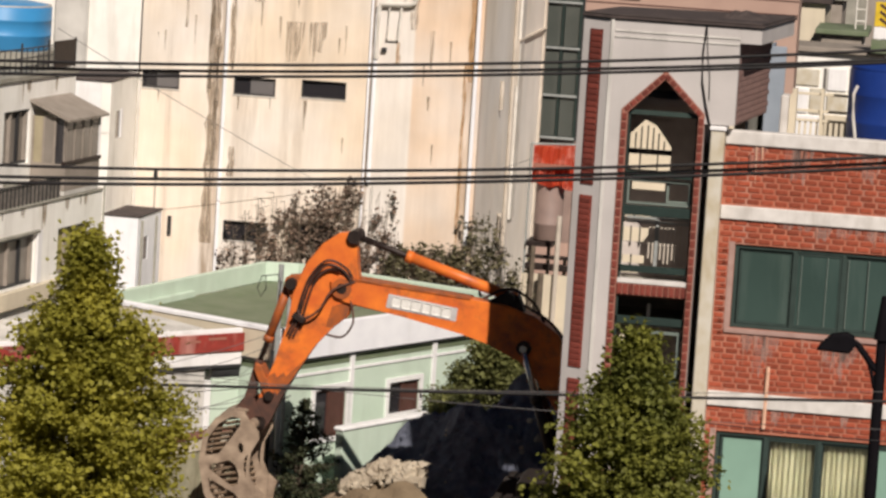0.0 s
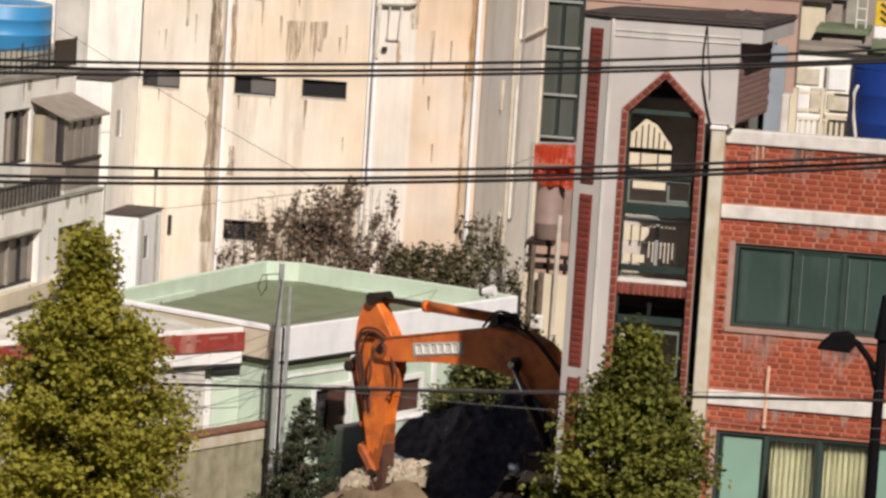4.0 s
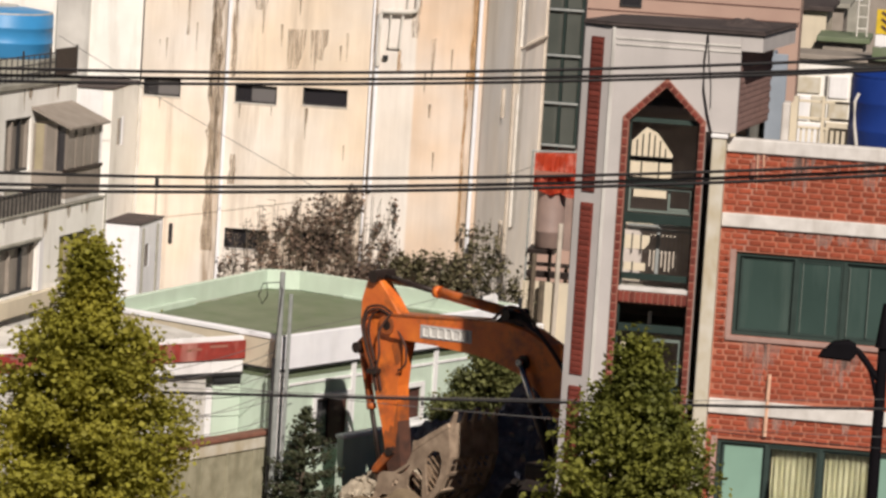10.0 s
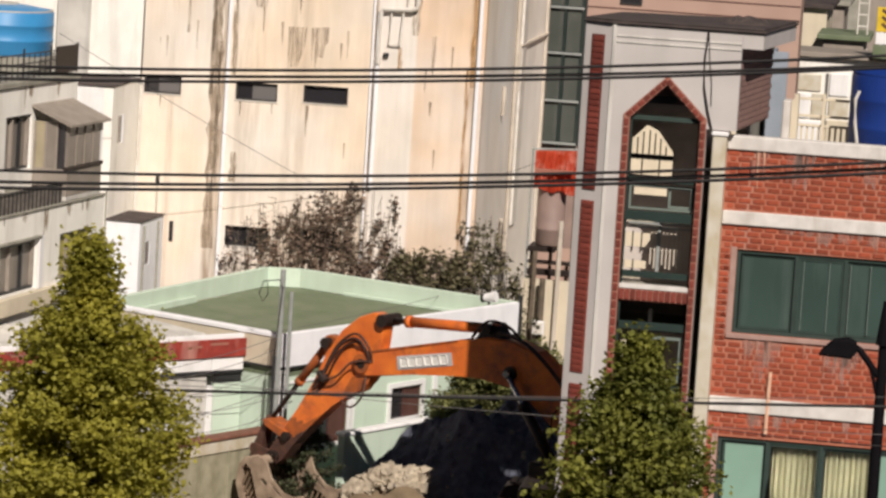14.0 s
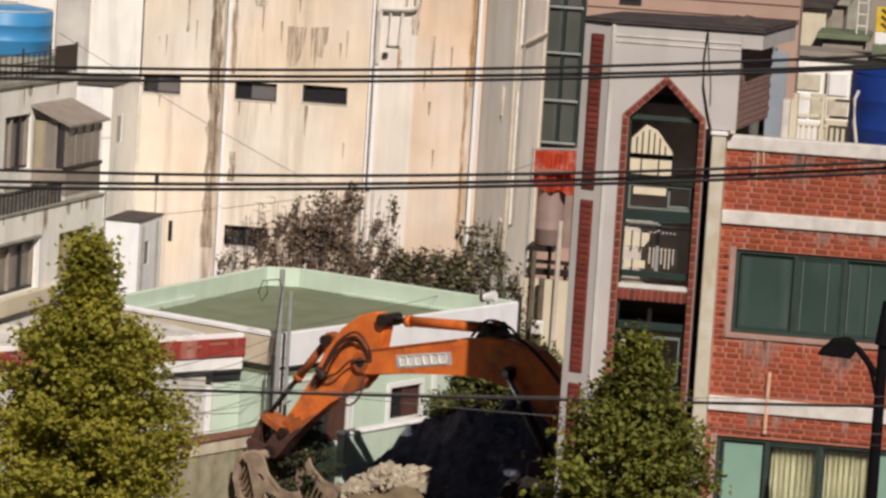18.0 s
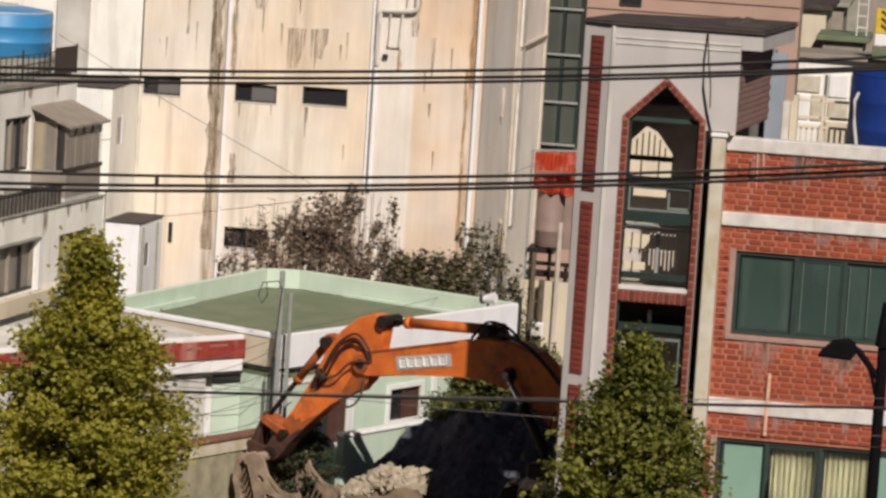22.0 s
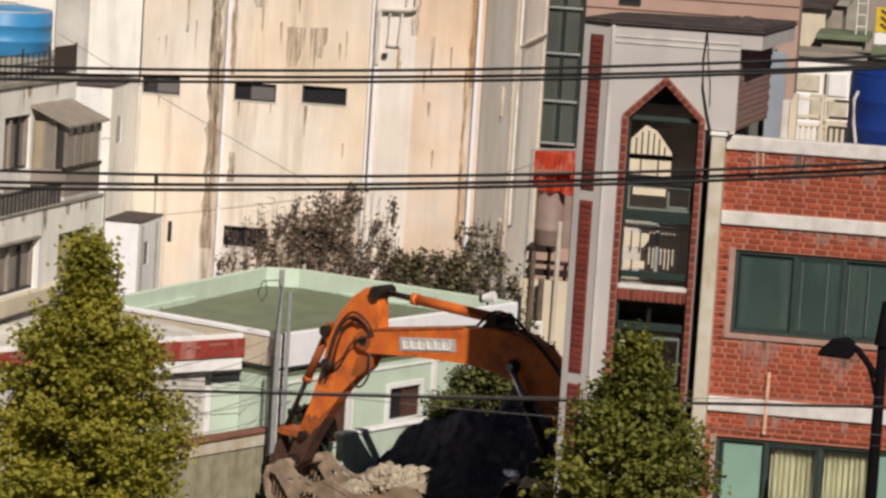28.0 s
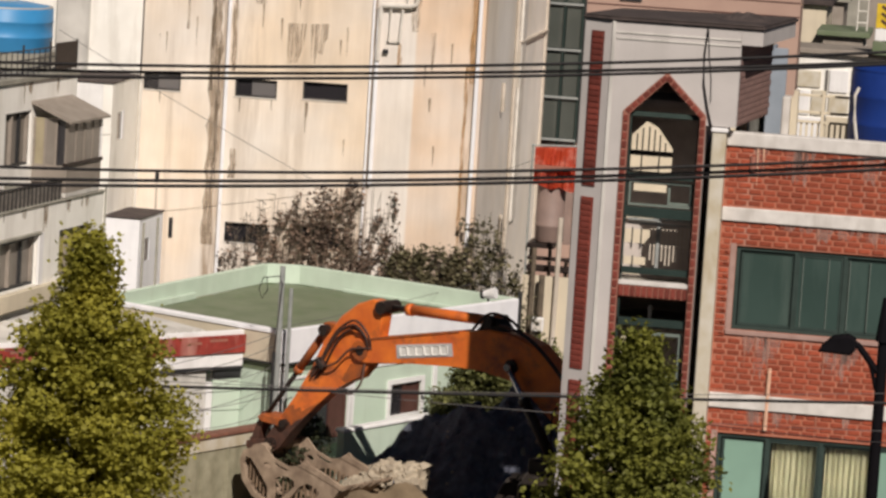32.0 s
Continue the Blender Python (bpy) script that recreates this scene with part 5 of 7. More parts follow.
for x, z in ((-9.55, 3.0), (-8.98, 3.75)):
    part("post", tube(bmesh.new(), [(x, 83.1, GROUND), (x + 0.03, 83.1, z)], 0.06, 7), M_BARK if z < 3.2 else M_SIDEPIPE, yard)

# ---------- roof of the brick house and the quarter behind ----------
water_tank(-1.05, 63.25, 7.7, 0.85, 1.5, M_NAVY, "navy blue plastic water tank on the brick house roof", M_NAVY)
part("tank_pipe", tube(bmesh.new(), [(-1.72, 62.3, 8.85), (-1.78, 62.3, 8.7), (-1.76, 62.3, 8.3), (-1.7, 62.3, 7.95)], 0.03, 6), M_PIPE, red)
fence = thing("roof_fence", "white slatted roof fence behind the parapet", "fence")
for k in range(10):
    slab("slat", -2.86 + k * 0.1, -2.82 + k * 0.1, 64.0, 64.03, 7.7, 8.05, M_CREAMWALL, fence, 0.004)
for z in (8.03, 8.2, 8.5):
    slab("fence_rail", -2.9, -1.86, 63.96, 63.996, z, z + 0.045, M_CREAMWALL, fence, 0.005)
for x in (-2.9, -2.4, -1.92):
    slab("post", x, x + 0.06, 63.9, 63.956, 7.7, 8.6, M_CREAMWALL, fence, 0.005)
stack = thing("roof_box", "cream plastered chimney box on the roof", "box")
slab("box_body", -3.06, -2.92, 63.2, 63.7, 7.7, 8.52, M_BAND, stack, 0.02)
part("box_side", prism(bmesh.new(), [(-2.915, 7.7), (-2.79, 7.7), (-2.79, 8.64), (-2.85, 8.62), (-2.915, 8.5)], 63.3, 63.7, 0.01), M_CREAMWALL, stack)
blue_pane = thing("lean_to", "pale blue-grey sheeted lean-to behind the stair tower", "shed")
slab("sheet", -3.6, -3.25, 68.0, 68.1, GROUND, 9.05, M_BLUEGREY, blue_pane, 0.01)
slab("side_sheet", -3.6, -3.55, 68.104, 70.0, GROUND, 9.0, M_BLUEGREY, blue_pane, 0.0)


# unseen wall behind the stair tower, added to block sky light over the site
site_sky_block = thing("wall_east", "unseen grey wall added to block sky light over the site", "wall", kind="structure")
slab("wall_body", -3.92, -3.72, 64.5, 72.0, GROUND, 9.0, M_CONCRETE, site_sky_block, 0)

# ---------- excavator ----------
BASE = Vector((-6.166, 66.5, 0.0))
FOOT = Vector((0, 0, 1.404))
ELBOW = (5.64, -0.11)
STICK = 3.05
LUG = (-0.96, 0.31)
exc = thing("excavator", "orange crawler excavator with worn boom and dusty skeleton bucket", "excavator", Matrix.Translation(BASE))


def side_plate(bm, outline, y0, y1, bevel=0.03):
    return prism(bm, outline, y0, y1, bevel)


# boom: a bent box beam
BOOM = [(-0.18, -0.2), (0.3, -0.22), (1.0, 0.18), (1.6, 0.5), (2.1, 0.62), (2.8, 0.56), (3.3, 0.42), (4.4, 0.08), (5.45, -0.32), (5.75, -0.32), (5.9, -0.12), (5.82, 0.08), (5.6, 0.12),
        (4.85, 0.45), (3.5, 1.06), (2.9, 1.34), (2.3, 1.46), (1.75, 1.42), (1.2, 1.16), (0.5, 0.62), (0.0, 0.26), (-0.2, 0.1)]
boom = part("boom", side_plate(bmesh.new(), BOOM, -0.24, 0.24), M_ORANGE, exc, "orange box-section boom, paint worn at the edges")
for y in (0.245, -0.245):
    s = 1 if y > 0 else -1
    pl = bmesh.new()
    prism(pl, [(4.84, 0.31), (3.6, 0.80), (3.5, 0.57), (4.75, 0.06)], min(y, y + s * 0.006), max(y, y + s * 0.006))
    d = part("decal", pl, M_DECALGREY, boom, "grey maker's plate with worn white marks")
    for k in range(6):
        a = 0.08 + 0.86 * (k + 0.4) / 6
        x, z = 4.80 + (3.55 - 4.80) * a, 0.185 + (0.685 - 0.185) * a
        w = (0.09, 0.095, 0.095, 0.086, 0.095, 0.09)[k]
        part("mark", box(bmesh.new(), -w, w, min(y + s * 0.006, y + s * 0.01), max(y + s * 0.006, y + s * 0.01), -0.095, 0.095, 0.025, pose(x, 0, z, 0, -158, 0)), M_DECAL, d)
for x, z, r in ((2.16, 0.86, 0.14), (0, 0, 0.16), (2.9, 1.5, 0.1)):
    part("pin", tube(bmesh.new(), [(x, -0.3, z), (x, 0.3, z)], r, 20), M_GREASE_SHADE, boom, "greasy pin boss")
part("cylinder_bracket", prism(bmesh.new(), [(2.5, 1.4), (3.2, 1.2), (3.0, 1.58), (2.75, 1.6)], -0.16, 0.16, 0.02), M_GREASE_SHADE, boom)
part("boom_edge", side_plate(bmesh.new(), [(5.6, 0.12), (4.85, 0.45), (3.5, 1.06), (3.5, 1.09), (4.86, 0.485), (5.62, 0.15)], -0.26, 0.26, 0), M_ORANGE_WORN, boom)
for y in (0.28, 0.33):
    pts = [(2.6, y, 1.55), (2.0, y, 1.55), (1.4, y, 1.32), (0.8, y, 0.95), (0.2, y, 0.5)]
    part("hose", tube(bmesh.new(), glide(pts), 0.025, 6), M_HOSE, boom)
part("hose", tube(bmesh.new(), glide([(3.3, 0.1, 1.2), (3.0, 0.12, 1.62), (2.5, 0.12, 1.66), (2.1, 0.1, 1.45)]), 0.028, 6), M_HOSE, boom)

# stick
ARM = [(-0.98, 0.42), (-0.88, 0.22), (-0.55, 0.0), (-0.2, -0.28), (0.15, -0.34), (0.42, -0.37), (0.75, -0.24), (1.2, -0.14), (1.8, -0.1), (2.5, -0.11), (2.95, -0.16), (3.18, -0.12), (3.22, 0.08), (3.05, 0.2),
       (2.6, 0.26), (1.95, 0.35), (1.2, 0.49), (0.6, 0.76), (0.0, 0.83), (-0.5, 0.76), (-0.85, 0.6)]
stick = part("stick", side_plate(bmesh.new(), ARM, -0.16, 0.16), M_ORANGE, exc, "orange stick with worn dark patches")
part("wear_plate", side_plate(bmesh.new(), [(1.5, -0.125), (1.8, -0.107), (2.5, -0.117), (2.62, 0.05), (2.55, 0.25), (2.2, 0.31), (2.08, 0.24), (2.14, 0.16), (1.98, 0.1), (2.02, 0.02), (1.8, -0.04)], -0.165, 0.165, 0), M_ORANGE_WORN, stick, "chipped and rusted paint")
# brown of the lower end holds both dirt and the shade falling there
part("wear_plate", side_plate(bmesh.new(), [(1.9, -0.112), (2.5, -0.12), (2.95, -0.17), (3.19, -0.125), (3.21, 0.08), (3.04, 0.19), (2.66, 0.25), (2.6, 0.2), (2.5, 0.17), (2.54, 0.1), (2.38, 0.05), (2.42, -0.02), (2.2, -0.05), (2.1, -0.09)], -0.169, 0.169, 0), M_DIRTYSTEEL, stick, "scraped brown paint with shade put into its colour")
part("wear_plate", side_plate(bmesh.new(), [(0.1, -0.29), (0.4, -0.355), (0.74, -0.23), (0.8, -0.12), (0.4, -0.02)], -0.166, 0.166, 0), M_ORANGE_WORN, stick)
part("elbow_cap", tube(bmesh.new(), [(0, -0.262, 0), (0, 0.262, 0)], 0.19, 20), M_ORANGE_WORN, stick)
for x, z, r in ((0, 0, 0.1), (LUG[0], LUG[1], 0.13), (STICK, 0.0, 0.13), (0.45, 0.86, 0.11), (2.5, 0.1, 0.09)):
    part("pin", tube(bmesh.new(), [(x, -0.27, z), (x, 0.27, z)], r, 18), M_GREASE_SHADE, stick, "greasy pin boss")
part("bracket", side_plate(bmesh.new(), [(0.2, 0.78), (0.75, 0.7), (0.55, 0.98), (0.35, 0.98)], -0.12, 0.12, 0.02), M_ORANGE_WORN, stick)
for k, y in enumerate((0.2, 0.26, 0.23)):
    e = 0.06 * k
    part("hose", tube(bmesh.new(), glide([(-0.12 - e, y, -0.12), (-0.26 - e, y + 0.04, 0.12), (-0.2 - e, y + 0.05, 0.38 + e), (0.1, y + 0.05, 0.5 + e), (0.5, y + 0.04, 0.44 + e), (0.9, y, 0.34 + e), (1.3, y - 0.02, 0.3 + e)]), 0.026, 6), M_HOSE, stick)
part("hose", tube(bmesh.new(), glide([(-0.25, 0.24, -0.15), (0.1, 0.34, 0.12), (0.55, 0.36, 0.14), (0.85, 0.32, 0.3), (0.8, 0.24, 0.5)]), 0.024, 6), M_DIRTYSTEEL, stick)
part("hose", tube(bmesh.new(), glide([(0.1, 0.22, -0.26), (0.4, 0.3, -0.52), (0.75, 0.3, -0.5), (0.9, 0.22, -0.22)]), 0.022, 6), M_DIRTYSTEEL, stick)
part("hose_clamp", box(bmesh.new(), 0.86, 0.96, 0.19, 0.36, 0.26, 0.52, 0.01), M_GREASE_SHADE, stick)

# rams: barrels and rods
def ram(name, length, r, rod=False, mat_=None):
    bm = bmesh.new()
    tube(bm, [(0, 0, 0), (length, 0, 0)], r, 16)
    tube(bm, [(0, -r * 1.1, 0), (0, r * 1.1, 0)], r * 1.15, 12)
    if not rod:
        tube(bm, [(length - 0.12, 0, 0), (length, 0, 0)], r * 1.15, 16)
    for f in bm.faces:
        f.smooth = len(f.verts) == 4
    return part(name, bm, mat_, exc)


arm_barrel = ram("stick_ram_barrel", 2.15, 0.105, False, M_ORANGE)
arm_rod = ram("stick_ram_rod", 1.5, 0.06, True, M_GREASE_SHADE)
tip_barrel = ram("bucket_ram_barrel", 1.25, 0.085, False, M_ORANGE_WORN)
tip_rod = ram("bucket_ram_rod", 1.5, 0.05, True, M_GREASE_SHADE)
lift_barrel = [ram("boom_ram_barrel", 1.35, 0.1, False, M_GREASE_SHADE) for k in range(2)]
lift_rod = [ram("boom_ram_rod", 1.3, 0.06, True, M_CHROME) for k in range(2)]
rocker = part("rocker_link", side_plate(bmesh.new(), [(-0.07, -0.06), (0.0, -0.09), (0.57, -0.08), (0.67, 0), (0.57, 0.08), (0.0, 0.09)], -0.24, 0.24, 0.02), M_ORANGE_WORN, exc)
pull = part("bucket_link", side_plate(bmesh.new(), [(-0.08, -0.07), (0.3, -0.06), (0.6, -0.1), (0.7, 0), (0.62, 0.1), (0.3, 0.08), (-0.08, 0.07)], -0.12, 0.12, 0.02), M_DIRTYSTEEL, exc)

# skeleton bucket: x runs from the pin to the teeth, z to the belly
def holed_plate(outer, holes, y0, y1):
    """A flat plate of the given outline with openings through it."""
    bm = bmesh.new()
    edges = []
    for loop in [outer] + holes:
        v = [bm.verts.new((x, y0, z)) for x, z in loop]
        edges += [bm.edges.new((v[k], v[(k + 1) % len(v)])) for k in range(len(v))]
    r = bmesh.ops.triangle_fill(bm, use_beauty=True, edges=edges)
    f = [g for g in r["geom"] if isinstance(g, bmesh.types.BMFace)]
    e = bmesh.ops.extrude_face_region(bm, geom=f)
    bmesh.ops.translate(bm, vec=(0, y1 - y0, 0), verts=[g for g in e["geom"] if isinstance(g, bmesh.types.BMVert)])
    bmesh.ops.recalc_face_normals(bm, faces=bm.faces)
    return bm


def oval(cx, cz, rx, rz, n=16):
    return [(cx + rx * math.cos(2 * math.pi * k / n), cz + rz * math.sin(2 * math.pi * k / n)) for k in range(n)]


BW = 0.66
SIDE = [(-0.26, 0.2), (-0.3, 0.5), (-0.16, 0.98), (0.14, 1.3), (0.65, 1.45), (1.25, 1.36), (1.62, 1.14), (1.9, 0.86), (2.12, 0.5), (2.26, 0.14), (1.75, 0.0), (1.42, -0.1), (1.3, -0.18), (1.12, 0.06), (0.88, 0.17), (0.5, 0.1), (0.24, -0.13), (0.1, -0.13), (-0.1, 0.08)]
HOLES = [[(0.63, 0.64), (0.74, 0.5), (0.93, 0.43), (1.1, 0.48), (1.14, 0.62), (0.98, 0.9), (0.8, 1.2), (0.7, 1.18)], [(1.27, 0.56), (1.42, 0.42), (1.62, 0.4), (1.76, 0.54), (1.7, 0.78), (1.5, 1.02), (1.2, 1.2), (0.96, 1.22), (1.12, 0.88)], [(0.52, 0.17), (0.75, 0.24), (1.0, 0.25), (0.82, 0.31), (0.6, 0.27)], [(-0.17, 0.33), (-0.02, 0.34), (0.22, 0.6), (0.5, 0.92), (0.54, 1.28), (0.2, 1.18), (-0.07, 0.88), (-0.2, 0.55)], oval(0.4, 0.35, 0.1, 0.07, 10)]
BELLY = [(-0.24, 0.22), (-0.28, 0.5), (-0.14, 0.96), (0.14, 1.27), (0.65, 1.41), (1.25, 1.32), (1.6, 1.11), (1.88, 0.85)]
bucket = part("bucket", tube(bmesh.new(), [(0, -BW, 0.06), (0, BW, 0.06)], 0.1, 14), M_BUCKET, exc, "dusty grey-brown skeleton bucket with long teeth")
for s in (-1, 1):
    y0, y1 = (BW, BW + 0.05) if s > 0 else (-BW - 0.05, -BW)
    sp = part("side_plate", holed_plate(SIDE, HOLES, y0, y1), M_BUCKET, bucket)
    ym = BW - 0.06 if s > 0 else -BW + 0.06
    for k in range(8):
        x = 0.8 + k * 0.115
        h = 0.42 * math.sqrt(max(0.05, 1 - ((x - 1.22) / 0.5) ** 2))
        part("side_bar", tube(bmesh.new(), [(x - 0.04, ym, 0.82 - h - 0.04), (x + 0.04, ym, 0.82 + h + 0.04)], 0.026, 5), M_CAKED, sp)
    for k in range(6):
        part("side_bar", tube(bmesh.new(), [(-0.1 + k * 0.1, ym, 0.4 + k * 0.08), (-0.05 + k * 0.1, ym, 0.95 + k * 0.07)], 0.026, 5), M_CAKED, sp)
    part("rim", prism(bmesh.new(), [(1.14, 0.04), (1.25, -0.1), (1.75, -0.02), (2.28, 0.12), (2.26, 0.24), (1.7, 0.12)], y0 - 0.015, y1 + 0.015, 0.01), M_BUCKET, bucket)
for k in range(len(BELLY) - 1):
    (xa, za), (xb, zb) = BELLY[k], BELLY[k + 1]
    L = math.hypot(xb - xa, zb - za)
    an = math.degrees(math.atan2(zb - za, xb - xa))
    if k < 2:
        part("back_plate", box(bmesh.new(), 0, L, -BW, BW, -0.02, 0.03, 0.01, pose(xa, 0, za, 0, -an, 0)), M_BUCKET, bucket)
        continue
    for y in (-0.04, -BW + 0.04, BW - 0.04):
        part("belly_bar", box(bmesh.new(), -0.02, L + 0.02, y - 0.045, y + 0.045, -0.035, 0.035, 0.008, pose(xa, 0, za, 0, -an, 0)), M_BUCKET, bucket)
    for j in range(7):
        y = -BW + BW * 2 * (j + 0.5) / 7
        part("rib", box(bmesh.new(), -0.01, L + 0.01, y - 0.014, y + 0.014, -0.06, -0.03, 0.0, pose(xa, 0, za, 0, -an, 0)), M_BUCKET, bucket)
    part("cross_bar", box(bmesh.new(), -0.045, 0.045, -BW, BW, -0.035, 0.04, 0.01, pose(xb, 0, zb, 0, -an, 0)), M_BUCKET, bucket)
    part("cross_rib", box(bmesh.new(), L / 2 - 0.012, L / 2 + 0.012, -BW, BW, -0.075, -0.062, 0.0, pose(xa, 0, za, 0, -an, 0)), M_BUCKET, bucket)
lip_an = math.degrees(math.atan2(0.16 - 0.86, 2.26 - 1.88))
part("lip_plate", box(bmesh.new(), 0, 0.82, -BW, BW, -0.03, 0.03, 0.012, pose(1.88, 0, 0.86, 0, -lip_an, 0)), M_BUCKET, bucket)
part("middle_rib", box(bmesh.new(), 0.02, 0.76, -0.025, 0.025, 0.031, 0.05, 0.006, pose(1.88, 0, 0.86, 0, -lip_an, 0)), M_BUCKET, bucket)
for j in range(5):
    y = -BW + 0.06 + (2 * BW - 0.12) * j / 4
    part("tooth", prism(bmesh.new(), [(2.12, 0.28), (2.2, 0.34), (2.5, 0.03), (2.5, -0.03), (2.24, 0.13)], y - 0.055, y + 0.055, 0.014), M_BUCKET, bucket)
for s in (-0.27, 0.21):
    part("ear", prism(bmesh.new(), [(-0.3, 0.42), (-0.56, 0.2), (-0.56, 0.1), (-0.45, 0.04), (-0.15, -0.07), (0.1, -0.09), (0.14, 0.02), (-0.1, 0.2)], s, s + 0.06, 0.012), M_DIRTYSTEEL, bucket)
part("pin", tube(bmesh.new(), [(0, -0.32, 0), (0, 0.32, 0)], 0.085, 14), M_GREASE_SHADE, bucket)

# the belly is shallower than it is long
for ob in [*bucket.children, *[c for o in bucket.children for c in o.children]]:
    if not ob.name.startswith(("ear", "pin")):
        ob.data.transform(Matrix.Diagonal((1, 1, 0.75, 1)))

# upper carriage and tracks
# engine house and cab take a near-black colour for the shade on them
house = slab("upper_body", -2.0, 0.5, -1.25, 1.25, 0.95, 1.25, M_GREASE_SHADE, exc, 0.04, "orange engine house with its shade put into a dark colour")
part("engine_hood", box(bmesh.new(), -2.05, -0.5, -1.25, 0.3, 1.254, 2.1, 0.12), M_GREASE_SHADE, house)
part("tank_box", box(bmesh.new(), -0.45, 0.5, -1.25, -0.4, 1.25, 1.95, 0.06), M_GREASE_SHADE, house)
part("counterweight", prism(bmesh.new(), [(-2.25, 0.98), (-2.05, 0.95), (-2.04, 1.9), (-2.25, 1.8)], -1.2, 1.2, 0.05), M_GREASE_SHADE, house)
cab = part("cab", prism(bmesh.new(), [(-1.6, 1.254), (-0.15, 1.254), (-0.1, 1.9), (-0.38, 2.6), (-1.55, 2.66), (-1.6, 2.5)], 0.35, 1.25, 0.06), M_GREASE_SHADE, house, "cab with its shade put into a dark colour")
part("cab_pane", prism(bmesh.new(), [(-1.4, 1.85), (-0.2, 1.85), (-0.42, 2.48), (-1.4, 2.52)], 1.252, 1.258), M_DARKGLASS, house)
part("cab_pane", prism(bmesh.new(), [(-0.11, 1.5), (-0.08, 1.9), (-0.345, 2.53), (-0.355, 2.51), (-0.1, 1.9), (-0.12, 1.5)], 0.45, 1.15), M_DARKGLASS, house)
part("handrail", tube(bmesh.new(), [(-0.08, 1.27, 1.3), (-0.02, 1.3, 1.6), (-0.02, 1.3, 2.2), (-0.1, 1.27, 2.3)], 0.02, 6), M_GREASE_SHADE, house)
SITE = -0.35
under = slab("undercarriage", -1.4, 1.4, -0.8, 0.8, SITE + 0.35, 0.75, M_GREASE_SHADE, exc, 0.05)
part("slew_ring", tube(bmesh.new(), [(0, 0, 0.75), (0, 0, 0.95)], 0.6, 28), M_GREASE_SHADE, exc)
for y in (-1.15, 1.15):
    tr = part("track", prism(bmesh.new(), [(-1.9, SITE + 0.05), (-1.6, SITE), (1.6, SITE), (1.9, SITE + 0.05), (2.05, SITE + 0.4), (1.85, SITE + 0.78), (1.6, SITE + 0.85), (-1.6, SITE + 0.85), (-1.85, SITE + 0.78), (-2.05, SITE + 0.4)], y - 0.3, y + 0.3, 0.02), M_GREASE_SHADE, exc)
    for k in range(18):
        part("track_shoe", box(bmesh.new(), -1.75 + k * 0.2, -1.62 + k * 0.2, y - 0.31, y + 0.31, SITE + 0.85, SITE + 0.885), M_GREASE_SHADE, tr)

# times with swing, boom, stick and bucket angles in degrees
WORK = [
    (0, -.1, 28.9, -61.7, -96),
    (0.5, 5.5, 29.0, -71.5, -104),
    (1, 15.3, 25.6, -77, -111),
    (1.5, 22.8, 22, -81, -111),
    (2, 29.2, 19.9, -81.5, -107),
    (2.5, 33, 16.3, -81.5, -103),
    (3, 34.4, 14.2, -83.5, -100),
    (3.5, 34.9, 11.0, -90, -100),
    (5.5, 34.4, 16.2, -93, -112),
    (6, 34.5, 18.7, -96, -122),
    (6.5, 34.2, 19.3, -99, -132),
    (7, 34.1, 19.7, -101, -146),
    (7.5, 34.3, 19, -100, -158),
    (8, 34.3, 17.7, -98.5, -172),
    (9, 34.2, 17.8, -97, -203),
    (9.5, 34, 18.2, -97.5, -214),
    (10, 34.1, 18.6, -98, -222),
    (10.5, 34.1, 18.8, -89, -210),
    (11, 33.9, 18.6, -76, -197),
    (11.5, 32.3, 18.5, -64.5, -183),
    (12, 30.8, 16.1, -53, -160),
    (12.5, 29.1, 13.8, -43, -152),
    (13, 28.6, 12.4, -42, -149),
    (13.5, 28.3, 10.5, -44.4, -149),
    (14, 28.5, 10.3, -46, -149),
    (14.5, 28.3, 10.4, -45, -149),
    (16.5, 28.4, 10.5, -44.3, -149),
    (25.5, 28.4, 10.6, -44.4, -149),
    (27.5, 28, 15, -49.8, -157),
    (28, 27.7, 15.3, -59, -171),
    (28.5, 27.5, 15.3, -71, -187),
    (29, 27.2, 15.4, -79, -211),
    (29.5, 27.5, 14.9, -84, -230),
    (30, 27.7, 12.9, -82.5, -235),
    (30.5, 27.7, 12.8, -66, -225),
    (31, 27.8, 12.6, -58, -209),
    (31.5, 27.6, 12.4, -50, -187),
    (32, 27.5, 12.4, -46, -171),
]


def rotm(a):
    return pose(0, 0, 0, 0, -a, 0)


def smooth_at(t):
    """Angles at t, eased between the listed times."""
    k = max(i for i in range(len(WORK)) if WORK[i][0] <= t + 1e-6)
    if k == len(WORK) - 1:
        return WORK[-1][1:]
    p0, p1, p2, p3 = WORK[max(k - 1, 0)], WORK[k], WORK[k + 1], WORK[min(k + 2, len(WORK) - 1)]
    h = p2[0] - p1[0]
    s = (t - p1[0]) / h
    out = []
    for c in range(1, 5):
        d1 = (p2[c] - p0[c]) / max(p2[0] - p0[0], 1e-6) * h
        d2 = (p3[c] - p1[c]) / max(p3[0] - p1[0], 1e-6) * h
        lim = 3 * abs(p2[c] - p1[c])
        if (p2[c] - p1[c]) * (p1[c] - p0[c]) <= 0:
            d1 = 0
        if (p3[c] - p2[c]) * (p2[c] - p1[c]) <= 0:
            d2 = 0
        d1, d2 = max(-lim, min(lim, d1)), max(-lim, min(lim, d2))
        out.append((2 * s ** 3 - 3 * s * s + 1) * p1[c] + (s ** 3 - 2 * s * s + s) * d1 + (3 * s * s - 2 * s ** 3) * p2[c] + (s ** 3 - s * s) * d2)
    return out


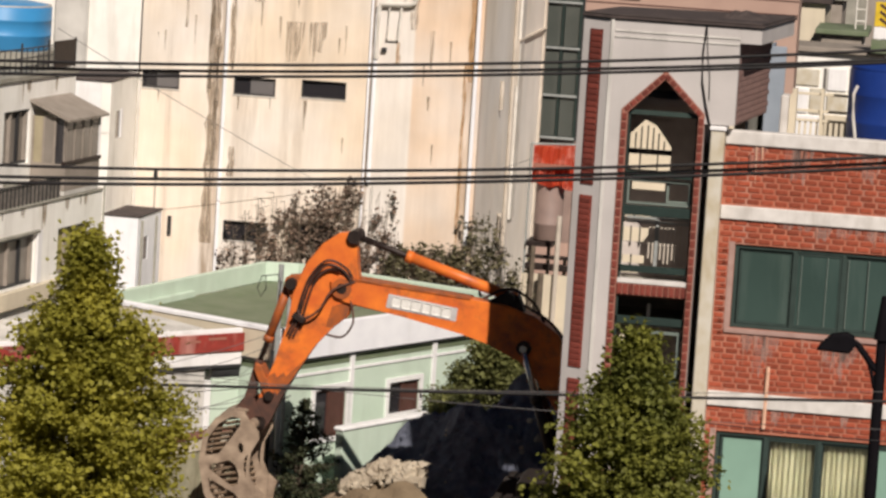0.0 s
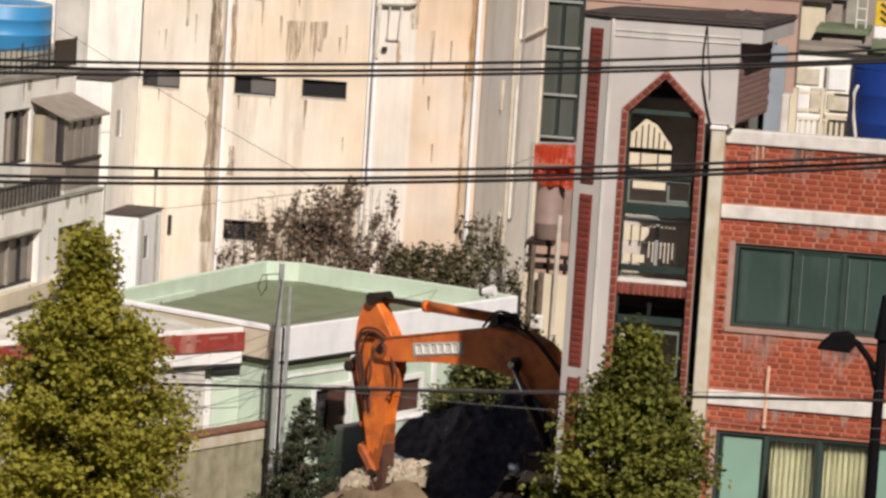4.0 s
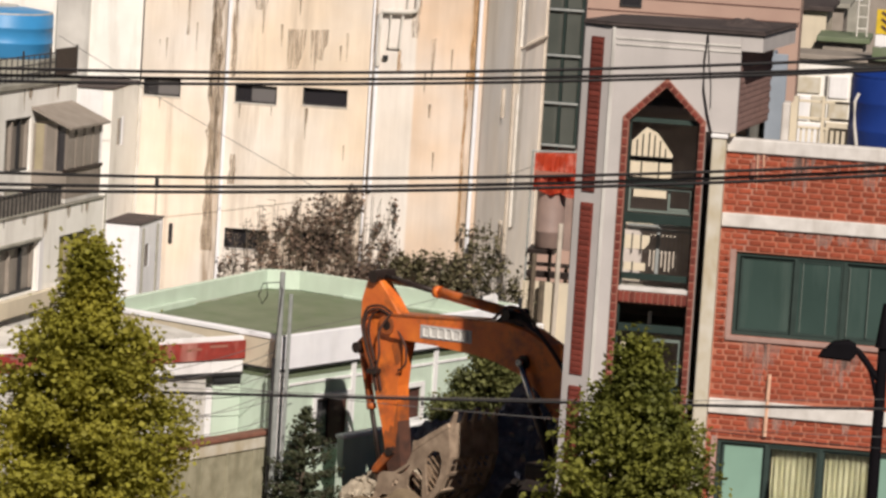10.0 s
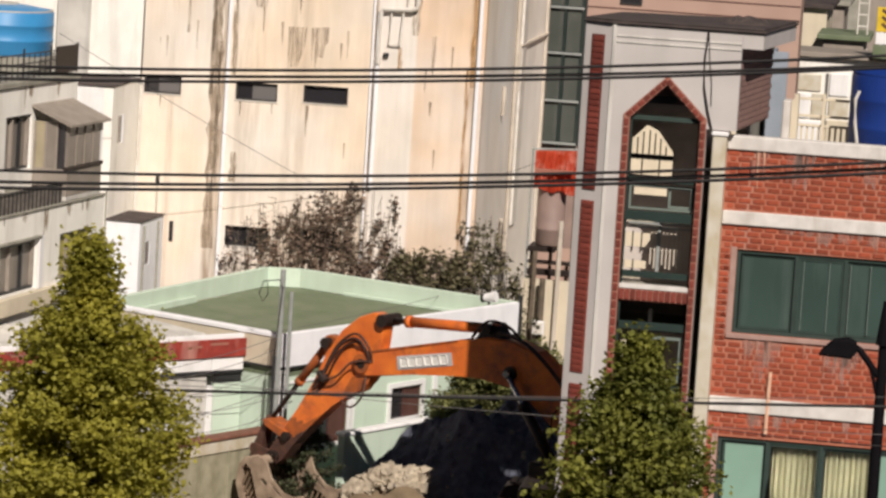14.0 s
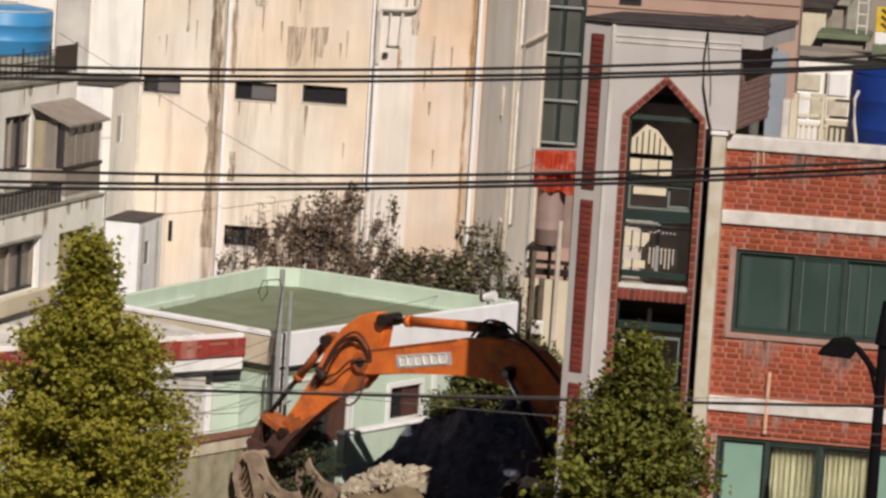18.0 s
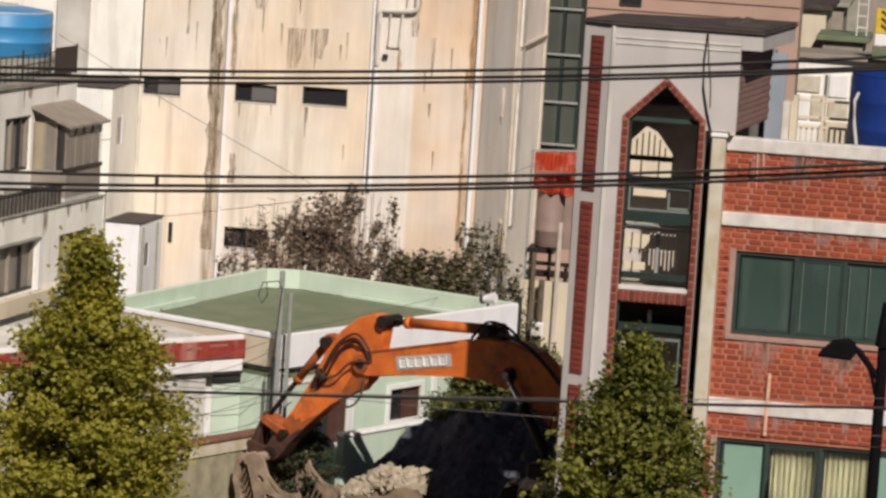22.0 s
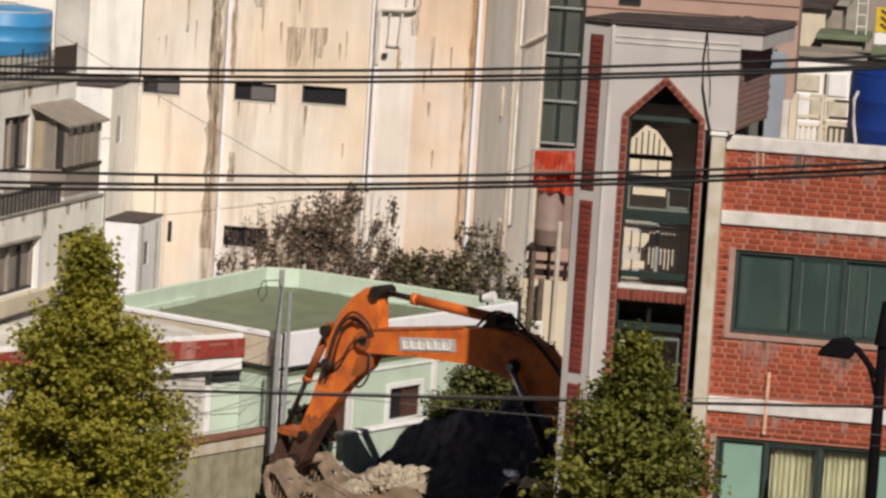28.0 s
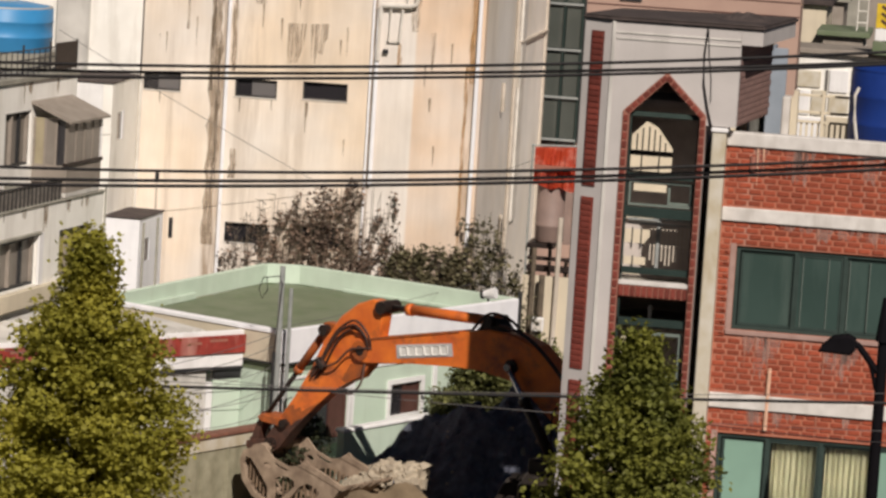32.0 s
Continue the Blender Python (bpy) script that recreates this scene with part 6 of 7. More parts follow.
def rig(t):
    """Poses of all moving parts at t, in the excavator's space."""
    sw, bo, st, bu = smooth_at(t)
    turn = pose(0, 0, 0, 0, 0, 180 - sw)
    out = {}
    mb = Matrix.Translation(FOOT) @ turn @ rotm(bo)
    base = Matrix.Translation(FOOT) @ turn

    def flat(x, z, a):
        c, s = math.cos(radians(a)), math.sin(radians(a))
        return Vector((x * c - z * s, x * s + z * c))

    def bar(p, q, y=0.0, back=False):
        d = q - p
        o = q if back else p
        an = math.degrees(math.atan2(d.y, d.x)) + (180 if back else 0)
        return base @ Matrix.Translation((o.x, y, o.y)) @ rotm(an)

    el = flat(*ELBOW, bo)
    lug = el + flat(*LUG, st)
    tip = el + flat(STICK, 0, st)
    out[boom] = mb
    out[stick] = base @ Matrix.Translation((el.x, 0, el.y)) @ rotm(st)
    out[bucket] = base @ Matrix.Translation((tip.x, 0, tip.y)) @ rotm(bu)
    root = flat(2.85, 1.5, bo)
    out[arm_barrel] = bar(root, lug)
    out[arm_rod] = bar(root, lug, back=True)
    ra = el + flat(0.45, 0.92, st)
    pv = el + flat(2.5, 0.1, st)
    ear = tip + flat(-0.5, 0.16, bu)
    # rocker tip at fixed lengths from its pivot and from the bucket ear
    d = ear - pv
    L = min(max(d.length, 0.1), 1.23)
    c = max(-1, min(1, L / (2 * 0.62)))
    an = math.atan2(d.y, d.x) + math.acos(c)
    rk = pv + Vector((math.cos(an), math.sin(an))) * 0.62
    out[rocker] = bar(pv, rk)
    out[pull] = bar(rk, ear)
    out[tip_barrel] = bar(ra, rk)
    out[tip_rod] = bar(ra, rk, back=True)
    lift = flat(2.16, 0.86, bo)
    foot = Vector((0.75, -0.35))
    for k, y in enumerate((-0.36, 0.36)):
        out[lift_barrel[k]] = bar(foot, lift, y)
        out[lift_rod[k]] = bar(foot, lift, y, back=True)
    out[house] = turn @ pose(0.25, 0, 0)
    return out


# rows for the moving parts
def motions():
    times = [k * 0.2 for k in range(161)]
    table = {}
    for t in times:
        for ob, m in rig(t).items():
            table.setdefault(ob, []).append((t, m))
    for ob, rows in table.items():
        walk(ob, rows)


# ---------- heaps and rubble ----------
M_PALESOIL = mat("pale_crushed_soil", (0.30, 0.225, 0.155), (0.19, 0.14, 0.095), rough=0.95, scale=3, bump=0.6, fine=14)
# mound coloured dark and bluish for the shade it lies in
heap("soil_mound", -8.3, 71.9, 3.6, 1.9, 2.45, -0.9, M_SHADESOIL, "tall mound of soil and rubble, blue shade put into its colour", "mound", 1, 100, 0.09)
stones = bpy.data.objects["soil_mound"]
rngq = random.Random(77)
tops = [v.co.copy() for v in stones.data.vertices if v.co.y < 71.8 and v.co.z > -0.5]
for k in range(140):
    p = rngq.choice(tops)
    bm = bmesh.new()
    bmesh.ops.create_icosphere(bm, subdivisions=1, radius=rngq.choice((0.03, 0.04, 0.06, 0.09)))
    for w in bm.verts:
        w.co *= rngq.uniform(0.6, 1.3)
    bmesh.ops.translate(bm, verts=bm.verts, vec=p)
    part("stone", bm, rngq.choice((M_SHADESOIL, M_SHADESOIL, M_CONCRETE)), stones)
heap("soil_toe", -10.9, 71.5, 1.6, 0.7, 1.5, GROUND, M_SHADESOIL, "low dark soil heap against the terrace wall", "mound", 2, 50, 0.03)
heap("dirt_mound", -6.2, 66.6, 5.0, 3.0, 1.3, GROUND, M_SOIL, "brown dirt mound that the excavator stands on", "mound", 0, 60, 0.05)
heap("dirt_bank", -10.3, 67.5, 2.7, 1.0, 1.84, GROUND, M_SOIL, "sunlit brown dirt bank before the rubble", "mound", 2, 70, 0.05)
heap("site_ground", -11.0, 69.6, 3.0, 2.0, 1.05, GROUND, M_PALESOIL, "uneven demolition ground with crushed debris", "ground", 4, 60, 0.1)
rub = thing("rubble", "pile of pale broken concrete and plaster lumps", "rubble")
rngr = random.Random(11)


def shard(bm, r, at):
    """A broken lump: a box with its corners knocked about."""
    v = bmesh.ops.create_cube(bm, size=2 * r)["verts"]
    for w in v:
        w.co = Vector([c * rngr.uniform(0.45, 1.15) for c in w.co])
        w.co.z *= 0.75
    bmesh.ops.rotate(bm, verts=v, matrix=Euler((rngr.uniform(0, 3), rngr.uniform(0, 3), rngr.uniform(0, 3))).to_matrix())
    bmesh.ops.translate(bm, verts=v, vec=at)


chips = bmesh.new()
for k in range(800):
    u, v = rngr.uniform(-1, 1), rngr.uniform(-1, 1)
    rise = min(1.0, (u + 1.05) * 1.5)
    z = -0.45 + (0.45 + 0.1 * u + 0.04 * math.sin(u * 5.0 + 1.0)) * rise * (1 - 0.6 * v * v) + rngr.uniform(-0.06, 0.06)
    at = (-10.69 + u * 0.78, 69.9 + v * 0.4, z)
    if k < 290:
        bm = bmesh.new()
        shard(bm, rngr.choice((0.05, 0.06, 0.075, 0.09, 0.12)), at)
        part("lump", bm, M_RUBBLE, rub)
    else:
        shard(chips, rngr.choice((0.02, 0.028, 0.035, 0.045)), at)
tagged(part("chips", chips, M_RUBBLE, rub), kind="stuff")
part("bed", box(bmesh.new(), -11.4, -9.95, 69.55, 70.25, GROUND, -0.3, 0.15), M_SOIL, rub)


# ---------- trees ----------
SLENDER = ([0, 0.12, 0.28, 0.4, 0.55, 0.8, 1.0], [0.05, 0.13, 0.24, 0.62, 0.84, 1.0, 1.05])
BROAD = ([0, 0.1, 0.2, 0.3, 0.42, 0.7, 1.0], [0.06, 0.16, 0.38, 0.74, 0.92, 1.05, 1.12])


def ginkgo(x, y, top, spread, low, leaves, seed, label, leaf=M_GINKGO, shape=SLENDER):
    t = thing("ginkgo_tree", label, "tree", pose(x, y, GROUND), "street trees")
    rng = random.Random(seed)
    H = top - GROUND
    part("trunk", tube(bmesh.new(), [(0, 0, 0), (0.04, 0.02, H * 0.3), (-0.03, 0, H * 0.6), (0.02, 0, H * 0.97)], 0.16, 10, 0.012), M_BARK, t)
    spots = []
    nb = 110
    limbs = bmesh.new()
    for k in range(nb):
        f = (k + rng.uniform(0, 0.8)) / nb
        z0 = low + (H - low) * f
        down = (H - z0) / 4.0
        reach = spread * float(np.interp(down, *shape)) * rng.uniform(0.72, 1.15)
        a = k * 2.4 + rng.uniform(-0.4, 0.4)
        end = Vector((math.cos(a) * reach, math.sin(a) * reach, z0 + reach * rng.uniform(0.15, 0.5)))
        mid = Vector((math.cos(a) * reach * 0.5, math.sin(a) * reach * 0.5, z0 + reach * 0.12))
        tube(limbs, [(0, 0, z0), mid, end], 0.035 * (1 - f) + 0.012, 5, 0.006)
        n = int(leaves / nb * (0.25 + 1.5 * (1 - f) ** 0.8))
        for j in range(n):
            s = rng.random() ** 0.55
            p = Vector((0, 0, z0)).lerp(mid, s * 2) if s < 0.5 else mid.lerp(end, s * 2 - 1)
            w = 0.10 + 0.05 * s
            spots.append(p + Vector((rng.gauss(0, w), rng.gauss(0, w), rng.gauss(0, w * 0.8))))
    part("branchwork", limbs, M_BARK, t)
    leaf_cloud("crown", spots, 0.078, leaf, t, seed)
    return t


ginkgo(-12.1, 50.0, 6.8, 1.42, 2.2, 80000, 3, "yellow-green ginkgo street tree with a dense pointed crown")
ginkgo(-4.2, 50.4, 5.98, 1.03, 2.1, 62000, 9, "smaller green ginkgo street tree before the stair tower", M_GINKGO_GREEN, BROAD)


def shrub(name, x, y, z0, w, d, h, count, size, material, seed, label, category="bush", stems=9, gap=0.5, lift=0.5, drop=0.45, floor=-9.0, twigs=4):
    t = thing(name, label, category, pose(x, y, z0))
    rng = random.Random(seed)
    bm = bmesh.new()
    spots = []
    for k in range(stems):
        a = rng.uniform(-1, 1)
        ex, ey, ez = a * w, rng.uniform(-d, d), h * (1 - drop * a * a) * rng.uniform(0.65, 1.05)
        p0, p1, p2 = Vector((ex * 0.4, ey * 0.4, 0)), Vector((ex * 0.7 + rng.gauss(0, 0.05), ey * 0.7, ez * 0.5)), Vector((ex, ey, ez))
        tube(bm, [p0, p1, p2], 0.03, 5, 0.006)
        for j in range(twigs):
            s = rng.uniform(0.4, 1)
            q = p1.lerp(p2, s)
            tw = q + Vector((rng.gauss(0, w * 0.16), rng.gauss(0, d * 0.2), rng.uniform(0.02, lift)))
            tube(bm, [q, tw], 0.012, 4, 0.004)
            for i in range(count // (stems * twigs)):
                f = rng.random()
                leaf = q.lerp(tw, f) + Vector((rng.gauss(0, gap * 0.22), rng.gauss(0, min(gap * 0.22, d)), rng.gauss(0, gap * 0.2)))
                if leaf.z + z0 > floor:
                    spots.append(leaf)
    part("branchwork", bm, M_BARK, t)
    leaf_cloud("foliage", spots, size, material, t, seed)
    return t


def thicket(x0, x1, y, tops, fills, stems, tuft, size, material, seed, label):
    """A half-bare tree of many upright shoots; tops gives its height and fills its leafiness along x."""
    xm = (x0 + x1) / 2
    t = thing("persimmon_tree", label, "tree", pose(xm, y, GROUND))
    rng = random.Random(seed)
    bm, spots = bmesh.new(), []
    tube(bm, [(0, 0, 0), (0.05, 0, 1.4), (-0.05, 0, 2.6), (0.1, 0, 4.2)], 0.09, 7, 0.03)
    for k in range(stems):
        x = x0 + (x1 - x0) * (k + rng.random()) / stems
        top = float(np.interp(x, *zip(*tops))) * rng.uniform(0.82, 1.03) - GROUND
        fill = float(np.interp(x, *zip(*fills)))
        lean = rng.gauss(0, 0.12)
        foot = Vector(((x - xm) * 0.35, 0, rng.uniform(1.0, 2.4)))
        knee = Vector((x - xm + lean, rng.uniform(-0.06, 0.06), max(2.6, top * 0.62)))
        tip = Vector((x - xm, rng.uniform(-0.06, 0.06), top))
        tube(bm, [foot, knee, tip], 0.022, 5, 0.006)
        for j in range(rng.randint(5, 9)):
            u = rng.random() ** 1.3
            c = tip.lerp(knee, u)
            out = Vector((rng.gauss(0, 0.12), 0, rng.gauss(0, 0.06)))
            tube(bm, [c, c + out], 0.009, 4, 0.004)
            if rng.random() > fill * (0.75 + 0.6 * u):
                continue
            for i in range(rng.randint(tuft // 2, tuft)):
                spots.append(c + out + Vector((rng.gauss(0, 0.045), rng.gauss(0, 0.03), rng.gauss(0, 0.085))))
        for i in range(int(fill * tuft * 1.2)):
            spots.append(Vector((x - xm + rng.gauss(0, 0.1), rng.uniform(-0.08, 0.04), rng.uniform(3.3, 4.3 + 0.5 * fill))))
    part("branchwork", bm, M_BARK, t)
    leaf_cloud("foliage", spots, size, material, t, seed)
    return t


thicket(-16.6, -12.45, 81.78, [(-16.6, 2.7), (-16.1, 3.5), (-15.6, 4.0), (-14.9, 4.1), (-13.3, 4.35), (-12.9, 4.1), (-12.45, 3.5)], [(-16.6, 0.14), (-15.7, 0.22), (-15.3, 0.55), (-14.4, 0.8), (-13.1, 0.62), (-12.45, 0.35)], 62, 16, 0.085, M_DRYLEAF, 21,
        "half-bare brown-leaved tree before the beige wall")
thicket(-12.7, -9.45, 81.7, [(-12.7, 3.1), (-12.0, 3.05), (-11.3, 3.0), (-10.85, 3.6), (-10.4, 3.85), (-10.1, 3.2), (-9.75, 2.8), (-9.45, 2.3)], [(-12.7, 0.5), (-11.6, 0.7), (-11.0, 0.75), (-10.5, 0.6), (-10.0, 0.45), (-9.45, 0.35)], 46, 18, 0.10, M_LEAF, 22,
        "half-bare dark-leaved tree beside the beige wall")
shrub("hedge_bush", -8.8, 75.2, GROUND, 1.55, 0.6, 3.7, 30000, 0.085, M_BUSH, 23, "dark green rounded bush beside the mint house", "bush", 22, 0.55)


def conifer(x, y, z0, h, w, seed, label):
    """A young conifer: whorls of short rising boughs with tufts of needles, longest at the foot."""
    t = thing("young_conifer", label, "tree", pose(x, y, z0))
    rng = random.Random(seed)
    bm, spots = bmesh.new(), []
    tube(bm, [(0, 0, 0), (0.02, 0, h * 0.5), (0, 0, h)], 0.06, 6, 0.008)
    for k in range(95):
        f = (k + rng.random()) / 95
        reach = w * (0.08 + 0.92 * f ** 0.9) * rng.uniform(0.55, 1.2)
        a = k * 2.4 + rng.uniform(-0.5, 0.5)
        z = h * (0.98 - 0.9 * f)
        p, q = Vector((0, 0, z)), Vector((math.cos(a) * reach, math.sin(a) * reach, z + reach * rng.uniform(0.1, 0.75)))
        tube(bm, [p, q], 0.014, 4, 0.004)
        for j in range(int(30 + 90 * f)):
            u = rng.uniform(0.25, 1.05)
            c = p.lerp(q, u)
            g = 0.028 + 0.02 * f
            spots.append(c + Vector((rng.gauss(0, g), rng.gauss(0, g), rng.gauss(0, g) - 0.05 * u)))
    part("branchwork", bm, M_BARK, t)
    leaf_cloud("foliage", spots, 0.06, M_CONIFER, t, seed)
    return t


conifer(-12.54, 70.8, GROUND, 2.7, 1.0, 24, "small dark conifer at the garden wall")
shrub("weed_bush", -6.54, 60.3, GROUND, 0.22, 0.2, 3.55, 1500, 0.06, M_BUSH, 26, "small yellow-green weeds at the foot of the stair tower", "weeds", 7, 0.25)

# ---------- poles, lamp and cables ----------
for x, y, z, r in ((-13.21, 71.0, 3.75, 0.055), (-13.02, 71.05, 3.3, 0.04)):
    p = thing("steel_pole", "thin galvanised pole at the corner of the mint house", "pole", pose(x, y, GROUND), "steel poles")
    part("shaft", tube(bmesh.new(), [(0, 0, 0), (0, 0, z - GROUND)], r, 10), M_POLE, p)
p = thing("steel_pole", "dark service pole with a looped cable", "pole", pose(-13.28, 70.9, GROUND), "steel poles")
part("shaft", tube(bmesh.new(), [(0, 0, 0), (0, 0, 3.6)], 0.035, 8), M_DARKFRAME, p)
part("cable_loop", tube(bmesh.new(), [(0, 0, 3.6), (0.1, 0, 5.0), (0.02, 0, 5.15), (-0.3, 0, 5.1), (-0.38, 0, 4.85), (-0.3, 0, 4.68), (-0.2, 0, 4.85), (-0.22, 0, 5.1)], 0.012, 5), M_CABLE, p)
p = thing("steel_pole", "short dark pole at the far corner of the roof terrace", "pole", pose(-9.29, 78.88, GROUND), "steel poles")
part("shaft", tube(bmesh.new(), [(0, 0, 0), (0, 0, 4.12)], 0.05, 8), M_DARKFRAME, p)

lamp = thing("street_lamp", "black street lamp with a curved arm before the brick house", "lamp", pose(-0.88, 57.0, GROUND))
part("pole", tube(bmesh.new(), [(0, 0, 0), (0, 0, 2), (0, 0, 7.0)], 0.11, 12, 0.085), M_BLACKPOLE, lamp)
part("cap", tube(bmesh.new(), [(0.0, 0, 6.85), (0, 0, 7.2), (0, 0, 7.55)], 0.14, 10, 0.06), M_BLACKPOLE, lamp)
part("arm", tube(bmesh.new(), [(0, 0, 6.3), (-0.12, 0, 6.42), (-0.26, 0, 6.6), (-0.38, 0, 6.74), (-0.52, 0, 6.82)], 0.055, 8), M_BLACKPOLE, lamp)
part("brace", tube(bmesh.new(), [(0, 0, 5.95), (-0.08, 0, 6.1), (-0.13, 0, 6.3), (-0.2, 0, 6.5)], 0.035, 6), M_BLACKPOLE, lamp)
part("head", prism(bmesh.new(), [(-1.02, 6.62), (-0.5, 6.6), (-0.42, 6.72), (-0.44, 6.86), (-0.56, 6.92), (-0.8, 6.88), (-0.98, 6.7)], -0.15, 0.15, 0.03), M_BLACKPOLE, lamp)


def cable(points, y, r, label, x0=-16.0, x1=2.6):
    """A hanging cable: a parabola through three (x, z) places."""
    (xa, za), (xb, zb), (xc, zc) = points
    c = np.polyfit([xa, xb, xc], [za, zb, zc], 2)
    pts = [(x, y, float(np.polyval(c, x))) for x in np.linspace(x0, x1, 60)]
    ob = part("power_cable", tube(bmesh.new(), pts, r, 6), M_CABLE)
    return tagged(ob, label, "cable", "overhead cables")


for x, y, z in ((-16.0, 46.0, 11.5), (2.6, 46.0, 12.5), (-16.0, 52.6, 6.5), (2.6, 52.6, 6.5)):
    up = thing("utility_pole", "grey concrete utility pole that carries the street's cables", "pole", pose(x, y, GROUND), "utility poles")
    part("shaft", tube(bmesh.new(), [(0, 0, 0), (0, 0, z - GROUND)], 0.17, 12, 0.1), M_CONCRETE, up)
    for zz in ((z - 1.6, z - 3.2, z - 2.3) if z > 8 else (z - 1.0, z - 1.9)):
        part("cross_arm", box(bmesh.new(), -0.06, 0.06, -0.8, 0.8, zz - GROUND - 0.05, zz - GROUND + 0.05, 0.01), M_POLE, up)
CABS = [((-12.48, 9.57), (-6.61, 9.95), (-0.96, 10.54), 46.0, 0.022), ((-12.48, 9.47), (-6.6, 9.855), (-0.95, 10.41), 46.1, 0.022), ((-12.47, 9.41), (-6.6, 9.81), (-0.95, 10.39), 45.9, 0.022),
        ((-12.42, 8.19), (-6.52, 8.58), (-0.86, 9.19), 46.0, 0.022), ((-12.41, 8.03), (-6.52, 8.47), (-0.85, 9.10), 46.1, 0.024), ((-12.41, 7.97), (-6.52, 8.43), (-0.85, 9.06), 45.9, 0.024),
        ((-13.88, 4.26), (-7.17, 4.66), (-0.70, 5.08), 52.0, 0.024)]
for a, b, c, y, r in CABS:
    cable((a, b, c), y, r, "black overhead cable across the street")
M_CABLEGREY = mat("grey_cable", (0.14, 0.13, 0.13), rough=0.6, bump=0)
for a, b, c, y, r in (((-13.5, 4.25), (-7.69, 4.5), (-5.05, 4.68), 53.0, 0.0055), ((-13.5, 4.5), (-7.67, 4.31), (-5.02, 4.32), 53.2, 0.0055)):
    ob = cable((a, b, c), y, r, "thin grey overhead wire")
    ob.data.materials[0] = M_CABLEGREY


# thin service wires and wire-shadow lines from the corner pole and across the back wall
WIRES_AND_SHADOWS = [((-13.28, 71.00, 1.88), (-10.30, 83.00, 1.63)),
         ((-13.25, 71.00, 1.30), (-10.28, 83.00, 1.41)),
         ((-13.23, 71.00, 0.95), (-10.53, 83.00, 1.01)),
         ((-13.31, 71.00, 2.34), (-15.78, 70.00, 1.54)),
         ((-13.25, 71.00, 1.30), (-15.20, 70.20, 0.59)),
         ((-13.24, 71.00, 1.13), (-14.93, 70.00, 0.79)),
         ((-19.35, 76.00, 7.81), (-14.51, 81.60, 4.31)),
         ((-10.83, 86.15, 4.42), (-9.00, 84.05, 5.41)),
         ((-13.37, 71.00, 2.45), (-10.47, 83.00, 2.22)),
         ((-13.29, 71.00, 2.11), (-14.90, 70.20, 1.54)),
         ((-13.27, 71.00, 1.70), (-14.90, 70.30, 1.13)),
         ((-13.22, 71.00, 0.78), (-14.65, 70.40, 0.37)),
         # these three stand in for wire shadows on the white parapet
         ((-13.25, 71.00, 1.71), (-11.34, 82.90, 1.41)),
         ((-13.24, 71.00, 1.56), (-10.92, 82.90, 1.15)),
         ((-13.28, 71.00, 2.20), (-11.76, 82.90, 1.65))]
for a, b in WIRES_AND_SHADOWS:
    p, q = Vector(a), Vector(b)
    pts = [p.lerp(q, k / 12) - Vector((0, 0, 0.25 * (k / 12) * (1 - k / 12))) for k in range(13)]
    tagged(part("service_wire", tube(bmesh.new(), pts, 0.007, 5), M_CABLEGREY), "thin grey wire between pole and houses, some drawn for wire shadows", "wire", "service wires")

cable(((-3.55, 4.38), (-2.0, 4.33), (-0.4, 4.33)), 53.0, 0.008, "thin black wire before the brick house", -4.2, 2.6)
# ---------- far houses ----------
def far_house(x0, x1, y, z1, wall_m, roof_m, label, depth=7.0, glazed=True):
    h = thing("far_house", label, "house", pose((x0 + x1) / 2, y, GROUND), "houses of the quarter behind")
    w, H = (x1 - x0) / 2, z1 - GROUND
    slab("wall", -w, w, 0, depth, 0, H, wall_m, h, 0)
    slab("roof", -w - 0.2, w + 0.2, -0.2, depth + 0.2, H + 0.004, H + 0.16, roof_m, h, 0.02)
    for r in range(max(1, int(H // 3)) if glazed else 0):
        for k in range(max(1, int(w * 2 // 2.2))):
            x = -w + 0.5 + k * 2.2
            wd = part("window", frame_bm(x, x + 1.1, H - 2.1 - 3 * r, H - 0.9 - 3 * r, -0.05, -0.004, 0.08), M_WHITE, h)
            slab("pane", x + 0.08, x + 1.02, -0.03, -0.01, H - 2.02 - 3 * r, H - 0.98 - 3 * r, M_DARKGLASS, wd, 0)
    return h


front_far = far_house(-4.9, -2.0, 105, 6.55, M_WHITEWALL, M_AWNING, "white house with patched panels and a rust-brown roof edge", 2.2, False)
for x0, x1, z0, z1, mm in ((-4.72, -4.02, 5.56, 6.05, M_COLUMN), (-4.7, -4.3, 4.76, 5.48, M_WHITE), (-4.26, -3.84, 4.76, 5.5, M_COLUMN), (-3.78, -3.22, 5.46, 6.12, M_WHITE), (-3.76, -3.18, 4.82, 5.4, M_COLUMN), (-4.7, -3.9, 4.0, 4.7, M_WHITE),
                           (-3.8, -3.1, 4.0, 4.76, M_CREAMWALL), (-3.1, -2.6, 4.9, 6.1, M_GREYWALL), (-2.5, -2.05, 4.4, 6.2, M_COLUMN)):
    slab("panel", x0 + 3.45, x1 + 3.45, -0.06, -0.004, z0 - GROUND, z1 - GROUND, mm, front_far, 0.02)
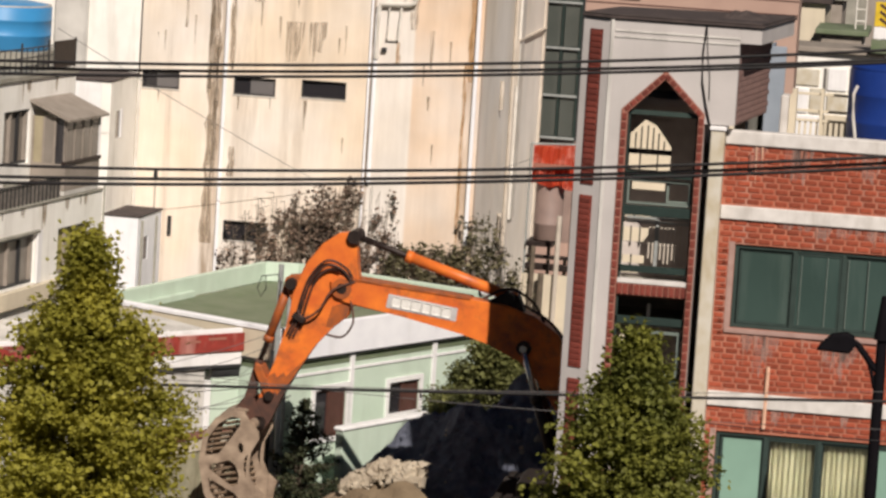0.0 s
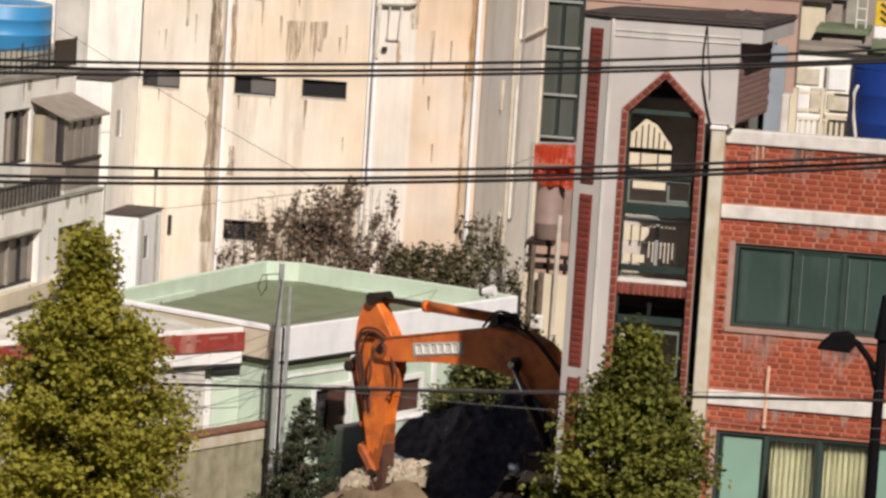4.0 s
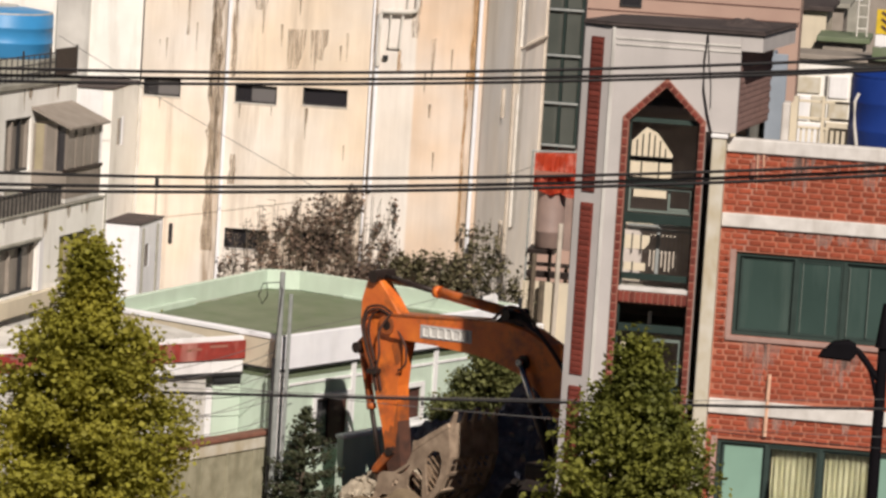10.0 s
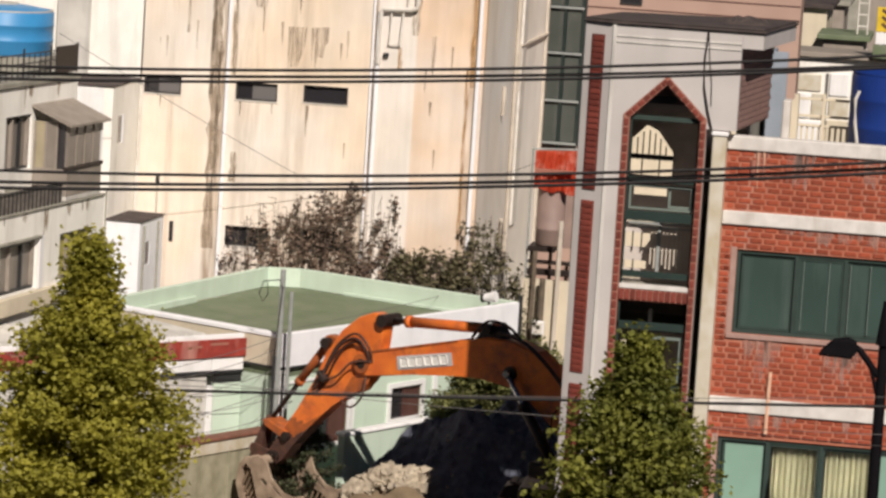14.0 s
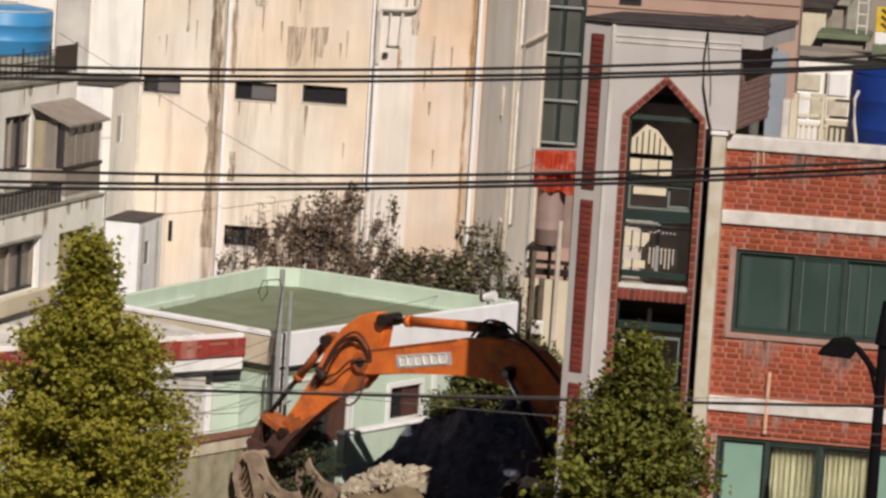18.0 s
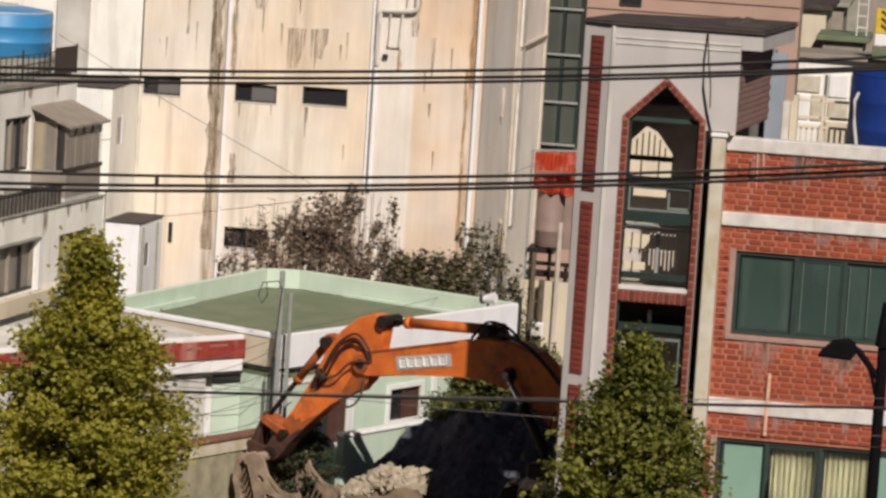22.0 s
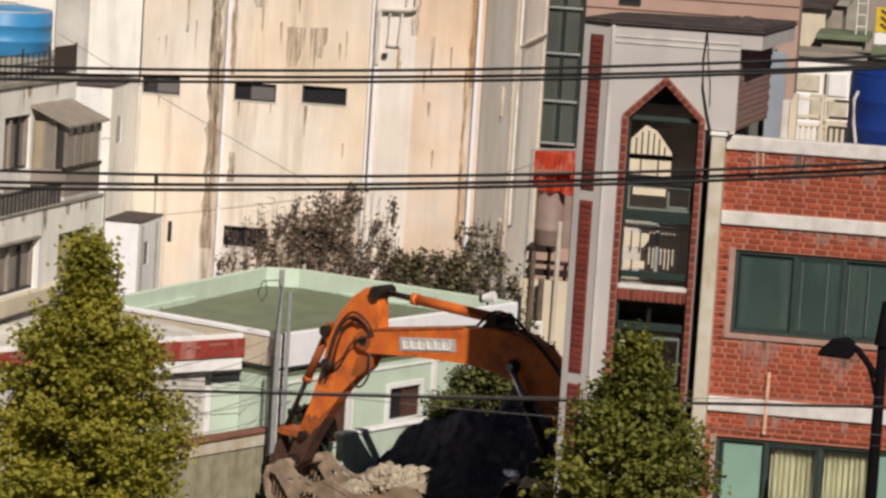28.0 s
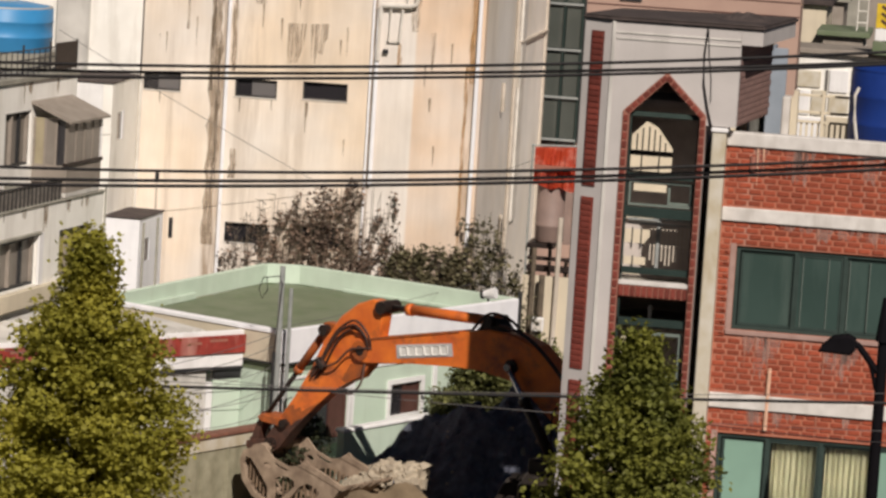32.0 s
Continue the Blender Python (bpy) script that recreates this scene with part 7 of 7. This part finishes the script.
slab("wall_gap", -3.9 + 3.45, -3.82 + 3.45, -0.02, -0.003, 5.4, 7.7, M_DARKROOM, front_far, 0)
far_house(-5.6, -4.27, 112, 7.58, M_CREAMWALL, M_TAR, "cream house in the quarter behind", 5.0, False)
far_house(-4.55, -3.95, 118, 7.41, M_AWNING, M_CONCRETE, "narrow grey house far behind", 4.0, False)
far_house(-4.2, -3.0, 109, 6.85, M_AWNING, M_ROOFGREEN, "grey house with a green roof deck behind", 3.0, False)
far_house(-3.4, -1.2, 126, 7.6, M_AWNING, M_CONCRETE, "grey house far behind")
far_house(-6.4, -5.2, 132, 8.4, M_DARKROOM, M_CONCRETE, "dark glazed house far behind", 5.0, False)
far_house(-8.5, 8.0, 165, 13.5, M_CONCRETE, M_CONCRETE, "long grey block far behind")
mast = thing("antenna_mast", "thin pale lattice mast between the far roofs", "mast", pose(-3.1, 110.0, GROUND))
for dx in (-0.15, 0.15):
    part("leg", tube(bmesh.new(), [(dx, 0, 0), (dx, 0, 12.0)], 0.03, 5), M_PIPE, mast)
for k in range(12):
    part("rung", tube(bmesh.new(), [(-0.15, 0, 6.4 + k * 0.35), (0.15, 0, 6.4 + k * 0.35)], 0.025, 5), M_PIPE, mast)
board = thing("sign_board", "orange shop sign with unreadable dark marks above a white panel", "sign", pose(-2.35, 104.5, GROUND))
slab("panel", -0.2, 0.7, 0, 0.08, 9.04, 9.75, M_YELLOWSIGN, board, 0.01)
for k in range(3):
    part("mark", box(bmesh.new(), -0.14, 0.16, -0.012, -0.002, -0.04, 0.04, 0, pose(0.06, 0, 9.2 + k * 0.2, 0, 35, 0)), M_BROWNFRAME, board)
slab("lower_panel", -0.2, 0.7, 0, 0.08, 8.68, 9.02, M_WHITE, board, 0.01)
slab("foot_panel", -0.25, 0.7, 0, 0.08, 8.27, 8.66, M_ROOFGREEN, board, 0.01)
part("post", tube(bmesh.new(), [(0.3, 0.12, 0), (0.3, 0.12, 9.7)], 0.05, 8), M_POLE, board)
motions()
